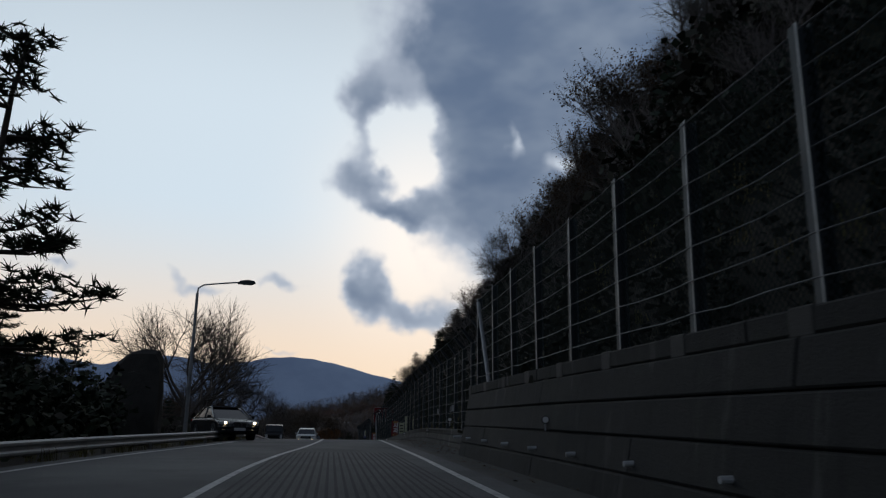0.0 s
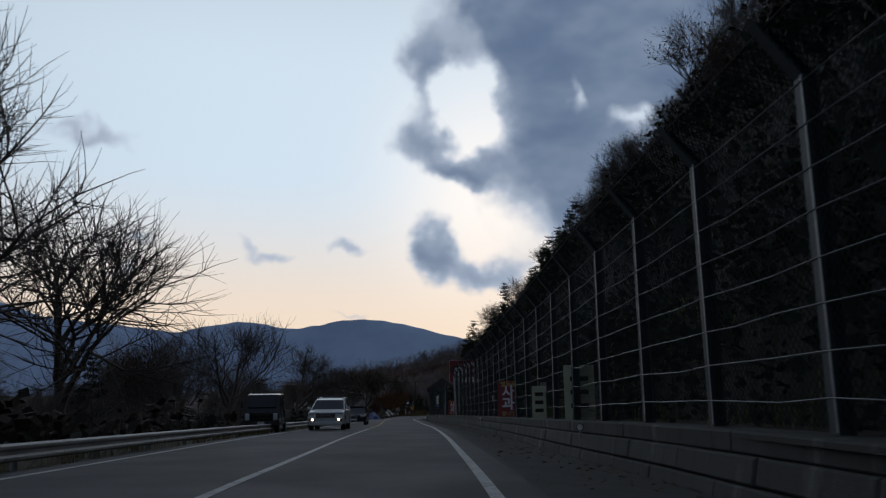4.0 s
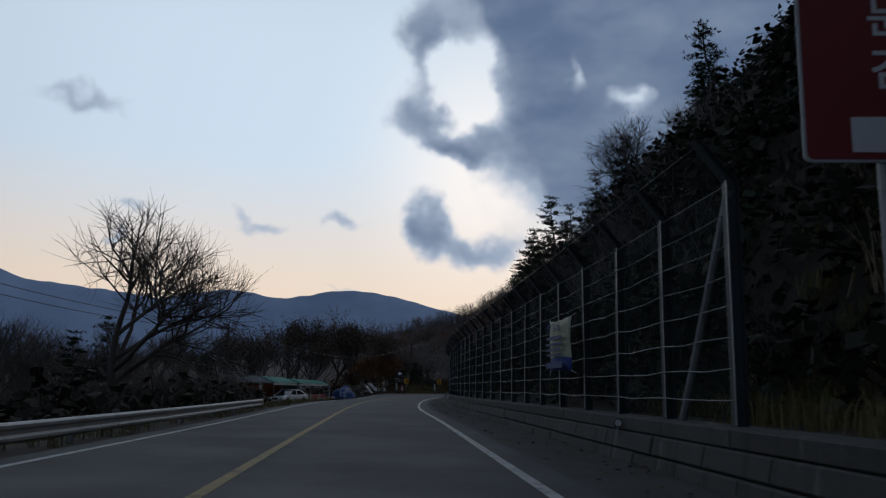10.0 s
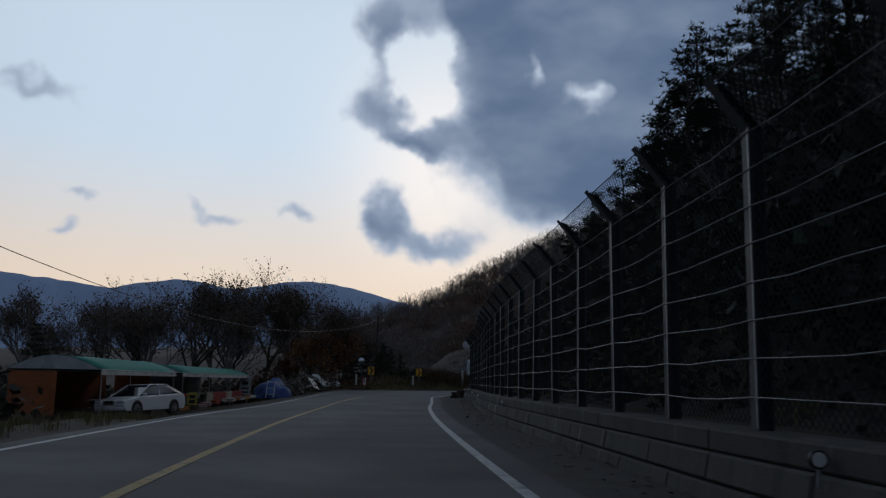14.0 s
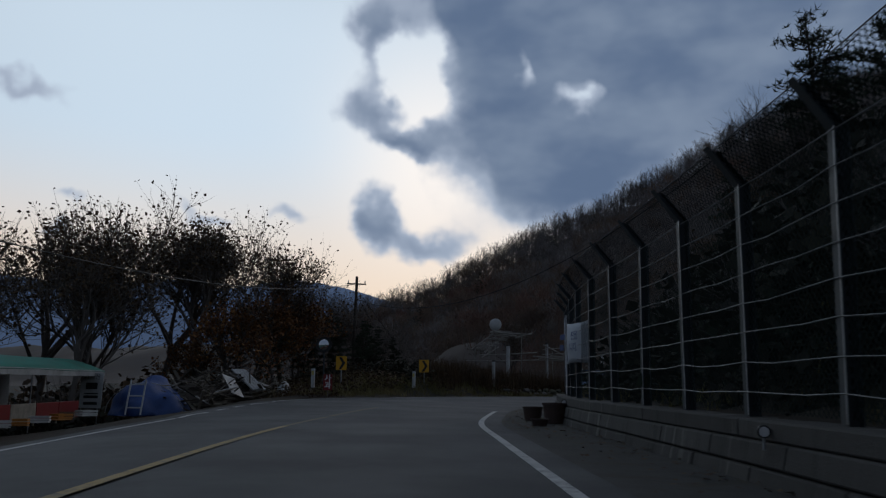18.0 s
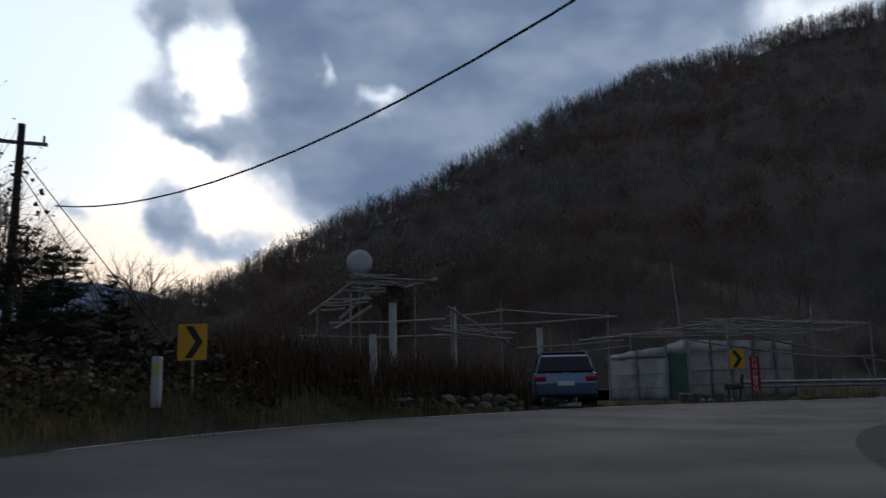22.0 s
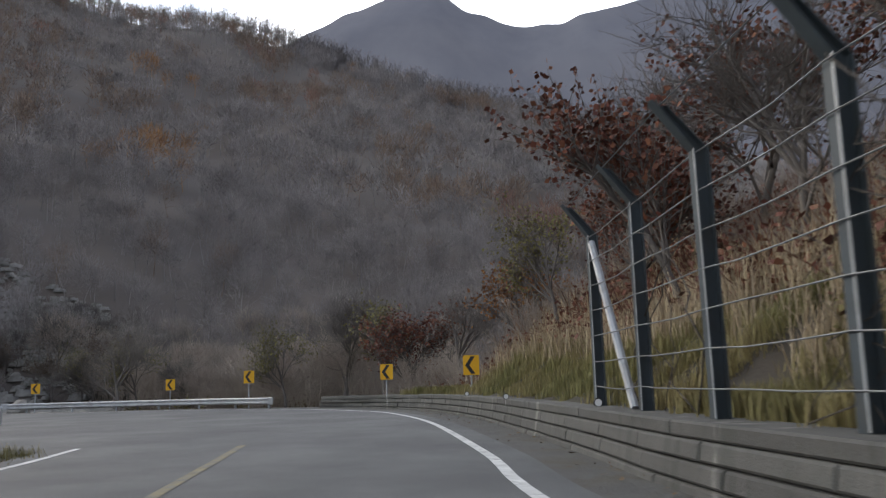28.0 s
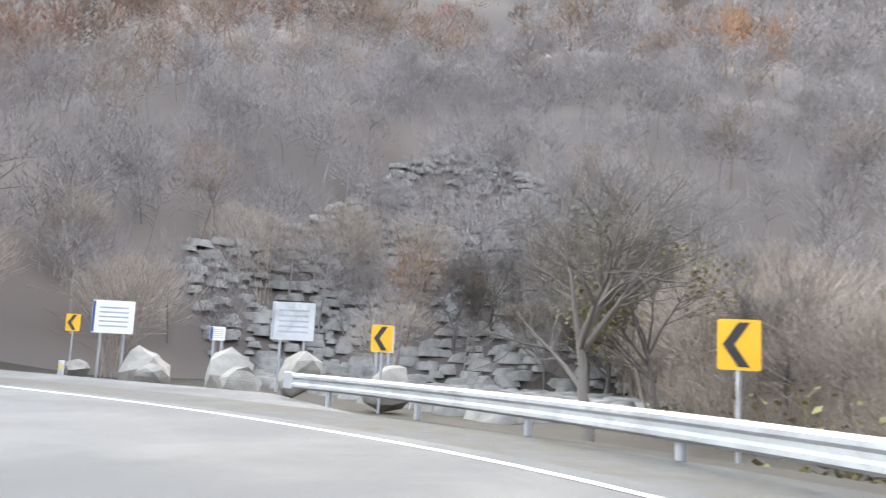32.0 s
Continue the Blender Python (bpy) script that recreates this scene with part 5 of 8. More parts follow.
def tuft_mesh(seed, blades, h, spread, width):
    """A tuft of bent grass blades."""
    r = random.Random(seed)
    v, f = [], []
    for _ in range(blades):
        x, y, an = r.gauss(0, spread), r.gauss(0, spread), r.uniform(0, 6.28)
        hh, bend = h * r.uniform(0.5, 1.1), r.uniform(0.1, 0.6) * h
        dx, dy = math.cos(an), math.sin(an)
        b = len(v)
        v += [(x - dy * width, y + dx * width, -0.05), (x + dy * width, y - dx * width, -0.05), (x + dx * bend * 0.35 - dy * width * 0.7, y + dy * bend * 0.35 + dx * width * 0.7, hh * 0.6),
              (x + dx * bend * 0.35 + dy * width * 0.7, y + dy * bend * 0.35 - dx * width * 0.7, hh * 0.6), (x + dx * bend, y + dy * bend, hh)]
        f += [(b, b + 1, b + 3), (b, b + 3, b + 2), (b + 2, b + 3, b + 4)]
    return fast_mesh("tuft", v, f, GRASS)


TUFTS = [tuft_mesh(k, 22, 0.32, 0.16, 0.008) for k in range(3)]
REEDS = [tuft_mesh(10 + k, 26, 1.25, 0.22, 0.012) for k in range(3)]


def leaf_clump(seed, n, r, size):
    """A loose clump of leaves on a few twigs."""
    g = Growth(seed)
    for _ in range(5):
        d = Vector((g.rng.gauss(0, 1), g.rng.gauss(0, 1), abs(g.rng.gauss(0.6, 0.6)))).normalized()
        g.limb([Vector((0, 0, 0)), d * r * 0.6, d * r * 1.1 + Vector((0, 0, 0.1))], 0.015, 0.004, 3)
    wood = len(g.v)
    for _ in range(n):
        d = Vector((g.rng.gauss(0, 1), g.rng.gauss(0, 1), g.rng.gauss(0.25, 0.7)))
        g.leaf(d.normalized() * r * g.rng.uniform(0.25, 1.15), size * g.rng.uniform(0.6, 1.4))
    v = [tuple(p) for p in g.v] + [tuple(p) for p in g.lv]
    f = g.f + [tuple(i + wood for i in t) for t in g.lf]
    return fast_mesh("clump", v, f, LEAF_BROWN)


CLUMPS = [leaf_clump(k, 90, 0.75, 0.13) for k in range(4)]
FINE_CLUMPS = [leaf_clump(20 + k, 160, 0.75, 0.075) for k in range(4)]
SHRUBS = [s_[0] for s_ in SHRUB]
rng = random.Random(33)


def bank_places(i0, i1, n, o0, o1, k0, k1, kinds, sink=0.1):
    out = []
    for _ in range(n):
        i = rng.randint(i0, i1)
        off = o0 + (o1 - o0) * rng.random() ** 1.4
        x, y = on_bank(i, off)
        out.append((x, y, height(x, y) - sink, rng.uniform(k0, k1), rng.uniform(0, 6.28), rng.randint(0, kinds - 1)))
    if o0 < 3.5:   # on the strip of earth right behind the wall
        p = np.array(out)
        top = land(p[:, 0], p[:, 1], True) + 0.03 - sink
        out = [(x, y, max(z, float(zt)), k, a, n) for (x, y, z, k, a, n), zt in zip(out, top)]
    return out


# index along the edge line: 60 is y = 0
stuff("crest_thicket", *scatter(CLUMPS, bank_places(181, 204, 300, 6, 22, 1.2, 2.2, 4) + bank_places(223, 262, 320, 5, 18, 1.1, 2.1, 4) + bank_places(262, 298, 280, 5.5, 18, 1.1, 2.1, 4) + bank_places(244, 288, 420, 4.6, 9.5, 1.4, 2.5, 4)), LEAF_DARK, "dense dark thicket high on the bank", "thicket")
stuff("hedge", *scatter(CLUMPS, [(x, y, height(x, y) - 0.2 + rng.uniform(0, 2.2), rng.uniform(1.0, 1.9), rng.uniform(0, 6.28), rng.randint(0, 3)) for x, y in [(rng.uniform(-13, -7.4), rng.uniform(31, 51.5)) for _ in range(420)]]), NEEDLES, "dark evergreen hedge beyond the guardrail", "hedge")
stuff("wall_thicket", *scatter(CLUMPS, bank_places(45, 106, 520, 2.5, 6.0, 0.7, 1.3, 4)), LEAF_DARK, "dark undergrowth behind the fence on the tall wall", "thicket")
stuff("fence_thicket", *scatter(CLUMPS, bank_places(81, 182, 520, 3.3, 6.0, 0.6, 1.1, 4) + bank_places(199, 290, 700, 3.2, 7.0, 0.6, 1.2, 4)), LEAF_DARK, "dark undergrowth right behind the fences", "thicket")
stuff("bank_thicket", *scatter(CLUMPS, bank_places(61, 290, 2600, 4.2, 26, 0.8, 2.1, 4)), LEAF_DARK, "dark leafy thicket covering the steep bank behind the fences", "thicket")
stuff("bank_creeper", *scatter(CLUMPS, bank_places(61, 290, 1500, 3.9, 20, 0.7, 1.8, 4)), NEEDLES, "dark evergreen creeper on the steep bank", "thicket")
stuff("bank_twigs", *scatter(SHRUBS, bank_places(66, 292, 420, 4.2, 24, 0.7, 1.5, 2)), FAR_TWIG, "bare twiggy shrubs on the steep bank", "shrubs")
stuff("bend_thicket", *scatter(FINE_CLUMPS, bank_places(312, 352, 260, 5.5, 16, 0.6, 1.5, 4) + bank_places(350, 378, 560, 4.6, 20, 0.7, 1.8, 4)), LEAF_RED, "russet leafy thicket on the bank by the bend", "thicket")
stuff("bend_olive", *scatter(FINE_CLUMPS, bank_places(312, 352, 420, 3.2, 10, 0.4, 1.1, 4)), LEAF_OLIVE, "olive and yellow leaves on the bank by the bend", "thicket")
stuff("bend_twigs", *scatter(SHRUBS, bank_places(306, 345, 60, 5, 16, 0.6, 1.2, 2) + bank_places(345, 382, 110, 4.5, 18, 0.6, 1.3, 2)), WILLOW, "bare twiggy shrubs by the bend", "shrubs")
stuff("bank_grass", *scatter(TUFTS, bank_places(81, 350, 900, 3.0, 5.0, 0.7, 1.3, 3, 0.02)), GRASS, "short autumn grass on top of the wall", "grass")
stuff("sign_grass", *scatter(TUFTS, bank_places(182, 198, 500, 2.9, 8.0, 0.7, 1.4, 3, 0.02)), GRASS, "green grass round the road signs", "grass")
stuff("bend_reeds", *scatter(REEDS, bank_places(348, 373, 760, 3.3, 12, 0.4, 0.95, 3, 0.03) + bank_places(318, 352, 260, 3.0, 7, 0.4, 0.9, 3, 0.03) + bank_places(182, 198, 60, 5.5, 10, 0.7, 1.1, 3)), REED, "tall dry straw-coloured grass on the bank", "grass")
stuff("bend_grass", *scatter(TUFTS, bank_places(344, 376, 3400, 1.95, 4.6, 0.55, 1.0, 3, 0.02)), GRASS, "green and yellow grass above the wall", "grass")

# undergrowth of the valley side
rng = random.Random(44)
low = []
for _ in range(1500):
    y = rng.uniform(20, 246)
    x = -9.0 - 24 * rng.random() ** 1.5 - (9 if 196 < y < 238 else 0)
    low.append((x, y, height(x, y) - 0.2, rng.uniform(1.2, 3.4), rng.uniform(0, 6.28), rng.randint(0, 3)))
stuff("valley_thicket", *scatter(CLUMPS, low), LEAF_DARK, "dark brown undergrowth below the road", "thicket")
stuff("valley_shrubs", *scatter(SHRUBS, [(x - 1, y + 1, z, k * 0.6, a, n % 2) for x, y, z, k, a, n in low[:420]]), TWIG, "bare shrubs below the road", "shrubs")
stuff("verge_grass", *scatter(TUFTS, [(x, y, height(x, y), rng.uniform(0.6, 1.1), rng.uniform(0, 6.28), rng.randint(0, 2)) for x, y in
      [(float(p[0]) - rng.uniform(0.9, 3.2), float(p[1])) for p in LEFT[40:262] for _ in range(4)]]), GRASS, "dry grass on the verge by the guardrail", "grass")
stuff("grove_thicket", *scatter(CLUMPS, [(x, y, height(x, y) - 0.3, rng.uniform(1.8, 3.6), rng.uniform(0, 6.28), rng.randint(0, 3)) for x, y in [(-6 - 36 * rng.random(), rng.uniform(245, 262)) for _ in range(330)]]), LEAF_BROWN, "brown undergrowth between the trees behind the stalls", "thicket")
mound = []
for _ in range(750):
    i = rng.randint(303, 322)
    i = min(i, len(LEFT) - 1)
    off = 1.3 + 11 * rng.random() ** 1.3
    p, g = LEFT[i], LEFT[i] - LEFT[i - 1]
    p = p + np.array([-g[1], g[0]]) * off / np.linalg.norm(g)
    mound.append((float(p[0]), float(p[1]), height(float(p[0]), float(p[1])) - 0.1, rng.uniform(0.35, 1.0), rng.uniform(0, 6.28), rng.randint(0, 3)))
stuff("mound_thicket", *scatter(CLUMPS, mound), LEAF_BROWN, "dark dry undergrowth on the mound behind the bend signs", "thicket")
back = []
for _ in range(420):
    x = rng.uniform(7, 25)
    p = LEFT[int(np.argmin(abs(LEFT[:, 0] - x)))]
    if 18.6 < x:
        p = p + np.array([0.0, 5.5])
    y = float(p[1]) + rng.uniform(3.0, 9.5)
    back.append((x, y, height(x, y) - 0.15, rng.uniform(0.8, 1.5), rng.uniform(0, 6.28), rng.randint(0, 3)))
back += [(x, y, height(x, y) - 0.1, rng.uniform(0.9, 1.7), rng.uniform(0, 6.28), rng.randint(0, 3)) for x, y in [(rng.uniform(1.5, 9), rng.uniform(251.5, 260)) for _ in range(110)]]
dead = [(float(p[0]) + rng.gauss(0, 0.5), float(p[1]) + rng.gauss(0, 0.5)) for o in (-2.0, -2.7, -3.4, -4.2) for p in shifted(LEFT, o) if 9 < p[0] < 18.5 and p[1] > 246 for _ in range(7)]
stuff("dead_reeds", *scatter(REEDS, [(x, y, height(x, y) - 0.05, rng.uniform(0.9, 1.4), rng.uniform(0, 6.28), rng.randint(0, 2)) for x, y in dead]), LEAF_BROWN, "tall dead stalks above the dry stone wall", "grass")
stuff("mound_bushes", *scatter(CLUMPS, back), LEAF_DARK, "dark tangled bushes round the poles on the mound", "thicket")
stuff("mound_twigs", *scatter(SHRUBS, [(x, y, z, k * 0.55, a, n % 2) for x, y, z, k, a, n in back[:110]]), TWIG, "bare twigs sticking out of the mound thicket", "shrubs")
stuff("mound_ivy", *scatter(CLUMPS, [(x + 0.4, y + 0.5, z, k * 0.8, a, n) for x, y, z, k, a, n in mound[:300]]), LEAF_OLIVE, "olive undergrowth on the mound behind the bend signs", "thicket")
stuff("mound_grass", *scatter(REEDS, [(x, y, z, k * 0.6, a, n % 3) for x, y, z, k, a, n in mound[:350]]), GRASS, "rank grass on the mound behind the bend signs", "grass")
rail = [(float(p[0]), float(p[1])) for p in shifted(LEFT, -0.9) if 21 < p[0] < 66 for _ in range(9)]
rail = [(x + rng.gauss(0, 0.3), y + rng.gauss(0, 0.35)) for x, y in rail]
stuff("rail_grass", *scatter(TUFTS, [(x, y, height(x, y) - 0.03, rng.uniform(0.45, 1.0), rng.uniform(0, 6.28), rng.randint(0, 2)) for x, y in rail]), GRASS, "rough grass under the guardrail of the yard", "grass")
berm = [(float(p[0]), float(p[1])) for o in (-0.9, -1.3, -1.8, -2.4) for p in shifted(LEFT, o) if 244 < p[1] < 255 and p[0] < 17 for _ in range(14)]
berm = [(x + rng.gauss(0, 0.4), y + rng.gauss(0, 0.4)) for x, y in berm]
stuff("berm_grass", *scatter(TUFTS, [(x, y, height(x, y) - 0.03, rng.uniform(0.5, 1.1), rng.uniform(0, 6.28), rng.randint(0, 2)) for x, y in berm]), GRASS, "rough grass on the berm below the bend signs", "grass")
yard = []
for _ in range(420):
    x, y = rng.uniform(37, 66), 0
    p = LEFT[int(np.argmin(abs(LEFT[:, 0] - x)))]
    y = float(p[1]) + 2.2 + 9 * rng.random() ** 1.2
    yard.append((x, y, height(x, y) - 0.05, rng.uniform(0.5, 0.95), rng.uniform(0, 6.28), rng.randint(0, 2)))
stuff("yard_reeds", *scatter(REEDS, yard), REED, "tall straw-coloured weeds behind the guardrail of the yard", "grass")

# thicket on the stream side of the far bend
tang = [(rng.uniform(96.5, 126), rng.uniform(258, 300)) for _ in range(620)]
tang = [(x, y, height(x, y) - 0.1, rng.uniform(0.8, 1.9), rng.uniform(0, 6.28), rng.randint(0, 3)) for x, y in tang if x > 99.8 + max(0, y - 278) * 1.1 and y < 289 and (y > 268 or x > 104)]
stuff("stream_thicket", *scatter(FINE_CLUMPS, tang[:120]), LEAF_OLIVE, "olive and grey undergrowth behind the guardrail in the bend", "thicket")
stuff("stream_brush", *scatter(FINE_CLUMPS, tang[190:330]), LEAF_BROWN, "brown undergrowth behind the guardrail in the bend", "thicket")
stuff("stream_twigs", *scatter(SHRUBS, [(x, y, z, k * 0.75, a, n % 2) for x, y, z, k, a, n in tang[100:420]]), WILLOW, "grey twiggy bushes behind the guardrail in the bend", "shrubs")

# ---- woods of the far hillside ----


def far_tree(seed, h, limbs, spread):
    """A bare tree for far slopes: thin trunk and fans of fine limbs."""
    g = Growth(seed)
    r = g.rng
    g.limb([Vector((0, 0, -0.5)), Vector((r.gauss(0, 0.2), r.gauss(0, 0.2), h * 0.6)), Vector((r.gauss(0, 0.3), r.gauss(0, 0.3), h))], 0.12, 0.02, 3)
    for _ in range(limbs):
        z = h * r.uniform(0.35, 0.92)
        an = r.uniform(0, 6.28)
        ln = h * spread * r.uniform(0.5, 1.0) * (1.15 - z / h * 0.6)
        tip = Vector((math.cos(an) * ln, math.sin(an) * ln, z + ln * r.uniform(0.5, 1.1)))
        b = len(g.v)
        e = Vector((-math.sin(an), math.cos(an), 0)) * 0.05
        a = Vector((0, 0, z))
        g.v += [a - e, a + e, tip]
        g.f.append((b, b + 1, b + 2))
        for _ in range(3):
            u = r.uniform(0.35, 0.85)
            s0 = a.lerp(tip, u)
            t2 = s0 + Vector((r.gauss(0, 1), r.gauss(0, 1), abs(r.gauss(0.6, 0.5)))).normalized() * ln * r.uniform(0.3, 0.6)
            b = len(g.v)
            e2 = Vector((r.gauss(0, 1), r.gauss(0, 1), 0)).normalized() * 0.04
            g.v += [s0 - e2, s0 + e2, t2]
            g.f.append((b, b + 1, b + 2))
    return fast_mesh("far_tree", [tuple(v) for v in g.v], g.f, TWIG)


FAR_BARE = [far_tree(k, 8, 16, 0.38) for k in range(5)]


def twig_crown(seed, h, rad, twigs, length, width, stems=1):
    """A bare tree or bush: stems, a few limbs, and a rounded crown of fine twigs that lean up and outward."""
    g = Growth(seed)
    r = g.rng
    mid = Vector((0, 0, h * 0.6))
    for _ in range(stems):
        foot = Vector((r.gauss(0, 0.12 * stems ** 0.5), r.gauss(0, 0.12 * stems ** 0.5), -0.5))
        head = Vector((r.gauss(0, rad * 0.3), r.gauss(0, rad * 0.3), h * 0.75))
        g.limb([foot, foot.lerp(head, 0.5) + Vector((r.gauss(0, 0.15), r.gauss(0, 0.15), 0)), head], 0.014 * h / stems ** 0.5, 0.02, 3)
        for _ in range(5):
            a = foot.lerp(head, r.uniform(0.35, 0.9))
            d = Vector((r.gauss(0, 1), r.gauss(0, 1), abs(r.gauss(0.9, 0.5)))).normalized()
            g.limb([a, a + d * rad * 0.45 + Vector((0, 0, 0.1)), a + d * rad * 0.95], 0.006 * h / stems ** 0.5, 0.012, 3)
    lump = [Vector((r.gauss(0, 0.3) * rad, r.gauss(0, 0.3) * rad, r.uniform(-0.14, 0.22) * h)) for _ in range(6)]
    for k in range(twigs):
        d = Vector((r.gauss(0, 1), r.gauss(0, 1), r.gauss(0.25, 0.8))).normalized()
        u = r.uniform(0.25, 1.0) ** 0.5
        p = mid + lump[k % 6] + Vector((d.x * rad * 0.62 * u, d.y * rad * 0.62 * u, d.z * h * 0.22 * u))
        t = (d * 0.6 + Vector((r.gauss(0, 0.35), r.gauss(0, 0.35), 0.7))).normalized() * length * r.uniform(0.6, 1.3)
        e = t.orthogonal().normalized() * width / 2
        e.rotate(Matrix.Rotation(r.uniform(0, 6.28), 3, t.normalized()))
        n0 = len(g.v)
        g.v += [p - e, p + e, p + t]
        g.f.append((n0, n0 + 1, n0 + 2))
    return fast_mesh("twig_crown", [tuple(v) for v in g.v], g.f, TWIG)


FAR_CROWN = [twig_crown(120 + k, 8, 2.5, 150, 1.15, 0.13) for k in range(4)]
NEAR_CROWN = [twig_crown(130 + k, 7.5, 2.4, 520, 0.8, 0.04) for k in range(4)]
WILLOWS = [twig_crown(140 + k, 5.0, 2.3, 1700, 0.62, 0.018, 7) for k in range(3)]
FAR_PINE = [make_pine("far_pine", 95, 7, 0.22)[1]]


def slope_places(n, u0, u1, az0, az1, k0, k1, kinds, seed, lift_z=0.0):
    r = random.Random(seed)
    out = []
    aa, rr_, zz_ = [], [], []
    for _ in range(n):
        a = r.uniform(az0, az1)
        r0, r1 = (float(np.interp(a, [q[0] for q in SLOPE], [q[j] for q in SLOPE])) for j in (1, 2))
        u = u0 + (u1 - u0) * r.random() ** 0.8
        d = r0 + (r1 - r0) * u
        x, y = BEND[0] + math.sin(radians(a)) * d, BEND[1] + math.cos(radians(a)) * d
        if y < 262 and x < 110:
            continue
        k = r.uniform(k0, k1)
        out.append((x, y, height(x, y) - 0.3 + lift_z * k, k, r.uniform(0, 6.28), r.randint(0, kinds - 1)))
    return out


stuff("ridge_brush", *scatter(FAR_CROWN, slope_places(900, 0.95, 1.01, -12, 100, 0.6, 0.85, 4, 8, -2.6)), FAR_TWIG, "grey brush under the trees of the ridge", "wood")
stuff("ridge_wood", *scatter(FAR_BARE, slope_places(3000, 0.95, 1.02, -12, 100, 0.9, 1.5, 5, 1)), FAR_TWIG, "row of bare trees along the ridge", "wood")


def by_hue(places, seed):
    """Sorts the trees of the slope into drifts of one colour: grey, brown, russet, orange."""
    r = random.Random(seed)
    out = [[], [], [], []]
    for p in places:
        x, y = np.float64(p[0]), np.float64(p[1])
        q = float(value_noise(x, y, 36.0, 21)) + 0.5 * float(value_noise(x, y, 14.0, 22)) + r.gauss(0, 0.22)
        out[3 if q < -1.15 else 2 if q > 0.72 else 1 if q > 0.15 else 0].append(p)
    return out


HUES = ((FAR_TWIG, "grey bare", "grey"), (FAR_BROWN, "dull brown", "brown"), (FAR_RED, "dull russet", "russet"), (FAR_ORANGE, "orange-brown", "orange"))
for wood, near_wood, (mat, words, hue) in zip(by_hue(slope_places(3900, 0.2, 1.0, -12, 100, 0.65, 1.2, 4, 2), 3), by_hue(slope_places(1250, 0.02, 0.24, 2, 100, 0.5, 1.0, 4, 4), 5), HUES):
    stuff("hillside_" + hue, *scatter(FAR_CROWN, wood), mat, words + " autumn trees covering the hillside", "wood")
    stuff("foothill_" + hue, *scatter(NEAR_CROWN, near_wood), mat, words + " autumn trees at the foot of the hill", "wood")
stuff("hillside_pine", *scatter(FAR_PINE, slope_places(34, 0.05, 1.0, -5, 60, 0.8, 1.5, 1, 6)), NEEDLES, "dark pines in the hillside wood", "wood")
rng = random.Random(52)
wet = [(rng.uniform(100.5, 122), rng.uniform(268, 300)) for _ in range(190)]
wet = [(x, y, height(x, y) - 0.1, rng.uniform(0.6, 1.15), rng.uniform(0, 6.28), rng.randint(0, 2)) for x, y in wet if x > 100.6 + max(0, y - 278) * 1.0][:84]
stuff("stream_willow", *scatter(WILLOWS, wet + slope_places(60, 0.0, 0.06, 25, 84, 0.8, 1.3, 3, 7)), WILLOW, "pale grey bushy willows at the foot of the hill", "wood")

# ---- things by the road ----


def prism(points, depth, bevel=0.0):
    """A bmesh of a flat outline [(x, z)] with thickness along y, its front at y = -depth."""
    bm = bmesh.new()
    a = [bm.verts.new((x, 0, z)) for x, z in points]
    b = [bm.verts.new((x, -depth, z)) for x, z in points]
    n = len(points)
    bm.faces.new(a)
    bm.faces.new(b[::-1])
    for k in range(n):
        bm.faces.new((a[k], b[k], b[(k + 1) % n], a[(k + 1) % n]))
    return bm


def rounded(w_, h, r, seg=4):
    """Outline of a rounded rectangle round the origin."""
    out = []
    for cx, cz, a0 in ((w_ / 2 - r, h / 2 - r, 0), (-w_ / 2 + r, h / 2 - r, 90), (-w_ / 2 + r, -h / 2 + r, 180), (w_ / 2 - r, -h / 2 + r, 270)):
        for k in range(seg + 1):
            a = radians(a0 + 90 * k / seg)
            out.append((cx + math.cos(a) * r, cz + math.sin(a) * r))
    return out


def lettering(body, size, mat, parent, x, z, y=-0.004, label="", bold=0.0, name="lettering"):
    """Raised letters facing -y, centred at x, z."""
    cu = bpy.data.curves.new(name, "FONT")
    cu.body, cu.size, cu.align_x, cu.align_y, cu.extrude, cu.offset = body, size, "CENTER", "CENTER", 0.002, bold
    tmp = bpy.data.objects.new(name, cu)
    me = bpy.data.meshes.new_from_object(tmp)
    bpy.data.objects.remove(tmp)
    me.materials.clear()
    me.materials.append(mat)
    ob = new(name, me)
    ob.parent = parent
    ob.matrix_basis = pose(x, y, z, 90, 0, 0)
    if label:
        tagged(ob, label)
    return ob


def bars(parent, mat, rows, y=-0.005, label="line of unreadable writing"):
    """Plain bars for writing that cannot be read: x, z, width, height."""
    for x, z, w_, h in rows:
        part("writing", boxed((x, y, z), (w_, 0.004, h), 0.0), mat, parent, label)


def facing(x, y, z, yaw):
    """Pose of a board whose front looks along yaw (degrees to the left of +y) + 180, that is back at one who drives that way."""
    return pose(x, y, z, 0, 0, yaw)


LETTER_WHITE = WHITE
LETTER_YELLOW = material("yellow_letters", (0.62, 0.50, 0.14), (0.55, 0.45, 0.12), 2.0, 0.6, bump=0.0)
LETTER_BLUE = material("blue_letters", (0.05, 0.09, 0.24), (0.04, 0.07, 0.2), 2.0, 0.6, bump=0.0)
BANNER_CREAM = material("cream_banner_cloth", (0.58, 0.60, 0.42), (0.5, 0.52, 0.36), 2.0, 0.8, bump=0.2)
BANNER_WHITE = material("white_banner_cloth", (0.62, 0.66, 0.70), (0.55, 0.58, 0.62), 2.0, 0.8, bump=0.2)
BANNER_BLUE = material("blue_banner_band", (0.06, 0.10, 0.35), (0.05, 0.08, 0.28), 2.0, 0.8, bump=0.2)


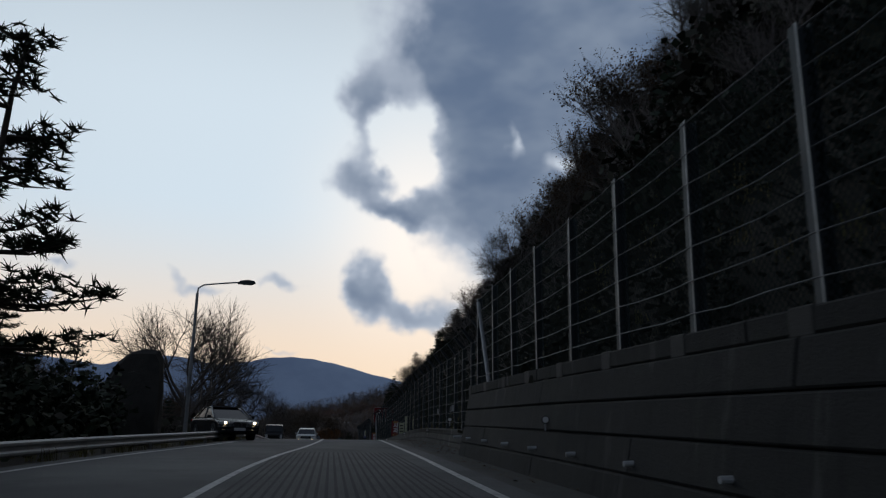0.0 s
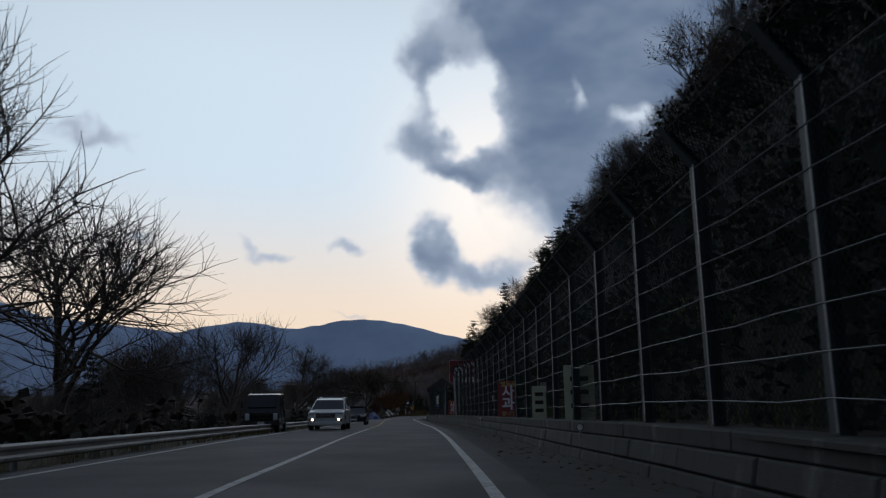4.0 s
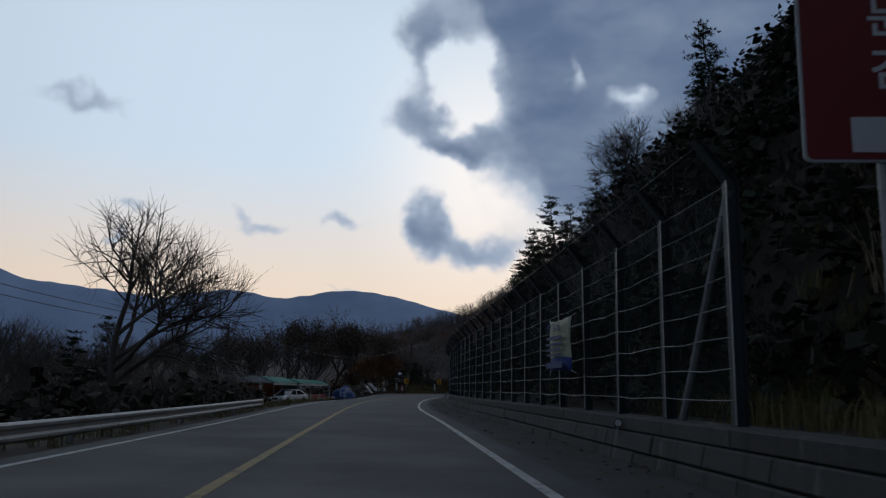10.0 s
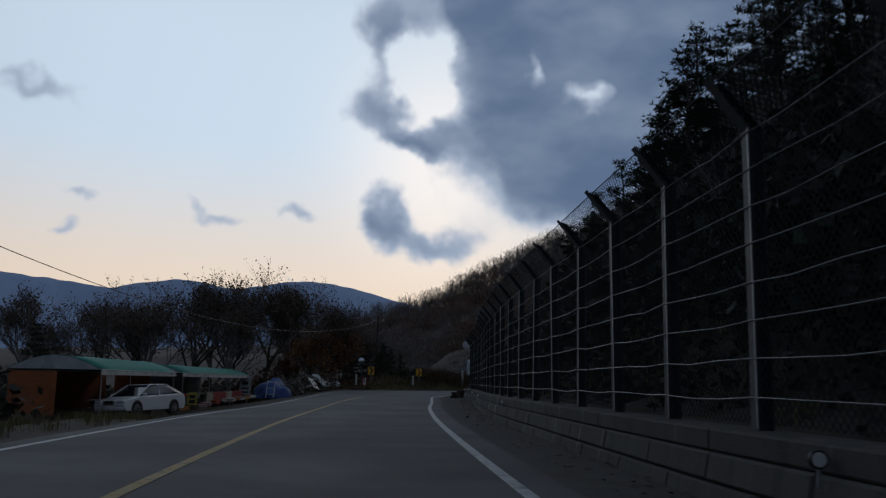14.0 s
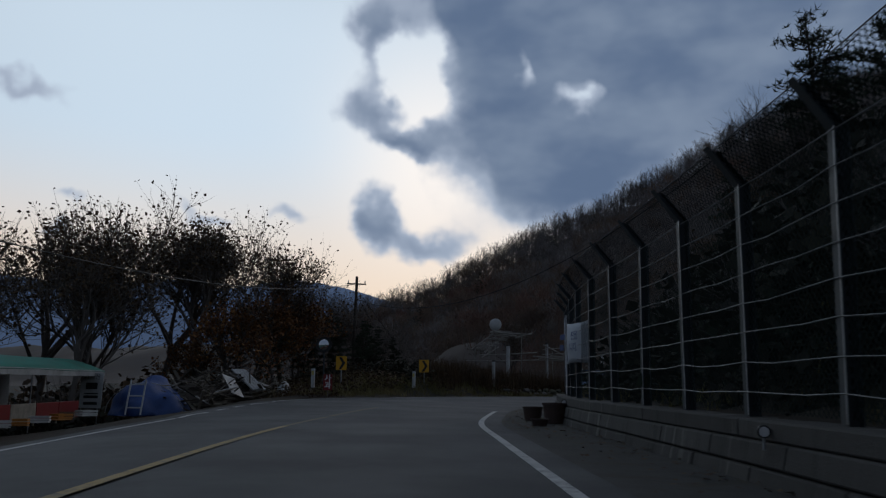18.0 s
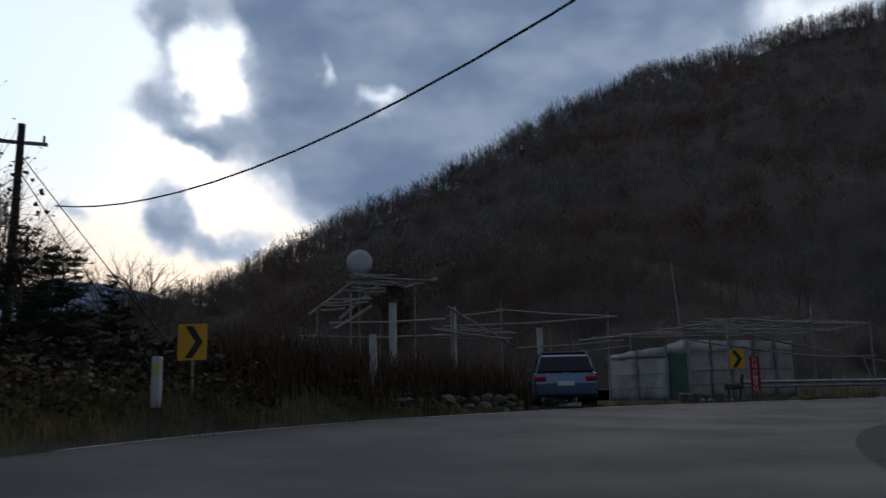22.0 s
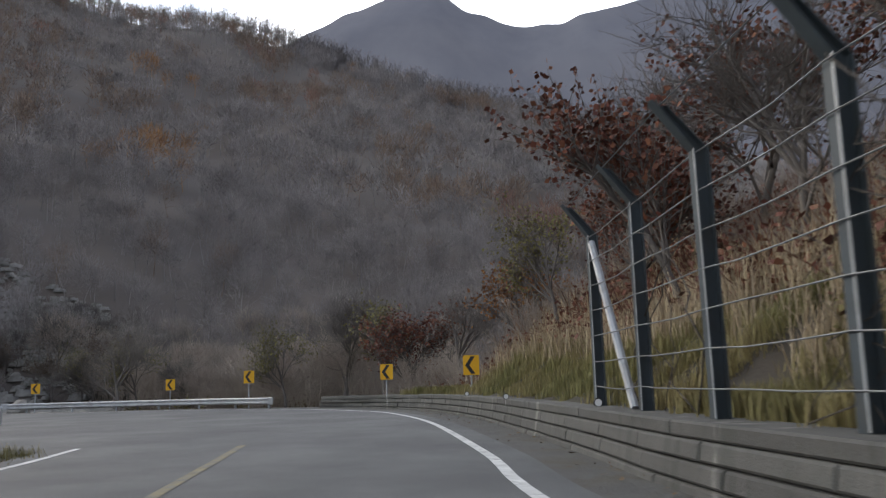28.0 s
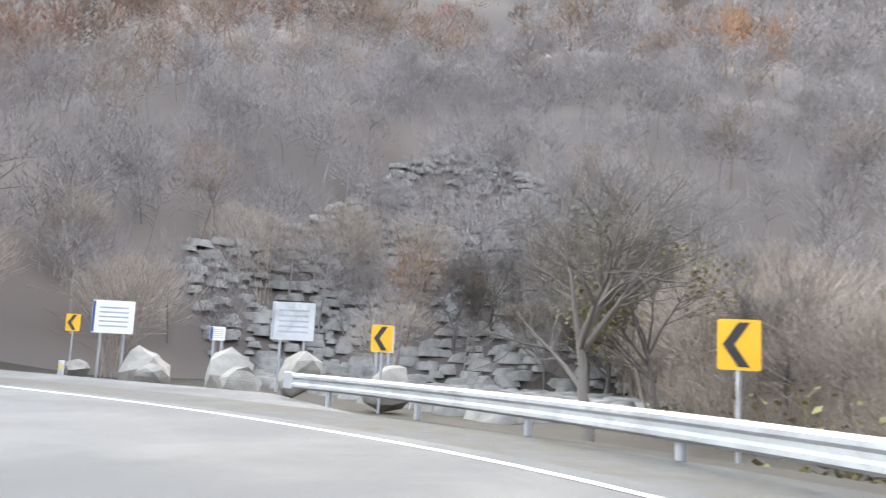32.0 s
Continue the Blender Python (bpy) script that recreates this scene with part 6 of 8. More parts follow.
def chevron(x, y, z, yaw, to_right, size=0.62, foot=0.0, group="bend signs"):
    """A yellow board with a black arrow, on a steel tube. z: centre of the board."""
    root = thing("chevron_sign", facing(x, y, 0, yaw), "yellow bend sign with a black arrow on a steel post", "road sign", group)
    w_, h = size * 0.82, size * 1.0
    board = part("board", prism(rounded(w_, h, 0.03), 0.02), YELLOW, root, place=pose(0, -0.03, z))
    k = 1 if to_right else -1
    a, b = w_ * 0.40, h * 0.44
    pts = [(-0.62, 1.0), (0.05, 1.0), (0.95, 0.0), (0.05, -1.0), (-0.62, -1.0), (0.28, 0.0)]
    pts = [(k * px * a, pz * b) for px, pz in pts]
    part("arrow", prism(pts if k > 0 else pts[::-1], 0.004), BLACK, board, "black arrow", place=pose(0, -0.022, 0))
    part("post", rodded((0, 0, foot - 0.3), (0, 0, z + h * 0.3), 0.03, None, 10), STEEL, root)
    for dz in (-0.15, 0.15):
        part("bracket", boxed((0, -0.012, z + dz * size), (0.12, 0.05, 0.035), 0.005), STEEL, root)
    return root


chevron(3.41, 245.9, 1.95, -20, True, 0.74, 0.6)
chevron(8.33, 250.2, 1.93, -25, True, 0.74, 0.5)
chevron(29.72, 259.55, 1.69, -52, True, 0.75)
chevron(78.9, 259.2, 1.49, -80, False, 0.62, 0.6)
chevron(85.9, 263.4, 1.47, -76, False, 0.62, 0.5)
chevron(92.9, 271.9, 1.55, -68, False, 0.62)
chevron(96.9, 278.0, 1.32, -60, False, 0.6)
chevron(99.4, 287.8, 1.36, -50, False, 0.6)
chevron(98.5, 304.5, 1.6, -40, False, 0.62)


def delineator(x, y, z, yaw, wall=True):
    """A round reflector on a short stem on top of the wall."""
    root = thing("delineator", facing(x, y, z, yaw), "round white road delineator in a dark rim on the wall", "reflector", "delineators")
    part("stem", rodded((0, 0, -0.1), (0, 0, 0.05), 0.015, None, 6), STEEL, root)
    part("rim", rodded((0, 0.02, 0.08), (0, -0.02, 0.08), 0.065, None, 14), BLACK, root)
    part("lens", rodded((0, -0.02, 0.08), (0, -0.028, 0.08), 0.05, None, 14), WHITE, root, "white reflecting lens")
    return root


for y in (34.6, 45.9):
    delineator(3.5, y, 0.86, -2)
for y in (61.6, 75.7, 99.8, 136.9, 171.0, 187, 198.5, 208.0, 220.5):
    k = int(np.argmin(np.abs(W_B[:, 1] - y)))
    delineator(float(W_B[k, 0]) - 0.13, y, 0.44, -2 if y < 190 else -14)
for x, y, yaw in ((38.5, 249.5, -76), (47.8, 252.0, -76), (64.2, 255.9, -78), (70.7, 257.6, -76), (76.5, 259.1, -72)):
    delineator(x, y, 0.38 if x < 60 else 0.55, yaw)


def apple_board(x, y, z, yaw, extra, size=1.0):
    """A leaning red board that offers apples."""
    root = thing("advert_board", pose(x, y, z, -6, 0, yaw) @ Matrix.Scale(size, 4), "weathered red board with white Korean letters leaning on the fence", "sign board", "apple boards")
    part("board", prism(rounded(0.70, 1.22, 0.02, 2), 0.02), RED_SIGN, root, place=pose(0, 0, 0.61))
    lettering("얼음골", 0.19, LETTER_YELLOW, root, 0, 1.09, -0.024)
    lettering("사", 0.46, LETTER_WHITE, root, 0, 0.82, -0.024, bold=0.012)
    lettering("과", 0.46, LETTER_WHITE, root, 0, 0.42, -0.024, bold=0.012)
    lettering("팝니다", 0.16, LETTER_YELLOW if not extra else LETTER_WHITE, root, 0, 0.17 if extra else 0.1, -0.024)
    if extra:
        lettering(extra, 0.11, LETTER_YELLOW, root, 0, 0.05, -0.024)
    for dx in (-0.3, 0.3):
        part("strut", boxed((dx, 0.03, 0.6), (0.035, 0.03, 1.15), 0.0), TIMBER, root)
    return root


apple_board(5.25, 90.0, 0.63, -14, "")
apple_board(5.2, 123.0, 0.63, -10, "150M", 0.87)


def warning_board():
    """The large red police board on two posts."""
    root = thing("warning_sign", facing(6.95, 132.2, 0, -6), "large dark red traffic board with white letters on two posts", "road sign")
    w_, h, zc = 2.78, 1.86, 4.2
    part("frame", prism(rounded(w_ + 0.06, h + 0.06, 0.08), 0.03), WHITE_DULL, root, "pale rim", place=pose(0, 0.002, zc))
    board = part("board", prism(rounded(w_, h, 0.06), 0.03), RED_SIGN, root, place=pose(0, -0.006, zc))
    lettering("눈.비올때", 0.44, LETTER_WHITE, root, 0.12, zc + 0.52, -0.042, bold=0.008)
    lettering("감속운행", 0.46, LETTER_WHITE, root, 0.12, zc - 0.03, -0.042, bold=0.008)
    part("name_strip", boxed((0.1, -0.038, zc - 0.68), (2.1, 0.006, 0.36), 0.0), WHITE, root, "white strip")
    lettering("밀양경찰서", 0.31, LETTER_BLUE, root, 0.1, zc - 0.68, -0.046, bold=0.006)
    for dx in (-0.62, 0.72):
        part("post", rodded((dx, 0.06, 0.2), (dx, 0.06, zc + 0.7), 0.06, None, 10), STEEL, root)
        part("clamp", boxed((dx, 0.02, zc - 0.5), (0.2, 0.05, 0.06), 0.004), STEEL, root)
    return root


warning_board()


def speed_sign():
    root = thing("speed_limit_sign", facing(5.95, 126.9, 0, -8), "round white speed limit sign on a grey post", "road sign")
    part("post", rodded((0, 0, 0.3), (0, 0, 4.35), 0.038, None, 10), STEEL, root)
    disc = part("disc", rodded((0, -0.04, 3.95), (0, -0.055, 3.95), 0.45, None, 36), RED_SIGN, root, "dark red rim")
    part("face", rodded((0, -0.055, 3.95), (0, -0.06, 3.95), 0.36, None, 36), WHITE, disc, "white face")
    lettering("30", 0.42, BLACK, disc, 0, 3.95, -0.064, bold=0.012)
    return root


speed_sign()


def cloth(name, w_, h, bow, mat, parent, cut_band=None, band_mat=None, sag=0.05):
    """A tied banner cloth, bellied by the wind."""
    nx_, nz_ = 10, 8
    vs, fs, mi = [], [], []
    for j in range(nz_ + 1):
        for i in range(nx_ + 1):
            u, v = i / nx_, j / nz_
            vs.append(((u - 0.5) * w_ * (1 - 0.05 * math.sin(v * 3.1)), -bow * math.sin(u * math.pi) * (0.5 + 0.5 * math.sin(v * math.pi)) + 0.012 * math.sin(u * 19 + v * 7), (v - 0.5) * h - sag * math.sin(u * math.pi) * (1 if v > 0.5 else -0.6)))
    for j in range(nz_):
        for i in range(nx_):
            a = j * (nx_ + 1) + i
            fs.append((a, a + 1, a + nx_ + 2, a + nx_ + 1))
            mi.append(1 if cut_band and j / nz_ < cut_band else 0)
    ob = mesh_object(name, vs, fs, [mat, band_mat or mat], parent, idx=mi, smooth=True)
    so = ob.modifiers.new("cloth", "SOLIDIFY")
    so.thickness = 0.004
    return ob


def banner(x, y, z, w_, h, yaw, mats, rows, bow, label, words=()):
    root = thing("banner", facing(x, y, z, yaw), label, "banner", "banners on the fence")
    cloth("cloth", w_, h, bow, mats[0], root, 0.22 if len(mats) > 1 else None, mats[-1])
    for k in (-1, 1):
        for v in (-1, 1):
            part("cord", rodded((k * w_ / 2, 0, v * h * 0.48), (k * (w_ / 2 + 0.16), 0.05, v * h * 0.54), 0.006, None, 5), WHITE_DULL, root)
    for text, size, bx, bz, m in words:
        lettering(text, size, m, root, bx, bz, -bow - 0.03)
    bars(root, LETTER_BLUE, rows, -bow - 0.03)
    return root


banner(4.85, 141.2, 1.87, 1.6, 1.06, -86, (BANNER_CREAM, BANNER_BLUE), [(0, 0.14, 1.1, 0.07), (0, 0.02, 1.2, 0.05), (0, -0.09, 1.0, 0.05), (0, -0.19, 1.1, 0.04), (0, -0.40, 1.2, 0.12)], 0.10, "cream banner with a blue foot tied to the fence",
       (("밀양 얼음골", 0.2, -0.05, 0.34, LETTER_BLUE),))
banner(9.32, 220.6, 2.0, 1.5, 1.05, -83, (BANNER_WHITE,), [(-0.45, 0.15, 0.3, 0.14), (-0.5, -0.12, 0.25, 0.14)], 0.22, "white banner with dark blue letters bellying from the fence", (("산을", 0.24, 0.3, 0.15, LETTER_BLUE), ("니다.", 0.24, 0.25, -0.14, LETTER_BLUE)))
# small plates tied to the fence posts
for x, y in ((4.75, 54.5), (4.95, 57.1), (5.15, 62.4), (5.3, 83.5), (5.6, 91.5), (5.62, 94.15), (5.65, 96.8), (5.65, 99.4)):
    pl = thing("fence_plate", facing(x, y, 1.43, -4), "small pale plate tied to a fence post", "plate", "fence plates")
    part("plate", boxed((0.1, -0.03, 0), (0.16, 0.006, 0.24), 0.01), WHITE_DULL, pl)
    part("tie", boxed((0.02, -0.02, 0.06), (0.14, 0.02, 0.012), 0.0), WIRE, pl)
# notice boards by the fence further on
for x, y, w_, h in ((4.4, 78.4, 0.62, 1.1), (4.2, 82.4, 0.35, 0.8)):
    nb = thing("notice_board", facing(x + 0.9, y, 0.62, -4), "small yellowish notice board leaning by the fence", "sign board", "notice boards")
    part("board", prism(rounded(w_, h, 0.02, 2), 0.02), BANNER_CREAM, nb, place=pose(0, 0, h / 2))
    bars(nb, BLACK, [(0, h * 0.75, w_ * 0.6, 0.09), (0, h * 0.5, w_ * 0.6, 0.09), (0, h * 0.25, w_ * 0.6, 0.09)], -0.024)


def street_lamp():
    root = thing("street_lamp", pose(-5.6, 55.3, -0.12) @ Matrix.Diagonal((1, 1, 0.915, 1)), "grey steel street lamp with a bent arm over the road", "street lamp")
    part("pole", rodded((0, 0, 0), (0.05, 0, 6.55), 0.085, 0.055, 12), STEEL, root)
    part("base_plate", boxed((0, 0, 0.32), (0.34, 0.34, 0.03), 0.006), STEEL, root)
    vs, fs = tube([(0.05, 0, 6.5), (0.08, 0, 6.78), (0.3, 0, 6.93), (1.0, 0, 7.02), (1.75, 0, 7.1)], 0.035, 8)
    mesh_object("arm", vs, fs, STEEL, root, smooth=True)
    head = part("head", prism([(1.62, 7.03), (1.75, 7.16), (2.05, 7.2), (2.3, 7.15), (2.34, 7.08), (2.2, 7.02)], 0.24), STEEL_BLUE, root, "dark lamp head", place=pose(0, 0.12, 0))
    part("glass", boxed((2.0, -0.12, 7.02), (0.42, 0.18, 0.05), 0.015), LAMP_CLEAR, head, "lamp glass")
    part("door", boxed((0, -0.085, 1.1), (0.09, 0.02, 0.3), 0.005), STEEL, root)
    return root


street_lamp()


def utility_pole(x, y, h, arms=True, lean=0.0):
    root = thing("utility_pole", pose(x, y, height(x, y) - 0.2, 0, lean, 0), "dark wooden utility pole with a crossarm and wires", "utility pole", "utility poles")
    part("pole", rodded((0, 0, 0), (0, 0, h), 0.13, 0.09, 10), BARK, root)
    if arms:
        part("crossarm", boxed((0, 0, h - 0.5), (1.3, 0.08, 0.09), 0.008), TIMBER, root)
        for dx in (-0.55, 0, 0.55):
            part("insulator", rodded((dx, 0, h - 0.45), (dx, 0, h - 0.27), 0.035, 0.03, 8), WHITE_DULL, root)
    return root


utility_pole(4.15, 255.8, 6.6, True, 1.0)
utility_pole(-13.0, 199.4, 6.6 - height(-13.0, 199.4), True, -1)
utility_pole(-17.5, 132.8, 7.0, False, 1)


def cable(points, sag, label, r=0.02):
    a, b = Vector(points[0]), Vector(points[1])
    pts = [a.lerp(b, k / 24) - Vector((0, 0, sag * (1 - (2 * k / 24 - 1) ** 2))) for k in range(25)]
    vs, fs = tube(pts, r, 5)
    return tagged(mesh_object("overhead_cable", vs, fs, BLACK), label, "cable", "overhead cables")


cable(((4.82, 259.87, 6.61), (20.6, 225.1, 12.9)), 3.48, "black overhead cable slung across the road", 0.022)
cable(((4.1, 255.8, 7.4), (-13.0, 199.4, 6.2)), 2.2, "black overhead cable between the poles")
cable(((-13.0, 199.4, 6.3), (-17.5, 132.8, 6.4)), 1.2, "black overhead cable between the poles")
cable(((-13.3, 199.4, 6.0), (-17.7, 132.8, 6.1)), 1.3, "black overhead cable between the poles")
cable(((4.2, 255.9, 7.2), (9.5, 262.0, 1.0)), 0.05, "stay wire of the utility pole", 0.015)
cable(((4.3, 255.8, 6.6), (8.3, 263.0, 1.0)), 0.05, "stay wire of the utility pole", 0.015)

# ---- cars ----


def wheel(parent, x, y, r, wdt):
    """A tyre with a rim of its own."""
    s = 1 if x > 0 else -1
    tyre = part("wheel", rodded((-wdt / 2, 0, 0), (wdt / 2, 0, 0), r, None, 22), RUBBER, parent, "black tyre", place=pose(x, y, r))
    part("rim", rodded((s * (wdt / 2 - 0.03), 0, 0), (s * (wdt / 2 + 0.006), 0, 0), r * 0.66, r * 0.6, 18), ALLOY, tyre, "silver rim")
    for k in range(5):
        a = k * 2 * math.pi / 5
        part("spoke_gap", rodded((s * (wdt / 2 + 0.006), math.cos(a) * r * 0.38, math.sin(a) * r * 0.38), (s * (wdt / 2 + 0.009), math.cos(a) * r * 0.38, math.sin(a) * r * 0.38), r * 0.13, None, 8), BLACK, tyre)
    return tyre


def car(name, m, label, paint, length, width, tall, lower, cabin, wheels, r=0.32, lamps=False, group="parked cars", rear_red=True):
    """A car that looks along -y. lower: side outline of the body, cabin: side outline of the glasshouse, each as (y, z)."""
    root = thing(name, m, label, "car", group)
    hw = width / 2
    bm = bmesh.new()
    rows = []
    secs = ((-1.0, 0.90), (-0.97, 0.97), (-0.7, 1.0), (0.7, 1.0), (0.97, 0.97), (1.0, 0.90))
    ymid = sum(p[0] for p in lower) / len(lower)
    for s, k in secs:
        rows.append([bm.verts.new((s * hw, ymid + (y - ymid) * (0.965 if abs(s) > 0.98 else 1.0), 0.25 + (z - 0.25) * (k if z > 0.5 else 1.0))) for y, z in lower])
    n = len(lower)
    for i in range(len(rows) - 1):
        for k in range(n):
            bm.faces.new((rows[i][k], rows[i][(k + 1) % n], rows[i + 1][(k + 1) % n], rows[i + 1][k]))
    bm.faces.new(rows[0][::-1])
    bm.faces.new(rows[-1])
    body = part("body", bm, paint, root, smooth=False)
    bv = body.modifiers.new("edges", "BEVEL")
    bv.width, bv.segments, bv.limit_method, bv.angle_limit = 0.075, 3, "ANGLE", radians(14)
    top = max(p[1] for p in cabin)
    base = min(p[1] for p in cabin)
    glass = extrude_profile(cabin, hw * 0.93, lambda y, z: 1.0 - 0.20 * (z - base) / (top - base))
    g = part("glasshouse", glass, GLASS_DARK, root, "dark tinted glass")
    gb = g.modifiers.new("edges", "BEVEL")
    gb.width, gb.segments, gb.limit_method, gb.angle_limit = 0.07, 3, "ANGLE", radians(14)
    roof_pts = [p for p in cabin if p[1] > top - 0.12]
    y0, y1 = min(p[0] for p in roof_pts), max(p[0] for p in roof_pts)
    part("roof", boxed((0, (y0 + y1) / 2, top + 0.005), (width * 0.74, (y1 - y0) * 0.98, 0.06), 0.028), paint, root)
    fl, rl = cabin[0], cabin[-1]
    for s in (-1, 1):
        for (a, b) in ((fl, (y0, top)), (rl, (y1, top)), (((fl[0] + rl[0]) / 2, base), ((y0 + y1) / 2, top))):
            part("pillar", rodded((s * hw * 0.935, a[0], a[1]), (s * hw * 0.75, b[0], b[1]), 0.035, None, 6), paint, root)
        part("mirror", boxed((s * (hw + 0.09), fl[0] + 0.35, base + 0.10), (0.18, 0.10, 0.13), 0.03), paint, root)
        fy = min(p[0] for p in lower)
        ry = max(p[0] for p in lower)
        if name == "suv":
            part("headlight", boxed((s * hw * 0.70, fy + 0.13, 0.86), (0.46, 0.22, 0.10), 0.04), LAMP_CLEAR, root, "slim headlight")
            part("fog_lamp", boxed((s * hw * 0.74, fy + 0.03, 0.52), (0.30, 0.10, 0.14), 0.03), BLACK, root, "dark fog lamp recess")
            part("running_light", boxed((s * hw * 0.74, fy - 0.022, 0.53), (0.22, 0.02, 0.022), 0.005), LAMP_CLEAR, root, "slim running light")
            part("roof_rail", rodded((s * hw * 0.68, y0 + 0.2, top + 0.06), (s * hw * 0.68, y1 - 0.1, top + 0.06), 0.022, None, 8), ALLOY, root, "silver roof rail")
            lz = 0.53
        else:
            part("headlight", boxed((s * hw * 0.72, fy + 0.10, 0.68), (0.42, 0.22, 0.16 if paint is CARPAINT_BLACK else 0.13), 0.05), LAMP_CLEAR, root, "pale headlight")
            lz = 0.68
        if lamps:
            part("lamp_bulb", rodded((s * hw * 0.72, fy - 0.022, lz), (s * hw * 0.72, fy + 0.05, lz), 0.06, None, 14), HEADLIGHT, root, "lit lamp")
        part("tail_light", boxed((s * hw * 0.80, ry - 0.06, 0.88), (0.34, 0.16, 0.15), 0.03), LAMP_RED, root, "red tail light")
        for y in wheels:
            part("wheel_arch", rodded((s * (hw - 0.2), y, r), (s * (hw + 0.004), y, r), r + 0.07, None, 20), BLACK, root, "dark wheel arch")
            wheel(root, s * (hw - 0.09), y, r, 0.21)
            part("door_handle", boxed((s * (hw + 0.006), (wheels[0] + wheels[1]) / 2 + (0.45 if y > 0 else -0.35), base - 0.08), (0.03, 0.16, 0.03), 0.008), paint, root)
    gz, gw, gh = (0.74, 0.52, 0.24) if name == "suv" else (0.61, 0.34, 0.2)
    part("grille", boxed((0, fy + 0.02, gz), (width * gw, 0.07, gh), 0.02), BLACK, root, "dark grille")
    for k in range(3):
        part("grille_bar", boxed((0, fy - 0.018, gz + (k - 1) * gh * 0.3), (width * gw * 0.94, 0.012, 0.016), 0.003), ALLOY, root, "bright grille bar")
    for sx in (-1, 1):
        part("grille_frame", boxed((sx * width * gw / 2, fy - 0.016, gz), (0.025, 0.016, gh), 0.004), ALLOY, root, "bright grille frame")
    part("grille_frame", boxed((0, fy - 0.016, gz + gh / 2), (width * gw, 0.016, 0.025), 0.004), ALLOY, root, "bright grille frame")
    part("bumper", boxed((0, fy + 0.06, 0.34), (width * 0.92, 0.14, 0.20), 0.05), BLACK if name == "truck" else paint, root)
    part("number_plate", boxed((0, fy - 0.012, 0.42), (0.5, 0.012, 0.12), 0.004), WHITE, root, "white plate with an unreadable number")
    part("number_plate", boxed((0, ry + 0.008, 0.74), (0.5, 0.012, 0.13), 0.004), WHITE, root, "white plate with an unreadable number")
    return root


HEADLIGHT = bpy.data.materials.new("lit_headlight")
HEADLIGHT.use_nodes = True
_h = Nodes(HEADLIGHT.node_tree)
_e = _h.add("ShaderNodeEmission")
_e.inputs[0].default_value, _e.inputs[1].default_value = (1.0, 0.80, 0.5, 1), 5.0
_h.link(_e.outputs[0], _h.add("ShaderNodeOutputMaterial").inputs[0])

SEDAN = [(-2.2, 0.32), (-2.27, 0.5), (-2.18, 0.66), (-1.95, 0.77), (-1.25, 0.90), (-0.9, 0.92), (1.25, 0.98), (2.0, 1.0), (2.24, 0.9), (2.26, 0.45), (2.15, 0.24), (-2.1, 0.22)]
SEDAN_CABIN = [(-1.3, 0.88), (-0.25, 1.36), (0.3, 1.43), (0.9, 1.39), (1.9, 0.98)]
SUV = [(-2.24, 0.38), (-2.32, 0.62), (-2.24, 0.80), (-2.02, 0.94), (-1.25, 1.07), (1.9, 1.10), (2.26, 1.05), (2.34, 0.75), (2.33, 0.42), (2.2, 0.32), (-2.15, 0.30)]
SUV_CABIN = [(-1.35, 1.03), (-0.45, 1.56), (0.2, 1.68), (1.5, 1.65), (1.95, 1.55), (2.2, 1.08)]
FORMAL = [(-2.45, 0.32), (-2.46, 0.68), (-2.35, 0.80), (-1.15, 0.92), (1.5, 0.96), (2.4, 0.95), (2.5, 0.7), (2.48, 0.3), (-2.35, 0.24)]
FORMAL_CABIN = [(-1.1, 0.90), (-0.35, 1.36), (0.2, 1.44), (1.05, 1.42), (1.75, 0.95)]

car("sedan", pose(-8.7, 208.6, -0.82, 0.5, -2.5, -26.6), "white compact sedan parked by the stalls", CARPAINT_WHITE, 4.55, 1.78, 1.43, SEDAN, SEDAN_CABIN, (-1.36, 1.34))
car("suv", pose(21.4, 258.7, 0.10, 0, 0, 155) @ Matrix.Scale(1.08, 4), "silver-blue sport utility car parked with its tail to the road", CARPAINT_BLUE, 4.65, 1.88, 1.7, SUV, SUV_CABIN, (-1.36, 1.34), 0.36)
car("suv", pose(-2.3, 107.6, 0.0, 0, 0, -1), "white sport utility car with lit headlights in the far lane", CARPAINT_WHITE, 4.65, 1.88, 1.7, SUV, SUV_CABIN, (-1.36, 1.34), 0.36, True, "cars on the road")
car("sedan", pose(-2.05, 127.0, 0.0, 0, 0, 0) @ Matrix.Diagonal((1, 1, 0.94, 1)), "black formal sedan in the far lane", CARPAINT_BLACK, 4.95, 1.84, 1.45, FORMAL, FORMAL_CABIN, (-1.45, 1.4), 0.33, False, "cars on the road")
car("sedan", pose(-4.75, 60.4, -0.02, 0, 0, 24), "dark sedan with lit headlights in the far lane", CARPAINT_BLACK, 4.55, 1.78, 1.43, SEDAN, SEDAN_CABIN, (-1.36, 1.34), 0.32, True, "cars on the road")


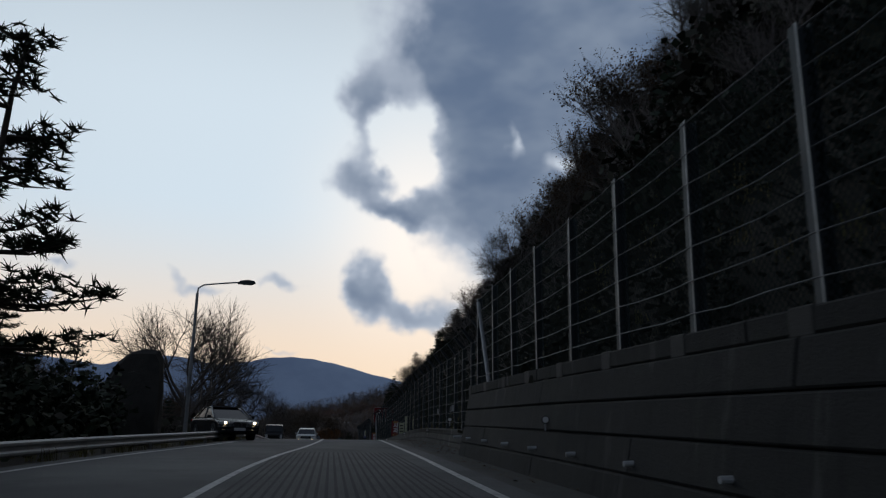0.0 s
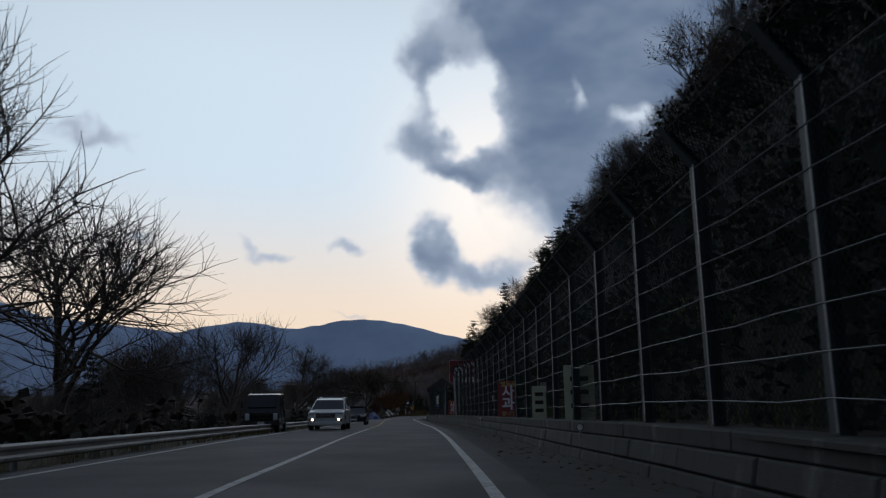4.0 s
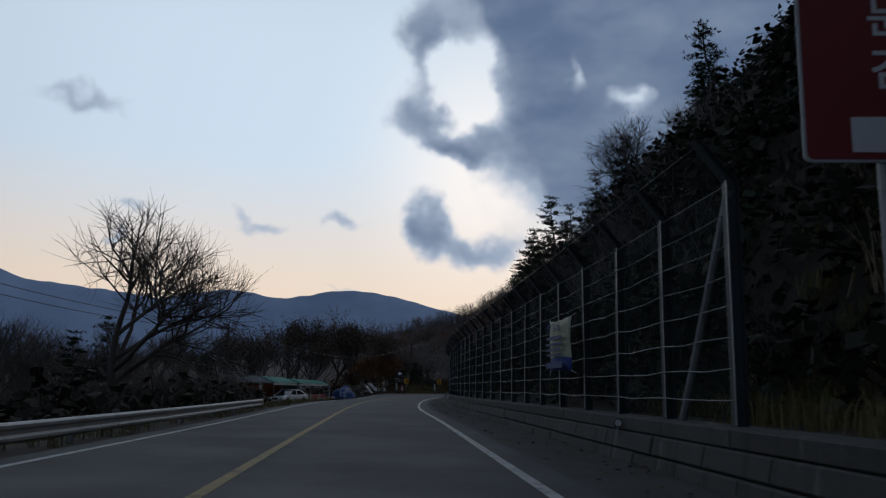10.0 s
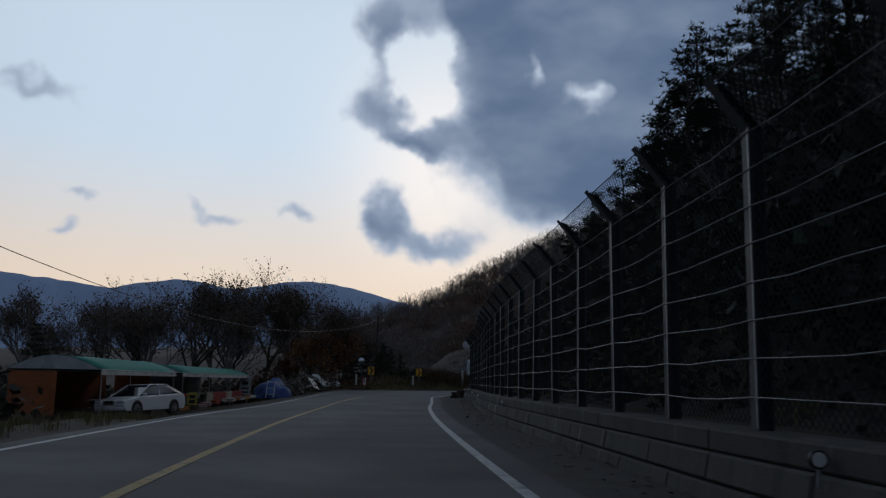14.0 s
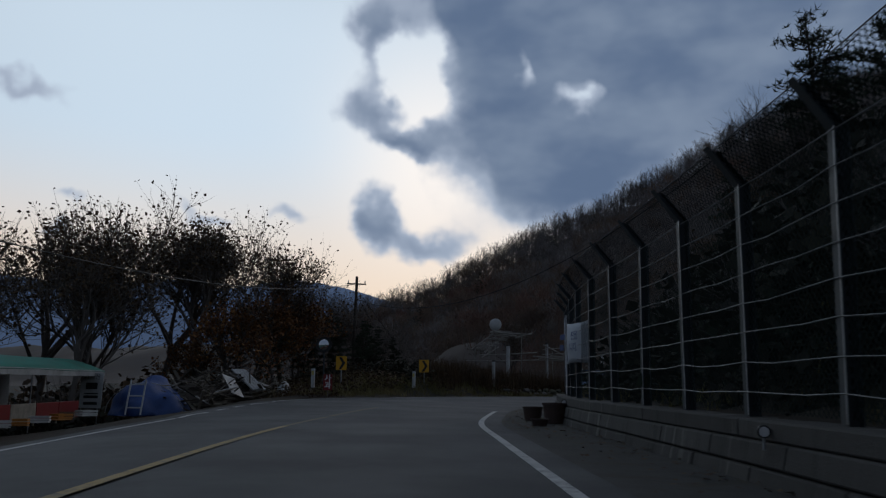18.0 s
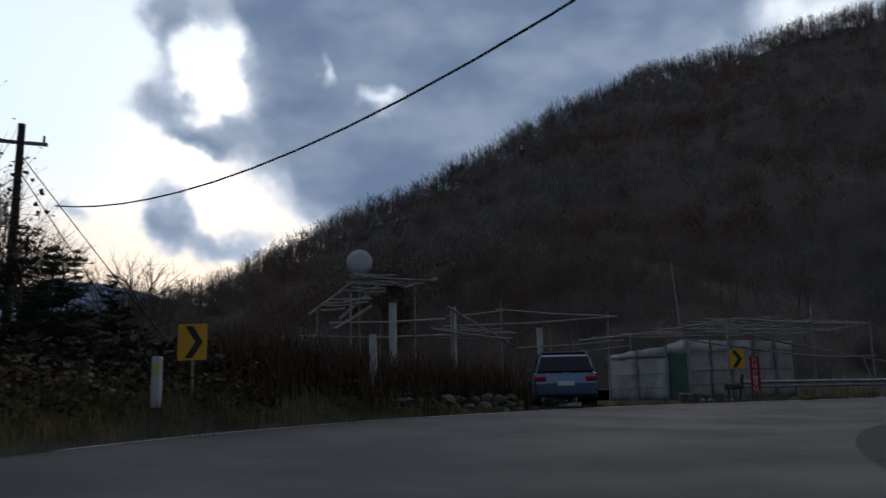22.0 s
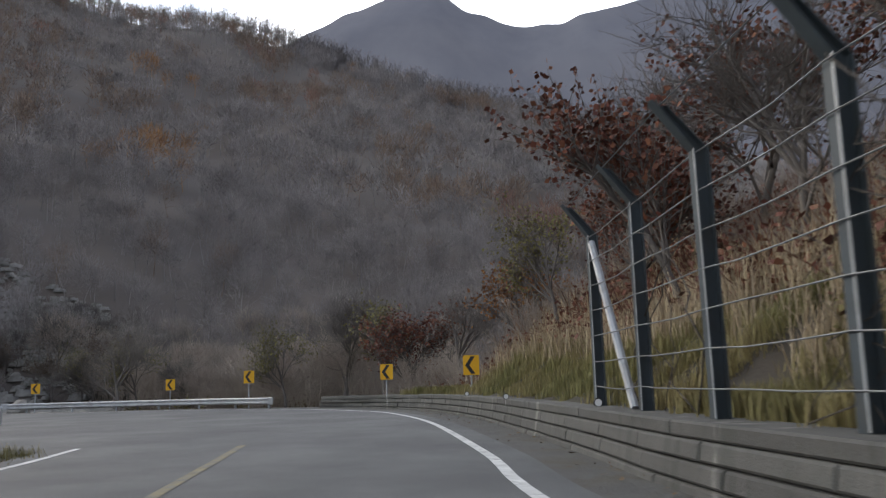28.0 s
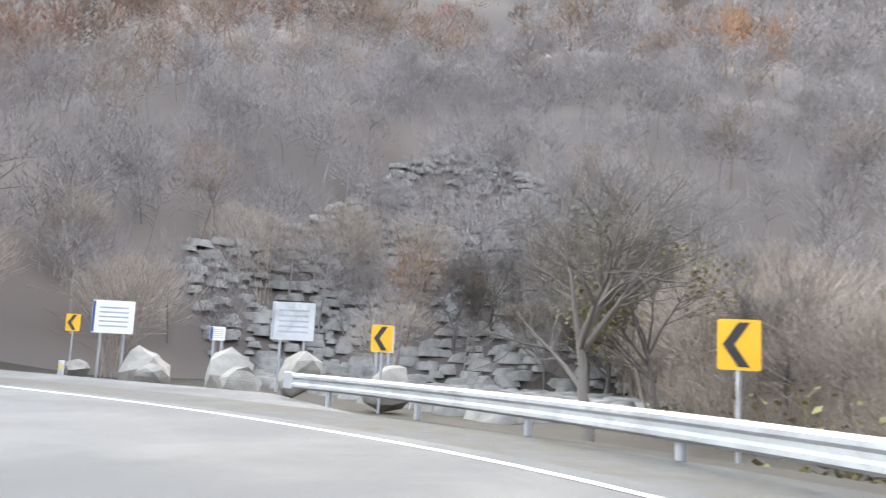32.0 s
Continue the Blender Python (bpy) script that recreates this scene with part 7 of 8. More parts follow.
def truck(m):
    """A small cab-over flatbed."""
    root = thing("truck", m, "dark flatbed truck parked beside the guardrail", "truck", "parked cars")
    cab = [(-2.35, 0.45), (-2.38, 1.0), (-2.2, 1.25), (-1.75, 1.9), (-1.2, 1.97), (0.1, 1.97), (0.25, 1.8), (0.25, 0.45)]
    body = part("cab", extrude_profile(cab, 0.86, lambda y, z: 1.0 if z < 1.2 else 0.93), CARPAINT_BLACK, root)
    bv = body.modifiers.new("edges", "BEVEL")
    bv.width, bv.segments, bv.limit_method = 0.05, 2, "ANGLE"
    part("windscreen", prism([(-0.68, 0), (0.68, 0), (0.6, 0.62), (-0.6, 0.62)], 0.02), GLASS_DARK, root, "dark windscreen", place=pose(0, -2.22, 1.28, -35, 0, 0))
    for s in (-1, 1):
        for y in (-1.25, -0.4):
            part("side_window", boxed((s * 0.815, y, 1.55), (0.03, 0.62, 0.42), 0.01), GLASS_DARK, root, "side window")
        part("headlight", boxed((s * 0.68, -2.36, 0.82), (0.22, 0.1, 0.34), 0.03), LAMP_CLEAR, root, "headlight")
        part("mirror", boxed((s * 1.0, -2.0, 1.42), (0.12, 0.1, 0.32), 0.03), BLACK, root)
        part("bed_side", boxed((s * 0.86, 1.35, 0.98), (0.04, 2.3, 0.36), 0.008), STEEL_BLUE, root)
        for y in (-1.65, 1.3):
            wheel(root, s * 0.72, y, 0.31, 0.2)
    part("bed", boxed((0, 1.35, 0.78), (1.72, 2.3, 0.08), 0.01), STEEL_BLUE, root)
    part("tailgate", boxed((0, 2.5, 0.98), (1.72, 0.04, 0.36), 0.008), STEEL_BLUE, root)
    part("chassis", boxed((0, 0.6, 0.55), (0.8, 3.8, 0.2), 0.02), BLACK, root)
    part("bumper", boxed((0, -2.4, 0.5), (1.66, 0.1, 0.22), 0.03), BLACK, root)
    part("grille", boxed((0, -2.385, 0.95), (0.9, 0.03, 0.14), 0.01), BLACK, root)
    part("number_plate", boxed((0, -2.46, 0.5), (0.34, 0.012, 0.17), 0.004), WHITE, root, "white plate with an unreadable number")
    return root


truck(pose(-5.35, 105.5, -0.1, 0, 0, 2))

# ---- stalls, wood pile and yard ----


def vault(w_, l, h, rise, n=9):
    """Vertices and faces of a bowed canvas roof over w_ (x) by l (y), eaves at h."""
    vs, fs = [], []
    for j in range(7):
        y = (j / 6 - 0.5) * l
        for i in range(n):
            u = i / (n - 1)
            vs.append(((u - 0.5) * w_, y, h + rise * math.sin(u * math.pi) - 0.03 * (j % 2)))
    for j in range(6):
        for i in range(n - 1):
            a = j * n + i
            fs.append((a, a + 1, a + n + 1, a + n))
    return vs, fs


def stall(m, w_, l, h, rise, front, label):
    """A roadside stall: pipe frame, bowed green canvas, hung sheets, a counter with goods."""
    root = thing("market_stall", m, label, "market stall", "stalls")
    vs, fs = vault(w_, l, h, rise)
    roof = mesh_object("canopy", vs, fs, CANVAS_GREEN, root, "green canvas roof", smooth=True)
    roof.modifiers.new("canvas", "SOLIDIFY").thickness = 0.02
    for sx in (-1, 1):
        for k in range(4):
            y = (k / 3 - 0.5) * l * 0.96
            part("post", rodded((sx * w_ * 0.48, y, -0.3), (sx * w_ * 0.48, y, h), 0.025, None, 8), STEEL, root)
        part("eaves_pipe", rodded((sx * w_ * 0.49, -l / 2, h), (sx * w_ * 0.49, l / 2, h), 0.022, None, 8), STEEL, root)
        part("valance", boxed((sx * w_ * 0.495, 0, h - 0.11), (0.015, l, 0.24), 0.0), PLASTIC_SHEET, root, "pale hanging valance")
    back = part("back_sheet", boxed((-w_ * 0.47, 0, h * 0.48), (0.02, l * 0.98, h * 0.95), 0.0), CANVAS_ORANGE if front == "orange" else PLASTIC_SHEET, root, "hung sheet")
    gable = [(-w_ / 2, 0)] + [((u / 8 - 0.5) * w_, rise * math.sin(u / 8 * math.pi)) for u in range(9)] + [(w_ / 2, 0)]
    part("gable_sheet", prism(gable[1:-1], 0.015), PLASTIC_SHEET, root, "pale gable sheet", place=pose(0, -l / 2 + 0.02, h))
    part("end_sheet", boxed((-w_ * 0.22, -l / 2 + 0.05, h * 0.48), (w_ * 0.5, 0.02, h * 0.95), 0.0), CANVAS_ORANGE, root, "orange hung tarpaulin")
    part("counter", boxed((w_ * 0.25, 0.2, 0.62), (0.7, l * 0.7, 0.06), 0.01), TIMBER, root)
    for k in range(3):
        part("trestle", boxed((w_ * 0.25, 0.2 + (k - 1) * l * 0.3, 0.3), (0.6, 0.06, 0.62), 0.01), TIMBER, root)
    return root


ST1 = stall(pose(-11.4, 211.4, -0.75, 0, 0, -3), 4.2, 13.0, 2.05, 0.65, "orange", "roadside stall with a bowed green canvas roof and orange tarpaulins")
ST2 = stall(pose(-10.0, 229.0, -0.7, 0, 0, -4), 4.2, 21.5, 2.0, 0.55, "plain", "roadside stall with a green canvas roof and piled goods")

rng = random.Random(77)
GOODS = [material("apple_crate_%s" % k, c, None, 3.0, 0.7, bump=0.1) for k, c in (("orange", (0.5, 0.2, 0.03)), ("red", (0.35, 0.05, 0.04)), ("yellow", (0.5, 0.42, 0.05)), ("white", (0.6, 0.6, 0.57)), ("brown", (0.2, 0.13, 0.08)))]


def crate(x, y, z, s, mat, yaw):
    """An open slatted crate."""
    root = thing("crate", pose(x, y, z, 0, 0, yaw), "small open crate of goods by the stall", "crate", "crates")
    part("base", boxed((0, 0, 0.02), (s, s * 0.7, 0.03), 0.004), mat, root)
    for k in (-1, 1):
        for hgt in (0.09, 0.19):
            part("slat", boxed((k * s / 2, 0, hgt), (0.02, s * 0.7, 0.07), 0.003), mat, root)
            part("slat", boxed((0, k * s * 0.35, hgt), (s, 0.02, 0.07), 0.003), mat, root)
    return root


for k in range(16):
    y = 214 + k * 1.35 + rng.uniform(-0.3, 0.3)
    x = -7.6 + (y - 212) * 0.04 + rng.uniform(-0.5, 0.4)
    crate(x, y, -0.78 + 0.02 * k if k < 16 else -0.5, rng.uniform(0.45, 0.7), GOODS[rng.randint(0, 4)], rng.uniform(0, 90))


def a_board(x, y, z, w_, h, yaw, mat, rows, label, words=()):
    root = thing("menu_board", pose(x, y, z, -4, 0, yaw), label, "sign board", "stall boards")
    part("board", prism(rounded(w_, h, 0.02, 2), 0.025), mat, root, place=pose(0, 0, h / 2 + 0.12))
    for s in (-1, 1):
        part("leg", boxed((s * w_ * 0.42, 0.03, h / 2), (0.04, 0.04, h), 0.0), TIMBER, root)
    bars(root, BLACK, [(x_, z_ + 0.12, w__, h_) for x_, z_, w__, h_ in rows], -0.029)
    for text, size, bx, bz in words:
        lettering(text, size, BLACK, root, bx, bz + 0.12, -0.03)
    return root


a_board(-7.35, 238.3, -0.42, 0.95, 1.5, -6, WHITE_DULL, [(0, 0.95, 0.5, 0.28), (0, 0.62, 0.6, 0.05), (0, 0.48, 0.62, 0.12), (0, 0.2, 0.6, 0.12)], "white board with black Korean letters at the stall", (("가지산", 0.26, 0, 1.33),))
a_board(-9.1, 215.3, -0.72, 1.3, 1.0, -2, WHITE_DULL, [(0, 0.75, 0.9, 0.14), (0, 0.5, 0.9, 0.1), (0, 0.28, 0.9, 0.1)], "white board with unreadable letters by the parked car")
a_board(-7.85, 217.2, -0.72, 0.55, 0.75, -4, GOODS[2], [(0, 0.5, 0.35, 0.2), (0, 0.22, 0.35, 0.2)], "yellow board with black letters beside the stall")
# low red front of the last stall
sw = thing("stall_front", pose(-7.75, 231.5, -0.62, 0, 0, -4), "low reddish board front of the long stall", "board front")
for k in range(6):
    part("panel", boxed((0, -6 + k * 2.05, 0.34), (0.06, 2.0, 0.66), 0.01), RED_SIGN if k % 3 else TIMBER, sw, "dull red panel" if k % 3 else "")
    part("stake", boxed((-0.06, -7 + k * 2.05, 0.3), (0.06, 0.06, 0.9), 0.0), TIMBER, sw)


OLD_WOOD = material("dark_rotting_timber", (0.11, 0.09, 0.068), (0.06, 0.055, 0.042), 2.5, 0.92, bump=0.5, fine=35, vary=0.35)


def timber_pile():
    """A heap of waste timber, sheets and boards by the road."""
    root = thing("timber_pile", pose(-2.3, 243.6, -0.5, 0, 0, -21), "heap of weathered waste timber and old boards", "wood pile")
    r = random.Random(3)
    core = bmesh.new()
    bmesh.ops.create_icosphere(core, subdivisions=3, radius=1.0)
    for v in core.verts:
        v.co = Vector((v.co.x * 1.2, v.co.y * 5.2, max(v.co.z, -0.1) * 1.45 * (1 + 0.25 * math.sin(v.co.y * 7))))
    part("heart", core, BARK, root, "dark heart of the heap")
    for k in range(260):
        u, v = r.uniform(-1, 1), r.uniform(-1, 1)
        y, x = u * 5.3, v * 1.5
        top = 1.95 * math.sqrt(max(0.05, 1 - u * u)) * math.sqrt(max(0.05, 1 - v * v * 0.8))
        z = r.uniform(0.05, 1) ** 0.6 * top + 0.05
        ln = r.uniform(0.7, 2.6)
        t = Matrix.Rotation(r.gauss(0, 0.7), 3, "Z") @ Matrix.Rotation(r.gauss(0, 0.35), 3, "X")
        part("plank", boxed((x, y, z), (r.uniform(0.05, 0.16), ln, r.uniform(0.025, 0.06)), 0.0, t), (OLD_WOOD if r.random() < 0.72 else TIMBER) if r.random() < 0.94 else PLASTIC_SHEET, root)
    for k in range(46):   # logs along the foot
        u = r.uniform(-1, 1)
        x, y, z = r.uniform(0.5, 1.6), u * 4.9, r.uniform(0.1, 0.75) * math.sqrt(max(0.1, 1 - u * u))
        d = Vector((r.gauss(0, 0.5), 1, r.gauss(0, 0.15))).normalized() * r.uniform(0.5, 1.1)
        q = r.uniform(0.05, 0.11)
        part("log", rodded(Vector((x, y, z)) - d, Vector((x, y, z)) + d, q, q * 0.85, 7), OLD_WOOD, root)
    for k in range(9):   # the ridges of the big corrugated sheet
        c = Vector((0.95, 0.5 + (k - 4) * 0.16, 1.5))
        d = Vector((0.62, 0.0, -0.5))
        part("sheet_ridge", rodded(c - d, c + d, 0.055, None, 6), WHITE_DULL, root, "pale ridge of a corrugated sheet")
    for x, y, z, a, b in ((0.9, 0.6, 1.35, 35, 15), (1.1, -1.4, 1.2, 48, -20), (0.5, 2.4, 1.35, 20, 10)):
        part("sheet", boxed((x, y, z), (1.3, 0.9, 0.02), 0.0, Matrix.Rotation(radians(a), 3, "Y") @ Matrix.Rotation(radians(b), 3, "Z")), PLASTIC_SHEET, root, "pale corrugated sheet")
    return root


timber_pile()


def tarp_heap(x, y, z, sx, sy, sz, mat, label, seed):
    """Something lumpy under a tied tarpaulin."""
    root = thing("tarp_heap", pose(x, y, z, 0, 0, -12), label, "tarpaulin", "covered heaps")
    bm = bmesh.new()
    bmesh.ops.create_icosphere(bm, subdivisions=4, radius=1.0)
    for v in bm.verts:
        n_ = noise.noise(v.co * 1.7 + Vector((seed, 0, 0))) * 0.22 + noise.noise(v.co * 5 + Vector((0, seed, 0))) * 0.06
        v.co = Vector((v.co.x * sx * (1 + n_), v.co.y * sy * (1 + n_), max(v.co.z * sz * (1 + n_ * 1.6), -0.05)))
    part("tarpaulin", bm, mat, root, smooth=True)
    for k in (-0.4, 0.3):
        vs, fs = tube([(math.cos(a) * sx * 1.02, k * sy, max(0, math.sin(a)) * sz * 0.98) for a in np.linspace(0, math.pi, 12)], 0.012, 5)
        mesh_object("rope", vs, fs, WHITE_DULL, root)
    return root


tarp_heap(-5.0, 239.4, -0.55, 1.75, 1.9, 1.4, TARP_BLUE, "heap under a crumpled blue tarpaulin", 1)
tarp_heap(0.2, 248.8, -0.35, 0.5, 0.8, 1.1, WHITE_DULL, "pale sacks at the end of the timber heap", 4)
lad = thing("ladder", pose(-5.1, 236.4, -0.5, -16, 0, -10), "old pale wooden frame leaning on the blue heap", "ladder")
for dx in (-0.32, 0.32):
    part("rail", boxed((dx, 0, 0.75), (0.06, 0.05, 1.5), 0.006), WHITE_DULL, lad)
for k in range(3):
    part("rung", boxed((0, 0, 0.3 + k * 0.5), (0.64, 0.04, 0.05), 0.005), WHITE_DULL, lad)

# planters by the end of the wall
POT = material("brown_plastic_tub", (0.07, 0.04, 0.03), (0.05, 0.03, 0.025), 2.0, 0.6, bump=0.1)


def tub(x, y, r, h, label):
    root = thing("tub", pose(x, y, 0.0), label, "tub", "tubs by the wall")
    bm = bmesh.new()
    rings = [(0.0, r * 0.8), (0.02, r * 0.82), (h * 0.9, r), (h * 0.9, r * 1.08), (h, r * 1.08), (h, r * 0.95), (h * 0.8, r * 0.9)]
    rows = [[bm.verts.new((math.cos(a) * q, math.sin(a) * q, z)) for a in np.linspace(0, 2 * math.pi, 20, endpoint=False)] for z, q in rings]
    for i in range(len(rows) - 1):
        for k in range(20):
            bm.faces.new((rows[i][k], rows[i][(k + 1) % 20], rows[i + 1][(k + 1) % 20], rows[i + 1][k]))
    part("body", bm, POT, root, smooth=False)
    part("soil", rodded((0, 0, h * 0.7), (0, 0, h * 0.8), r * 0.9, None, 20), EARTH, root)
    return root


tub(8.7, 220.6, 0.30, 0.5, "large dark brown plastic tub by the wall")
tub(8.5, 222.2, 0.26, 0.36, "low dark plastic tub by the wall")
tub(8.0, 219.3, 0.2, 0.16, "small dull bowl on the gravel")

# mirror, posts and board at the bend
mir = thing("traffic_mirror", facing(2.47, 244.9, 0, -14), "round convex traffic mirror in a dark rim on a post", "traffic mirror")
part("post", rodded((0, 0.05, 0.2), (0, 0.05, 2.95), 0.04, None, 10), STEEL_BLUE, mir)
rim = part("rim", rodded((0, 0.03, 2.88), (0, -0.05, 2.88), 0.40, 0.42, 32), BLACK, mir)
bm = bmesh.new()
bmesh.ops.create_uvsphere(bm, u_segments=32, v_segments=20, radius=1.0)
bmesh.ops.delete(bm, geom=[v for v in bm.verts if v.co.z < 0.9], context="VERTS")
for v in bm.verts:
    v.co = Vector((v.co.x * 0.88, v.co.y * 0.88, (v.co.z - 0.9) * 0.6))
MIRROR = material("mirror_glass", (0.75, 0.76, 0.78), (0.72, 0.73, 0.75), 1.0, 0.03, 1.0, 0.0)
part("mirror_face", bm, MIRROR, rim, "mirror glass", smooth=True, place=pose(0, -0.052, 2.88, 90, 0, 0))
for x, y, yaw in ((7.61, 248.9, -25), (2.0, 243.2, -15), (97.9, 303.5, -40)):
    mp = thing("marker_post", facing(x, y, max(height(x, y), 0.82 if x < 50 else -1), yaw), "white concrete marker post with a rusty plate", "marker post", "marker posts")
    part("shaft", boxed((0, 0, 0.3), (0.17, 0.15, 0.95), 0.02), WHITE_DULL, mp)
    part("plate", boxed((0, -0.08, 0.56), (0.12, 0.012, 0.2), 0.003), LETTER_YELLOW, mp, "amber reflector plate")
ab = thing("advert_board", facing(2.75, 243.1, height(2.75, 243.1), -14), "small red board with white Korean letters in the bend", "sign board", "apple boards")
part("board", prism(rounded(0.46, 0.8, 0.02, 2), 0.02), RED_SIGN, ab, place=pose(0, 0, 0.75))
lettering("사", 0.36, WHITE, ab, 0, 0.93, -0.024, bold=0.01)
lettering("과", 0.36, WHITE, ab, 0, 0.58, -0.024, bold=0.01)
part("stake", boxed((0, 0.02, 0.4), (0.05, 0.03, 1.0), 0.0), TIMBER, ab)


def boulder(x, y, z, s, seed, mat=None, flat=0.8, label="pale angular boulder at the roadside", group="boulders"):
    """A rough stone with broken faces."""
    bm = bmesh.new()
    bmesh.ops.create_icosphere(bm, subdivisions=2, radius=1.0)
    r = random.Random(seed)
    cuts = [(Vector((r.gauss(0, 1), r.gauss(0, 1), r.gauss(0.3, 0.8))).normalized(), r.uniform(0.45, 0.8)) for _ in range(9)]
    for v in bm.verts:
        for n_, d in cuts:
            e = v.co.dot(n_) - d
            if e > 0:
                v.co -= n_ * e
        v.co += Vector((r.gauss(0, 0.025), r.gauss(0, 0.025), r.gauss(0, 0.025)))
        v.co = Vector((v.co.x * s * r.choice((1.0, 1.0)), v.co.y * s * 0.85, v.co.z * s * flat))
    me = bpy.data.meshes.new("boulder")
    bm.to_mesh(me)
    bm.free()
    me.materials.append(mat or ROCK)
    ob = new("boulder", me)
    ob.matrix_basis = pose(x, y, z + s * flat * 0.45, r.uniform(-12, 12), r.uniform(-12, 12), r.uniform(0, 360))
    return tagged(ob, label, "boulder", group) if label else ob


ROCK_PALE = material("pale_boulder_rock", (0.27, 0.25, 0.22), (0.19, 0.175, 0.15), 1.5, 0.9, bump=0.9, fine=18, stain=(0.14, 0.13, 0.10), stain_scale=1.2, stain_amt=0.5, vary=0.15)
ROCK_MOSS = material("mossy_rock", (0.13, 0.12, 0.09), (0.08, 0.08, 0.05), 1.5, 0.95, bump=0.9, fine=18, stain=(0.05, 0.06, 0.03), stain_scale=1.2, stain_amt=0.6, vary=0.15)
for k, (x, y, s) in enumerate(((98.2, 297.5, 0.95), (97.6, 295.6, 0.6), (98.9, 293.6, 0.95), (98.2, 291.9, 0.7), (100.3, 292.4, 0.95), (102.0, 290.6, 0.9), (97.0, 299.8, 0.5), (99.4, 300.4, 0.6))):
    boulder(x, y, -0.1, s, 100 + k, ROCK_PALE)
for k in range(22):
    r = random.Random(k)
    x = 30.5 + k * 1.0 + r.uniform(-0.4, 0.4)
    p = LEFT[int(np.argmin(abs(LEFT[:, 0] - x)))]
    boulder(x, float(p[1]) + r.uniform(0.7, 1.1), -0.05, r.uniform(0.14, 0.3), 200 + k, None, 0.7, "grey field stone under the guardrail", "stones under the guardrail")
# dry stone wall at the foot of the mound
dry = thing("dry_stone_wall", Matrix.Identity(4), "low dry wall of mossy field stones below the mound", "stone wall")
dline = cut(shifted(LEFT, -1.15), (10.2, 250.8), (18.6, 255.2))
dr_ = random.Random(91)
for row in range(3):
    for k in range(len(dline) * 2 - 1):
        i, f = divmod(k + (0.5 if row % 2 else 0), 2)
        if i >= len(dline) - 1:
            continue
        p = dline[int(i)] * (1 - f / 2) + dline[int(i) + 1] * f / 2
        st = boulder(float(p[0]), float(p[1]) + 0.10 * row, 0.02 + 0.2 * row, dr_.uniform(0.22, 0.34), 1300 + row * 50 + k, ROCK_MOSS if dr_.random() < 0.7 else ROCK, 0.62, "", "")
        st.name = "stone"
        st.parent = dry
for k in range(6):
    r = random.Random(50 + k)
    boulder(-0.5 + k * 1.7, 253.5 + k * 1.6 + r.uniform(-1, 1), height(-0.5 + k * 1.7, 253.5 + k * 1.6) - 0.1, r.uniform(0.7, 1.1), 400 + k, ROCK_MOSS, 0.8, "mossy dark rock bulging from the mound", "mound rocks")


def standing_stone(x, y, w_, h, d, yaw):
    """A rough hewn memorial stone: flat shoulder on one side, sloping on the other."""
    bm = bmesh.new()
    outline = [(-0.5, 0.0), (-0.49, 0.35), (-0.36, 0.62), (-0.16, 0.86), (0.0, 0.97), (0.2, 1.0), (0.40, 0.985), (0.47, 0.9), (0.5, 0.6), (0.48, 0.3), (0.5, 0.0)]
    r = random.Random(4)
    rings = []
    for v, k in ((-0.5, 0.9), (-0.3, 1.0), (0.3, 1.0), (0.5, 0.88)):
        rings.append([bm.verts.new(((px * k + r.gauss(0, 0.012)) * w_, v * d + r.gauss(0, 0.02), (pz * (0.6 + 0.4 * k) + r.gauss(0, 0.008)) * h)) for px, pz in outline])
    n_ = len(outline)
    for p_, q_ in zip(rings, rings[1:]):
        for k in range(n_ - 1):
            bm.faces.new((p_[k], p_[k + 1], q_[k + 1], q_[k]))
    bm.faces.new(rings[0])
    bm.faces.new(rings[-1][::-1])
    root = thing("standing_stone", pose(x, y, -0.35, 0, 0, yaw), "tall dark rough-hewn memorial stone by the guardrail", "standing stone")
    part("stone", bm, ROCK_DARK, root)
    part("plinth", boxed((0, 0, 0.12), (w_ * 1.15, d * 1.5, 0.5), 0.05), ROCK_DARK, root, "broad stone foot")
    return root


ROCK_DARK = material("dark_weathered_stone", (0.075, 0.07, 0.062), (0.045, 0.043, 0.038), 1.2, 0.92, bump=0.8, fine=22, stain=(0.03, 0.032, 0.025), stain_scale=0.9, stain_amt=0.6)
standing_stone(-7.6, 54.2, 2.5, 3.8, 0.9, 4)


ROD = material("weathered_bamboo", (0.37, 0.345, 0.31), (0.21, 0.195, 0.17), 4.0, 0.8, bump=0.4, fine=30)


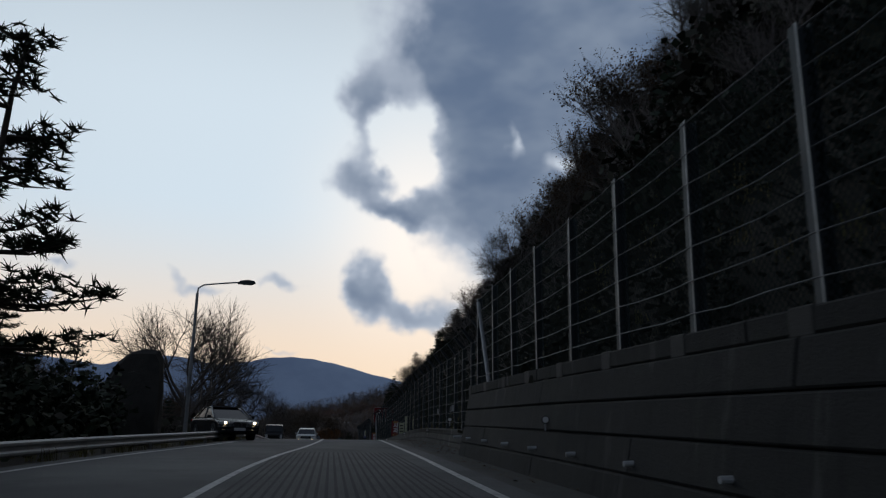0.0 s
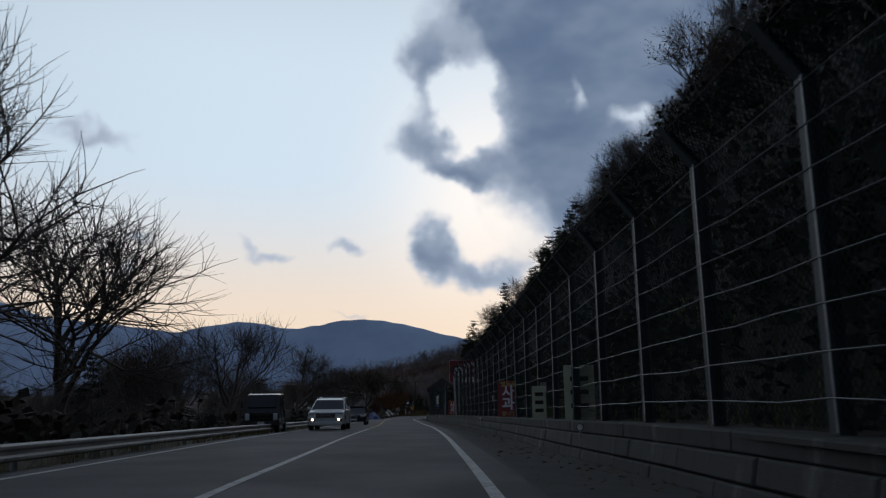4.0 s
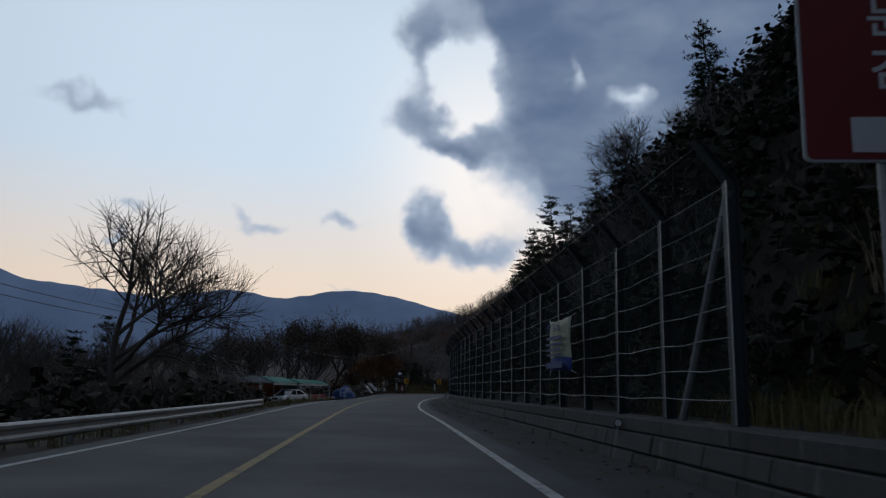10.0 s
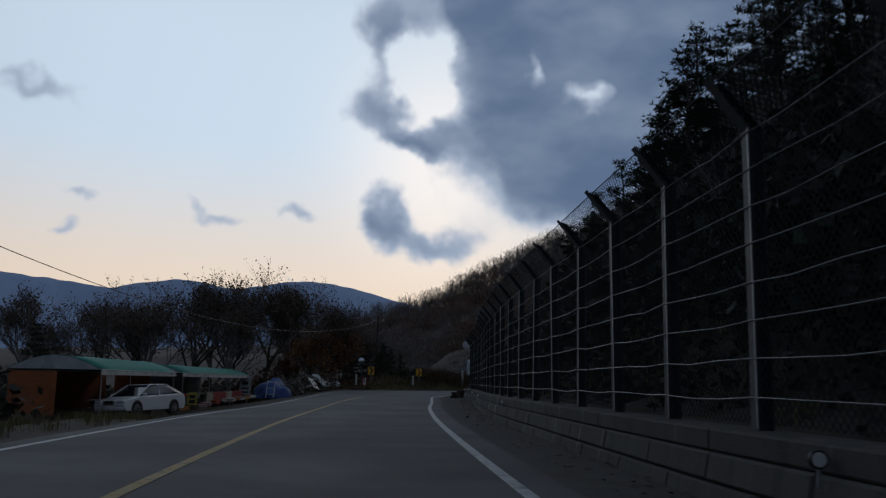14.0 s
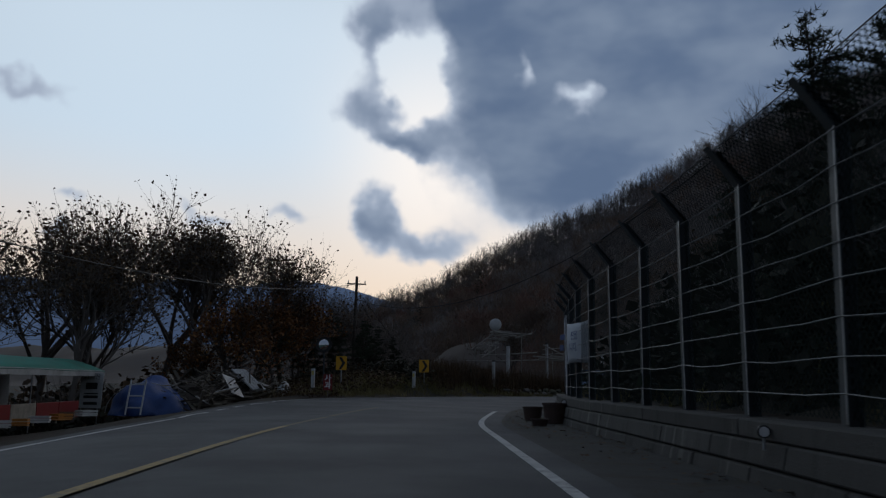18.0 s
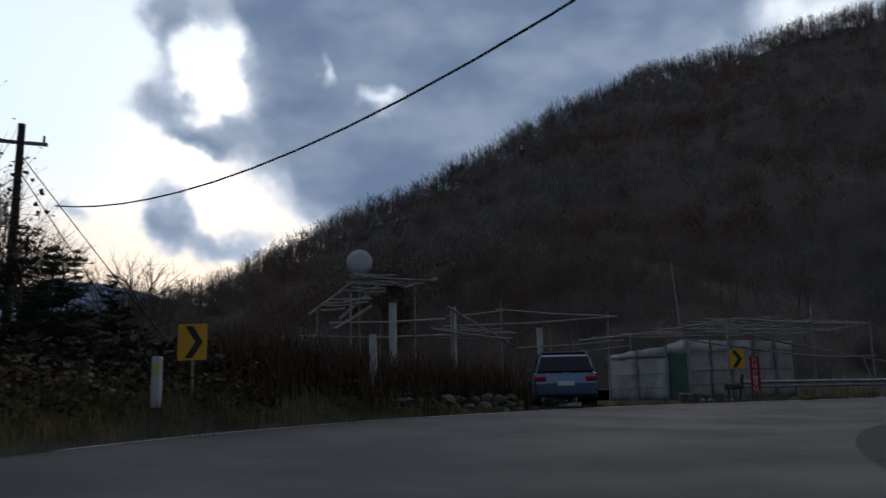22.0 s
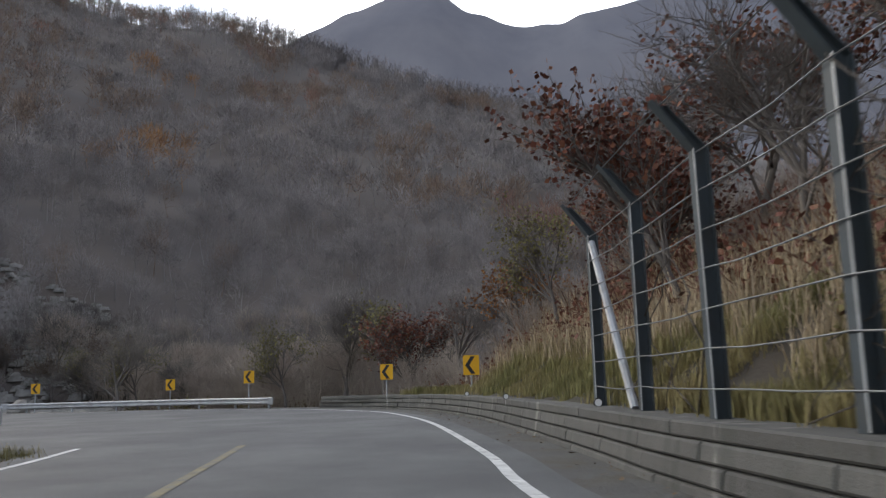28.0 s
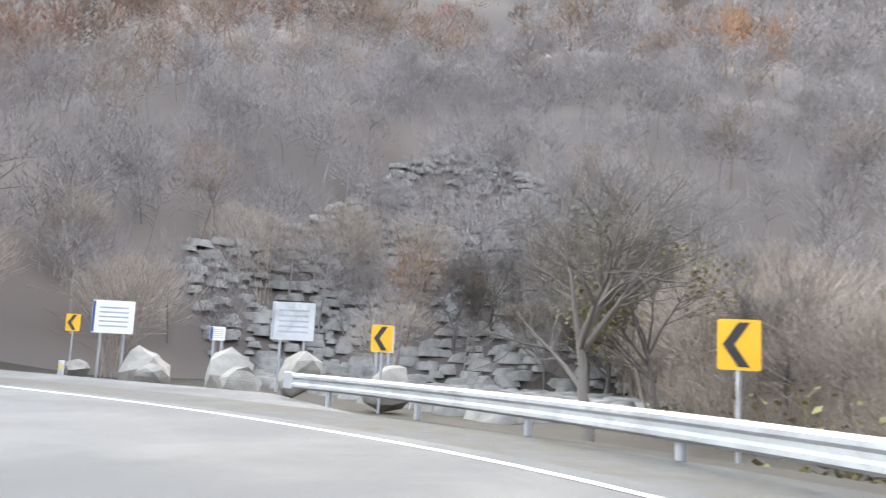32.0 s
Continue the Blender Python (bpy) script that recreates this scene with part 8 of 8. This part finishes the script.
def rod_frame(name, base, label, category, group, posts, beams, roofs, seed, extra=()):
    """A rickety frame. posts: x, y, top, radius; beams: two ends and a radius; roofs: two edges with a count of loose rods laid between them."""
    r = random.Random(seed)
    root = thing(name, pose(*base), label, category, group)
    o = Vector(base)
    at = lambda p: Vector(p) - o
    for x, y, top, rad in posts:
        part("upright", rodded(at((x + r.gauss(0, 0.04), y, base[2] - 0.3)), at((x, y, top)), rad, rad * 0.9, 8), ROD, root)
    for a_, b_, rad in beams:
        mid = (Vector(a_) + Vector(b_)) / 2 - Vector((0, 0, (Vector(a_) - Vector(b_)).length * 0.008))
        vs, fs = tube([at(a_), at(mid), at(b_)], rad, 7)
        mesh_object("beam", vs, fs, ROD, root)
    for p0, p1, q0, q1, n, rad in roofs:
        for k in range(n):
            u = (k + r.uniform(0.1, 0.9)) / n
            a_ = Vector(p0).lerp(Vector(p1), u)
            b_ = Vector(q0).lerp(Vector(q1), min(1, max(0, u + r.gauss(0, 0.06))))
            lo, hi = r.uniform(-0.05, 0.3), r.uniform(0.65, 1.06)
            if r.random() < 0.4:
                lo, hi = -0.03, 1.04
            jit = Vector((0, 0, r.gauss(0.05, 0.05)))
            c_, d_ = a_.lerp(b_, lo) + jit, a_.lerp(b_, hi) + jit + Vector((0, 0, r.gauss(0, 0.05)))
            vs, fs = tube([at(c_), at(c_.lerp(d_, 0.5)) - Vector((0, 0, r.uniform(0, 0.08))), at(d_)], rad * r.uniform(0.7, 1.15), 6)
            mesh_object("rod", vs, fs, ROD, root)
    return root


# hut of plastic sheets: its west wall and its wall along the road
def sheet(parent, a_, b_, z0, ta, tb, label, seed, nx_=8, nz_=5):
    """A slack plastic sheet from a_ to b_ in plan, its top from ta to tb."""
    r = random.Random(seed)
    g = Vector((b_[0] - a_[0], b_[1] - a_[1], 0)).normalized()
    nrm = Vector((g.y, -g.x, 0))
    vs, fs = [], []
    for j in range(nz_ + 1):
        for i in range(nx_ + 1):
            u, v = i / nx_, j / nz_
            p = Vector((a_[0] + (b_[0] - a_[0]) * u, a_[1] + (b_[1] - a_[1]) * u, z0 + (ta + (tb - ta) * u - z0) * v + (r.gauss(0, 0.02) if j in (0, nz_) else 0)))
            vs.append(p + nrm * (r.gauss(0, 0.028) + 0.05 * math.sin(u * 9.4) * math.sin(v * 3.14)))
    for j in range(nz_):
        for i in range(nx_):
            k = j * (nx_ + 1) + i
            fs.append((k, k + 1, k + nx_ + 2, k + nx_ + 1))
    ob = mesh_object("sheet", [v - parent.location for v in vs], fs, PLASTIC_SHEET, parent, label, smooth=True)
    ob.modifiers.new("film", "SOLIDIFY").thickness = 0.006
    return ob


hut = thing("sheet_hut", pose(29.5, 262.4, 0.0), "makeshift hut of slack grey plastic sheets on poles", "hut")
H0, H1, H2, H3 = (28.2, 266.6), (29.4, 263.75), (29.5, 262.35), (36.3, 263.45)
sheet(hut, H0, (28.8, 265.2), 0.0, 2.1, 2.18, "pale grey sheet", 1)
sheet(hut, (28.8, 265.2), H1, 0.0, 2.18, 2.28, "pale grey sheet", 2)
sheet(hut, (28.15, 266.6), (29.36, 263.75), 1.9, 2.12, 2.4, "pale grey sheet folded over the top", 3, 8, 2)
for k in range(5):
    u0, u1 = k / 5, (k + 1) / 5
    lerp2 = lambda u: (H2[0] + (H3[0] - H2[0]) * u, H2[1] + (H3[1] - H2[1]) * u)
    sheet(hut, lerp2(u0), lerp2(u1), 0.05, 2.6, 2.6, "grey translucent sheet", 10 + k, 4, 6)
sheet(hut, (36.3, 263.45), (35.4, 268.4), 0.0, 2.5, 2.1, "grey sheet", 20)
sheet(hut, (28.2, 266.6), (35.4, 268.4), 0.0, 2.1, 2.1, "grey sheet", 21)
sheet(hut, H1, H2, 2.05, 2.45, 2.65, "pale sheet over the door", 22, 4, 2)
ho = Vector((29.5, 262.4, 0))
door = part("door", boxed((0, 0, 1.0), (0.04, 1.3, 2.0), 0.01, Matrix.Rotation(radians(4), 3, "Z")), NET_GREEN, hut, "dark netted door", place=Matrix.Translation(Vector((29.5, 263.05, 0.02)) - ho))
for (x, y), top in ((H0, 2.2), ((28.8, 265.2), 2.3), (H1, 2.55), (H2, 2.75), ((30.9, 262.57), 2.7), ((32.2, 262.78), 2.7), ((33.6, 263.0), 2.7), ((35.0, 263.23), 2.7), (H3, 2.7), ((35.4, 268.4), 2.3)):
    part("pole", rodded(Vector((x - 0.04, y - 0.05, -0.2)) - ho, Vector((x - 0.04, y - 0.05, top)) - ho, 0.032, None, 8), ROD, hut)
for z in (0.55, 1.15, 1.95):
    part("batten", rodded(Vector((28.14, 266.5, z)) - ho, Vector((29.32, 263.75, z + 0.05)) - ho, 0.016, None, 6), ROD, hut)
    part("batten", rodded(Vector((29.55, 262.27, z + 0.15)) - ho, Vector((36.25, 263.36, z + 0.2)) - ho, 0.018, None, 6), ROD, hut)
part("mast", rodded(Vector((29.85, 262.85, 0)) - ho, Vector((29.55, 263.15, 6.1)) - ho, 0.042, 0.03, 8), ROD, hut)
rod_frame("pergola", (33.8, 262.0, 0.0), "rickety flat roof frame of bamboo rods over the hut", "pergola", "pergolas",
          [(29.55, 259.75, 3.35, 0.05), (34.45, 260.3, 3.95, 0.045), (38.8, 261.3, 3.3, 0.045), (29.2, 266.2, 3.2, 0.04), (38.4, 266.6, 3.1, 0.04), (36.2, 263.6, 3.2, 0.04), (28.6, 270.6, 3.05, 0.04)],
          [((29.5, 259.4, 3.28), (38.95, 261.4, 3.27), 0.045), ((29.6, 259.3, 3.26), (29.2, 271.0, 3.05), 0.045), ((38.9, 261.2, 3.25), (38.3, 267.0, 3.05), 0.04), ((34.4, 260.2, 3.25), (34.0, 267.4, 3.1), 0.04), ((29.0, 266.8, 3.12), (38.4, 267.0, 3.08), 0.04),
           ((29.5, 262.2, 2.58), (34.45, 260.36, 1.80), 0.035), ((29.7, 259.9, 2.26), (34.5, 260.2, 1.78), 0.035), ((34.4, 260.2, 1.78), (39.0, 261.3, 1.82), 0.035), ((33.0, 263.1, 2.95), (40.6, 261.6, 1.45), 0.035), ((33.3, 263.3, 2.9), (39.2, 261.9, 1.7), 0.03), ((38.9, 262.0, 1.9), (38.9, 261.3, 0.1), 0.035)],
          [((29.5, 260.0, 3.25), (29.2, 270.0, 3.05), (38.9, 261.6, 3.25), (38.3, 267.2, 3.08), 24, 0.034), ((30.2, 259.6, 3.3), (37.5, 261.0, 3.3), (30.0, 268.0, 3.1), (37.3, 267.2, 3.1), 9, 0.03)], 5)
rod_frame("pergola", (23.5, 265.0, 0.6), "rickety frame of thin rods behind the parked car", "pergola", "pergolas",
          [(21.6, 264.1, 4.35, 0.035), (27.55, 265.4, 4.1, 0.035), (18.9, 262.7, 4.0, 0.06), (25.6, 267.4, 3.4, 0.03), (20.2, 266.0, 3.6, 0.03)],
          [((21.4, 264.1, 3.98), (27.8, 265.4, 3.86), 0.04), ((18.7, 263.2, 3.2), (28.0, 265.4, 3.85), 0.04), ((18.6, 262.6, 3.55), (21.8, 264.2, 3.95), 0.03), ((18.6, 262.4, 3.9), (22.0, 264.3, 2.6), 0.05), ((17.6, 261.6, 3.0), (21.8, 264.0, 2.75), 0.045), ((22.5, 264.6, 2.4), (28.2, 265.2, 2.75), 0.035), ((24.6, 265.8, 2.1), (28.4, 264.9, 2.5), 0.03)],
          [((18.2, 261.8, 3.1), (18.6, 263.6, 2.7), (22.0, 263.6, 3.0), (22.2, 265.0, 2.7), 8, 0.032)], 6)
rod_frame("pergola", (14.7, 259.6, 1.6), "tilted rod roof on poles above the mound", "pergola", "pergolas",
          [(12.9, 259.6, 3.5, 0.04), (14.5, 260.3, 5.0, 0.045), (16.3, 259.6, 4.5, 0.04), (13.6, 257.9, 3.9, 0.04), (15.6, 261.4, 4.6, 0.04)],
          [((12.6, 259.5, 3.3), (14.7, 260.4, 4.85), 0.06), ((13.4, 258.6, 3.1), (15.2, 259.5, 4.55), 0.06), ((14.2, 259.8, 4.75), (16.0, 259.9, 4.35), 0.06), ((15.7, 258.9, 4.2), (17.0, 259.2, 4.55), 0.06), ((12.9, 257.8, 2.9), (17.4, 259.6, 3.2), 0.045), ((12.0, 258.0, 2.5), (17.8, 260.6, 2.7), 0.04), ((13.0, 257.6, 2.7), (14.4, 258.4, 3.5), 0.05)],
          [((12.8, 259.4, 3.35), (14.6, 260.3, 4.8), (13.8, 257.6, 3.3), (15.8, 258.9, 4.5), 12, 0.045), ((14.0, 259.3, 4.5), (14.4, 260.8, 4.7), (16.8, 258.8, 4.4), (16.4, 260.3, 4.4), 8, 0.045)], 7)
for x, y, top, z, rad in ((14.95, 257.8, 3.65, 1.3, 0.13), (13.25, 254.1, 2.45, 0.6, 0.11), (18.95, 262.75, 4.05, 1.2, 0.11), (24.3, 265.9, 3.45, 0.3, 0.13)):
    co = thing("concrete_post", pose(x, y, z), "pale round concrete pipe standing as a post", "post", "concrete posts")
    part("shaft", rodded((0, 0, -0.5), (0, 0, top - z - 0.1), rad, rad * 0.97, 14), WHITE_DULL, co)
    part("cap", rodded((0, 0, top - z - 0.1), (0, 0, top - z), rad * 1.2, rad * 1.15, 14), CONCRETE, co)
# broken slabs and a log bench before the hut
for k, (x, y, sx, sy, sz, a_) in enumerate(((26.7, 258.3, 0.45, 0.35, 0.30, 15), (27.3, 258.6, 0.55, 0.4, 0.26, -30), (27.9, 258.5, 0.5, 0.4, 0.28, 40), (28.4, 258.9, 0.6, 0.4, 0.2, 8), (27.1, 259.3, 0.7, 0.4, 0.3, -12))):
    sl = thing("concrete_slab", pose(x, y, 0.1, 4 * k - 8, 6, a_), "broken pale concrete slab lying before the hut", "slab", "broken slabs")
    part("slab", boxed((0, 0, sz / 2), (sx, sy, sz), 0.05), CONCRETE, sl)
    part("chip", boxed((sx * 0.4, -sy * 0.4, 0.06), (0.22, 0.18, 0.14), 0.04), WHITE_DULL, sl)
be = thing("log_bench", pose(29.0, 258.9, 0.08, 0, 0, 20), "dark rough log bench beside the bend sign", "bench")
part("log", rodded((-0.55, 0, 0.52), (0.5, 0, 0.58), 0.12, 0.10, 10), BARK, be)
part("stump", rodded((0.5, 0, 0.5), (0.62, 0, 1.0), 0.075, 0.05, 8), BARK, be)
for dx in (-0.42, 0.4):
    part("leg", rodded((dx, 0.05, -0.1), (dx + 0.03, 0, 0.5), 0.06, 0.05, 8), BARK, be)

dish = thing("satellite_dish", pose(14.5, 260.2, 4.25, 0, 0, -20), "pale round satellite dish on the rod roof", "satellite dish")
bm = bmesh.new()
rows = [[bm.verts.new((math.cos(a) * q, -0.12 + q * q * 0.45, math.sin(a) * q + 0.95)) for a in np.linspace(0, 2 * math.pi, 24, endpoint=False)] for q in (0.05, 0.25, 0.45)]
for i in range(2):
    for k in range(24):
        bm.faces.new((rows[i][k], rows[i][(k + 1) % 24], rows[i + 1][(k + 1) % 24], rows[i + 1][k]))
bm.faces.new(rows[0])
bowl = part("bowl", bm, WHITE_DULL, dish, smooth=True)
bowl.modifiers.new("sheet", "SOLIDIFY").thickness = 0.015
part("mast", rodded((0, 0.15, -0.6), (0, 0.0, 0.9), 0.03, None, 8), STEEL, dish)
part("feed_arm", rodded((0, 0, 0.55), (0, -0.5, 0.85), 0.012, None, 6), STEEL, dish)

gn = thing("garden_net", pose(19.3, 258.9, 0, 0, 0, -25), "torn green garden netting hung on a stake", "netting")
cloth("net", 1.5, 0.9, 0.15, NET_GREEN, gn, sag=0.25).location = (0.2, 0, 0.6)
part("stake", rodded((-0.1, 0, -0.2), (-0.25, -0.05, 1.2), 0.025, None, 6), WHITE_DULL, gn)
part("stake", rodded((0.9, 0, -0.2), (0.95, 0, 1.0), 0.02, None, 6), TIMBER, gn)

rb = thing("banner_stand", facing(30.1, 258.98, 0.02, -52), "narrow red upright banner with white Korean letters", "banner")
part("cloth", prism(rounded(0.36, 1.35, 0.02, 2), 0.012), RED_CLOTH, rb, place=pose(0, 0, 1.08))
for k, chx in enumerate("가지산"):
    lettering(chx, 0.22, WHITE, rb, 0, 1.6 - k * 0.23, -0.016)
bars(rb, WHITE, [(0, 0.98, 0.16, 0.03), (0, 0.92, 0.2, 0.03), (0, 0.86, 0.16, 0.03)], -0.016, "small unreadable white letters")
for k, chx in enumerate("쉼터"):
    lettering(chx, 0.22, WHITE, rb, 0, 0.72 - k * 0.23, -0.016)
for s in (-1, 1):
    part("pole", rodded((s * 0.17, 0.02, -0.1), (s * 0.17, 0.02, 1.8), 0.014, None, 6), BLACK, rb)

ws = thing("road_sign_back", facing(42.4, 262.1, 0, -100), "plain pale back of a large road sign on two posts", "road sign")
part("panel", prism(rounded(1.3, 0.78, 0.04), 0.03), WHITE_DULL, ws, place=pose(0, 0, 2.15))
for s in (-1, 1):
    part("post", rodded((s * 0.48, -0.06, -0.2), (s * 0.48, -0.06, 2.6), 0.045, None, 10), STEEL, ws)
    part("rib", boxed((0, -0.05, 2.2 + s * 0.25), (1.2, 0.03, 0.06), 0.005), STEEL, ws)

fenc = thing("garden_fence", pose(0, 0, 0), "low green wire fence behind the guardrail of the yard", "fence")
gl = spline([(36.5, 265.6), (42, 266.6), (50, 268.0), (57, 269.2)], 1.0)
for k, p in enumerate(gl[::2]):
    part("post", rodded((p[0], p[1], -0.2), (p[0], p[1], 1.0), 0.025, None, 8), NET_GREEN, fenc)
for z in (0.25, 0.6, 0.95):
    vs, fs = tube([(p[0], p[1], z) for p in gl], 0.012, 5)
    mesh_object("rail", vs, fs, NET_GREEN, fenc)
for k, (x, y, s) in enumerate(((48.5, 270.5, 0.5), (50.5, 271.5, 0.4), (53, 272, 0.5), (56, 272.5, 0.4))):
    bx = thing("hive_box", pose(x, y, height(x, y), 0, 0, k * 17), "small pale box among the weeds", "box", "boxes in the yard")
    part("body", boxed((0, 0, 0.85), (s, s * 0.8, s * 0.9), 0.02), WHITE_DULL, bx)
    part("leg", boxed((0, 0, 0.3), (s * 0.5, s * 0.5, 0.75), 0.02), TIMBER, bx)
    part("lid", boxed((0, 0, 0.85 + s * 0.5), (s * 1.1, s * 0.9, 0.05), 0.01), STEEL, bx)

# notice boards beyond the bend


def notice(x, y, z, w_, h, yaw, mat, rows, label, group="notice boards at the bend"):
    root = thing("information_board", facing(x, y, height(x, y), yaw), label, "sign board", group)
    part("panel", prism(rounded(w_, h, 0.03), 0.03), mat, root, place=pose(0, 0, z))
    part("border", boxed((-w_ * 0.5 + 0.06, -0.034, z), (0.1, 0.006, h * 0.94), 0.0), TARP_BLUE if mat is WHITE else STEEL, root, "coloured edge")
    for s in (-1, 1):
        part("post", rodded((s * w_ * 0.28, 0.04, -0.3), (s * w_ * 0.28, 0.04, z + h * 0.3), 0.05, None, 8), STEEL, root)
    bars(root, STEEL, [(0.03, z + h * q, w_ * 0.7, h * 0.05) for q in (0.28, 0.14, 0.0, -0.14, -0.28)], -0.036)
    return root


notice(100.2, 305.2, 2.45, 1.6, 1.25, -42, WHITE, None, "white information board with a blue edge and small writing")
notice(104.6, 299.5, 2.6, 1.6, 1.4, -46, WHITE_DULL, None, "weathered grey information board with faded writing")
notice(102.4, 301.0, 2.0, 0.55, 0.5, -46, WHITE, None, "small white plate on a post")
notice(106.4, 296.4, 2.1, 0.8, 0.95, -50, WHITE_DULL, None, "tilted white plate among the trees")

# broken rock of the scree beyond the boards
rng = random.Random(8)
sv, sf = [], []
for k in range(1700):
    u, v = rng.random(), rng.uniform(-1, 1)
    x, y = 106 + u * 30 + v * 3, 303 + v * 16 + u * 8
    z = height(x, y)
    s = rng.uniform(0.25, 0.8)
    n0 = len(sv)
    a = rng.uniform(0, 6.28)
    for dx, dy, dz in ((-1, -0.7, -0.3), (1, -0.6, -0.35), (0.9, 0.7, -0.3), (-0.9, 0.6, -0.3), (-0.7, -0.5, 0.35), (0.75, -0.4, 0.28), (0.6, 0.5, 0.4), (-0.6, 0.45, 0.3)):
        ex, ey = dx * s * rng.uniform(0.8, 1.2), dy * s * rng.uniform(0.8, 1.2)
        sv.append((x + ex * math.cos(a) - ey * math.sin(a), y + ex * math.sin(a) + ey * math.cos(a), z + dz * s * rng.uniform(0.8, 1.2) + 0.1))
    for q in ((0, 1, 5), (0, 5, 4), (1, 2, 6), (1, 6, 5), (2, 3, 7), (2, 7, 6), (3, 0, 4), (3, 4, 7), (4, 5, 6), (4, 6, 7)):
        sf.append(tuple(n0 + i for i in q))
stuff("scree", sv, sf, ROCK, "grey broken rock on the slope behind the boards", "rocks")

# fallen leaves and pebbles on the shoulder
rng = random.Random(12)
lv, lf = [], []
for k in range(5200):
    i = rng.randint(50, 372)
    off = 0.6 + 1.5 * rng.random() ** 0.6
    p, q = EDGE[i], EDGE[min(i + 1, len(EDGE) - 1)]
    g = (q - p) / max(np.linalg.norm(q - p), 1e-6)
    x, y = p[0] + g[1] * off + g[0] * rng.random(), p[1] - g[0] * off + g[1] * rng.random()
    s = rng.uniform(0.025, 0.07)
    a = rng.uniform(0, 6.28)
    n0 = len(lv)
    for t in range(4):
        lv.append((x + math.cos(a + t * 1.57) * s * (1 if t % 2 else 0.6), y + math.sin(a + t * 1.57) * s * (1 if t % 2 else 0.6), 0.012 + rng.random() * 0.03))
    lf += [(n0, n0 + 1, n0 + 2), (n0, n0 + 2, n0 + 3)]
stuff("fallen_leaves", lv, lf, LEAF_BROWN, "dry brown leaves lying along the shoulder", "leaves")

# creepers on the last fence
rng = random.Random(15)
cv, cf = [], []
line = cut(shifted(EDGE, _off + 0.30), (24.9, 246), (64.2, 255.8))
for k in range(430):
    i = rng.randint(0, len(line) - 2)
    if line[i, 0] > 57 and rng.random() < 0.8:
        continue
    p = Vector((line[i, 0], line[i, 1], 0.6))
    pts = [p]
    while pts[-1].z < 3.1 and len(pts) < 12:
        d = line[min(i + 1, len(line) - 1)] - line[i]
        t = rng.gauss(0, 0.34)
        pts.append(pts[-1] + Vector((d[0] * t, d[1] * t, rng.uniform(0.12, 0.36))) + Vector((rng.gauss(0, 0.03), rng.gauss(0, 0.03), 0)))
    vs, fs = tube(pts, rng.uniform(0.005, 0.011), 4)
    b0 = len(cv)
    cv += [tuple(v) for v in vs]
    for q in fs:
        q = [i_ + b0 for i_ in q]
        cf += [(q[0], q[1], q[2]), (q[0], q[2], q[3])]
stuff("fence_creeper", cv, cf, BARK, "dry grey creepers climbing the blue-grey fence", "creeper")

# ---- the climb to the crest, laid under everything on the first stretch ----
for ob in [o for o in bpy.data.objects if o.type in ("MESH", "EMPTY")]:
    still = ob.matrix_basis.translation.length < 1e-6
    if ob.parent is None and not still:
        ob.location.z += float(climb(ob.location.y))
    elif ob.parent is not None and not still:
        if ob.parent.parent is None and ob.parent.matrix_basis.translation.length < 1e-6:
            ob.location.z += float(climb(ob.location.y))
    elif ob.type == "MESH" and (ob.parent is None or (ob.parent.parent is None and ob.parent.matrix_basis.translation.length < 1e-6)):
        co = np.empty(len(ob.data.vertices) * 3, np.float32)
        ob.data.vertices.foreach_get("co", co)
        co = co.reshape(-1, 3)
        if co[:, 1].min() < 73:
            co[:, 2] += climb(co[:, 1])
            ob.data.vertices.foreach_set("co", co.ravel())
            ob.data.update()
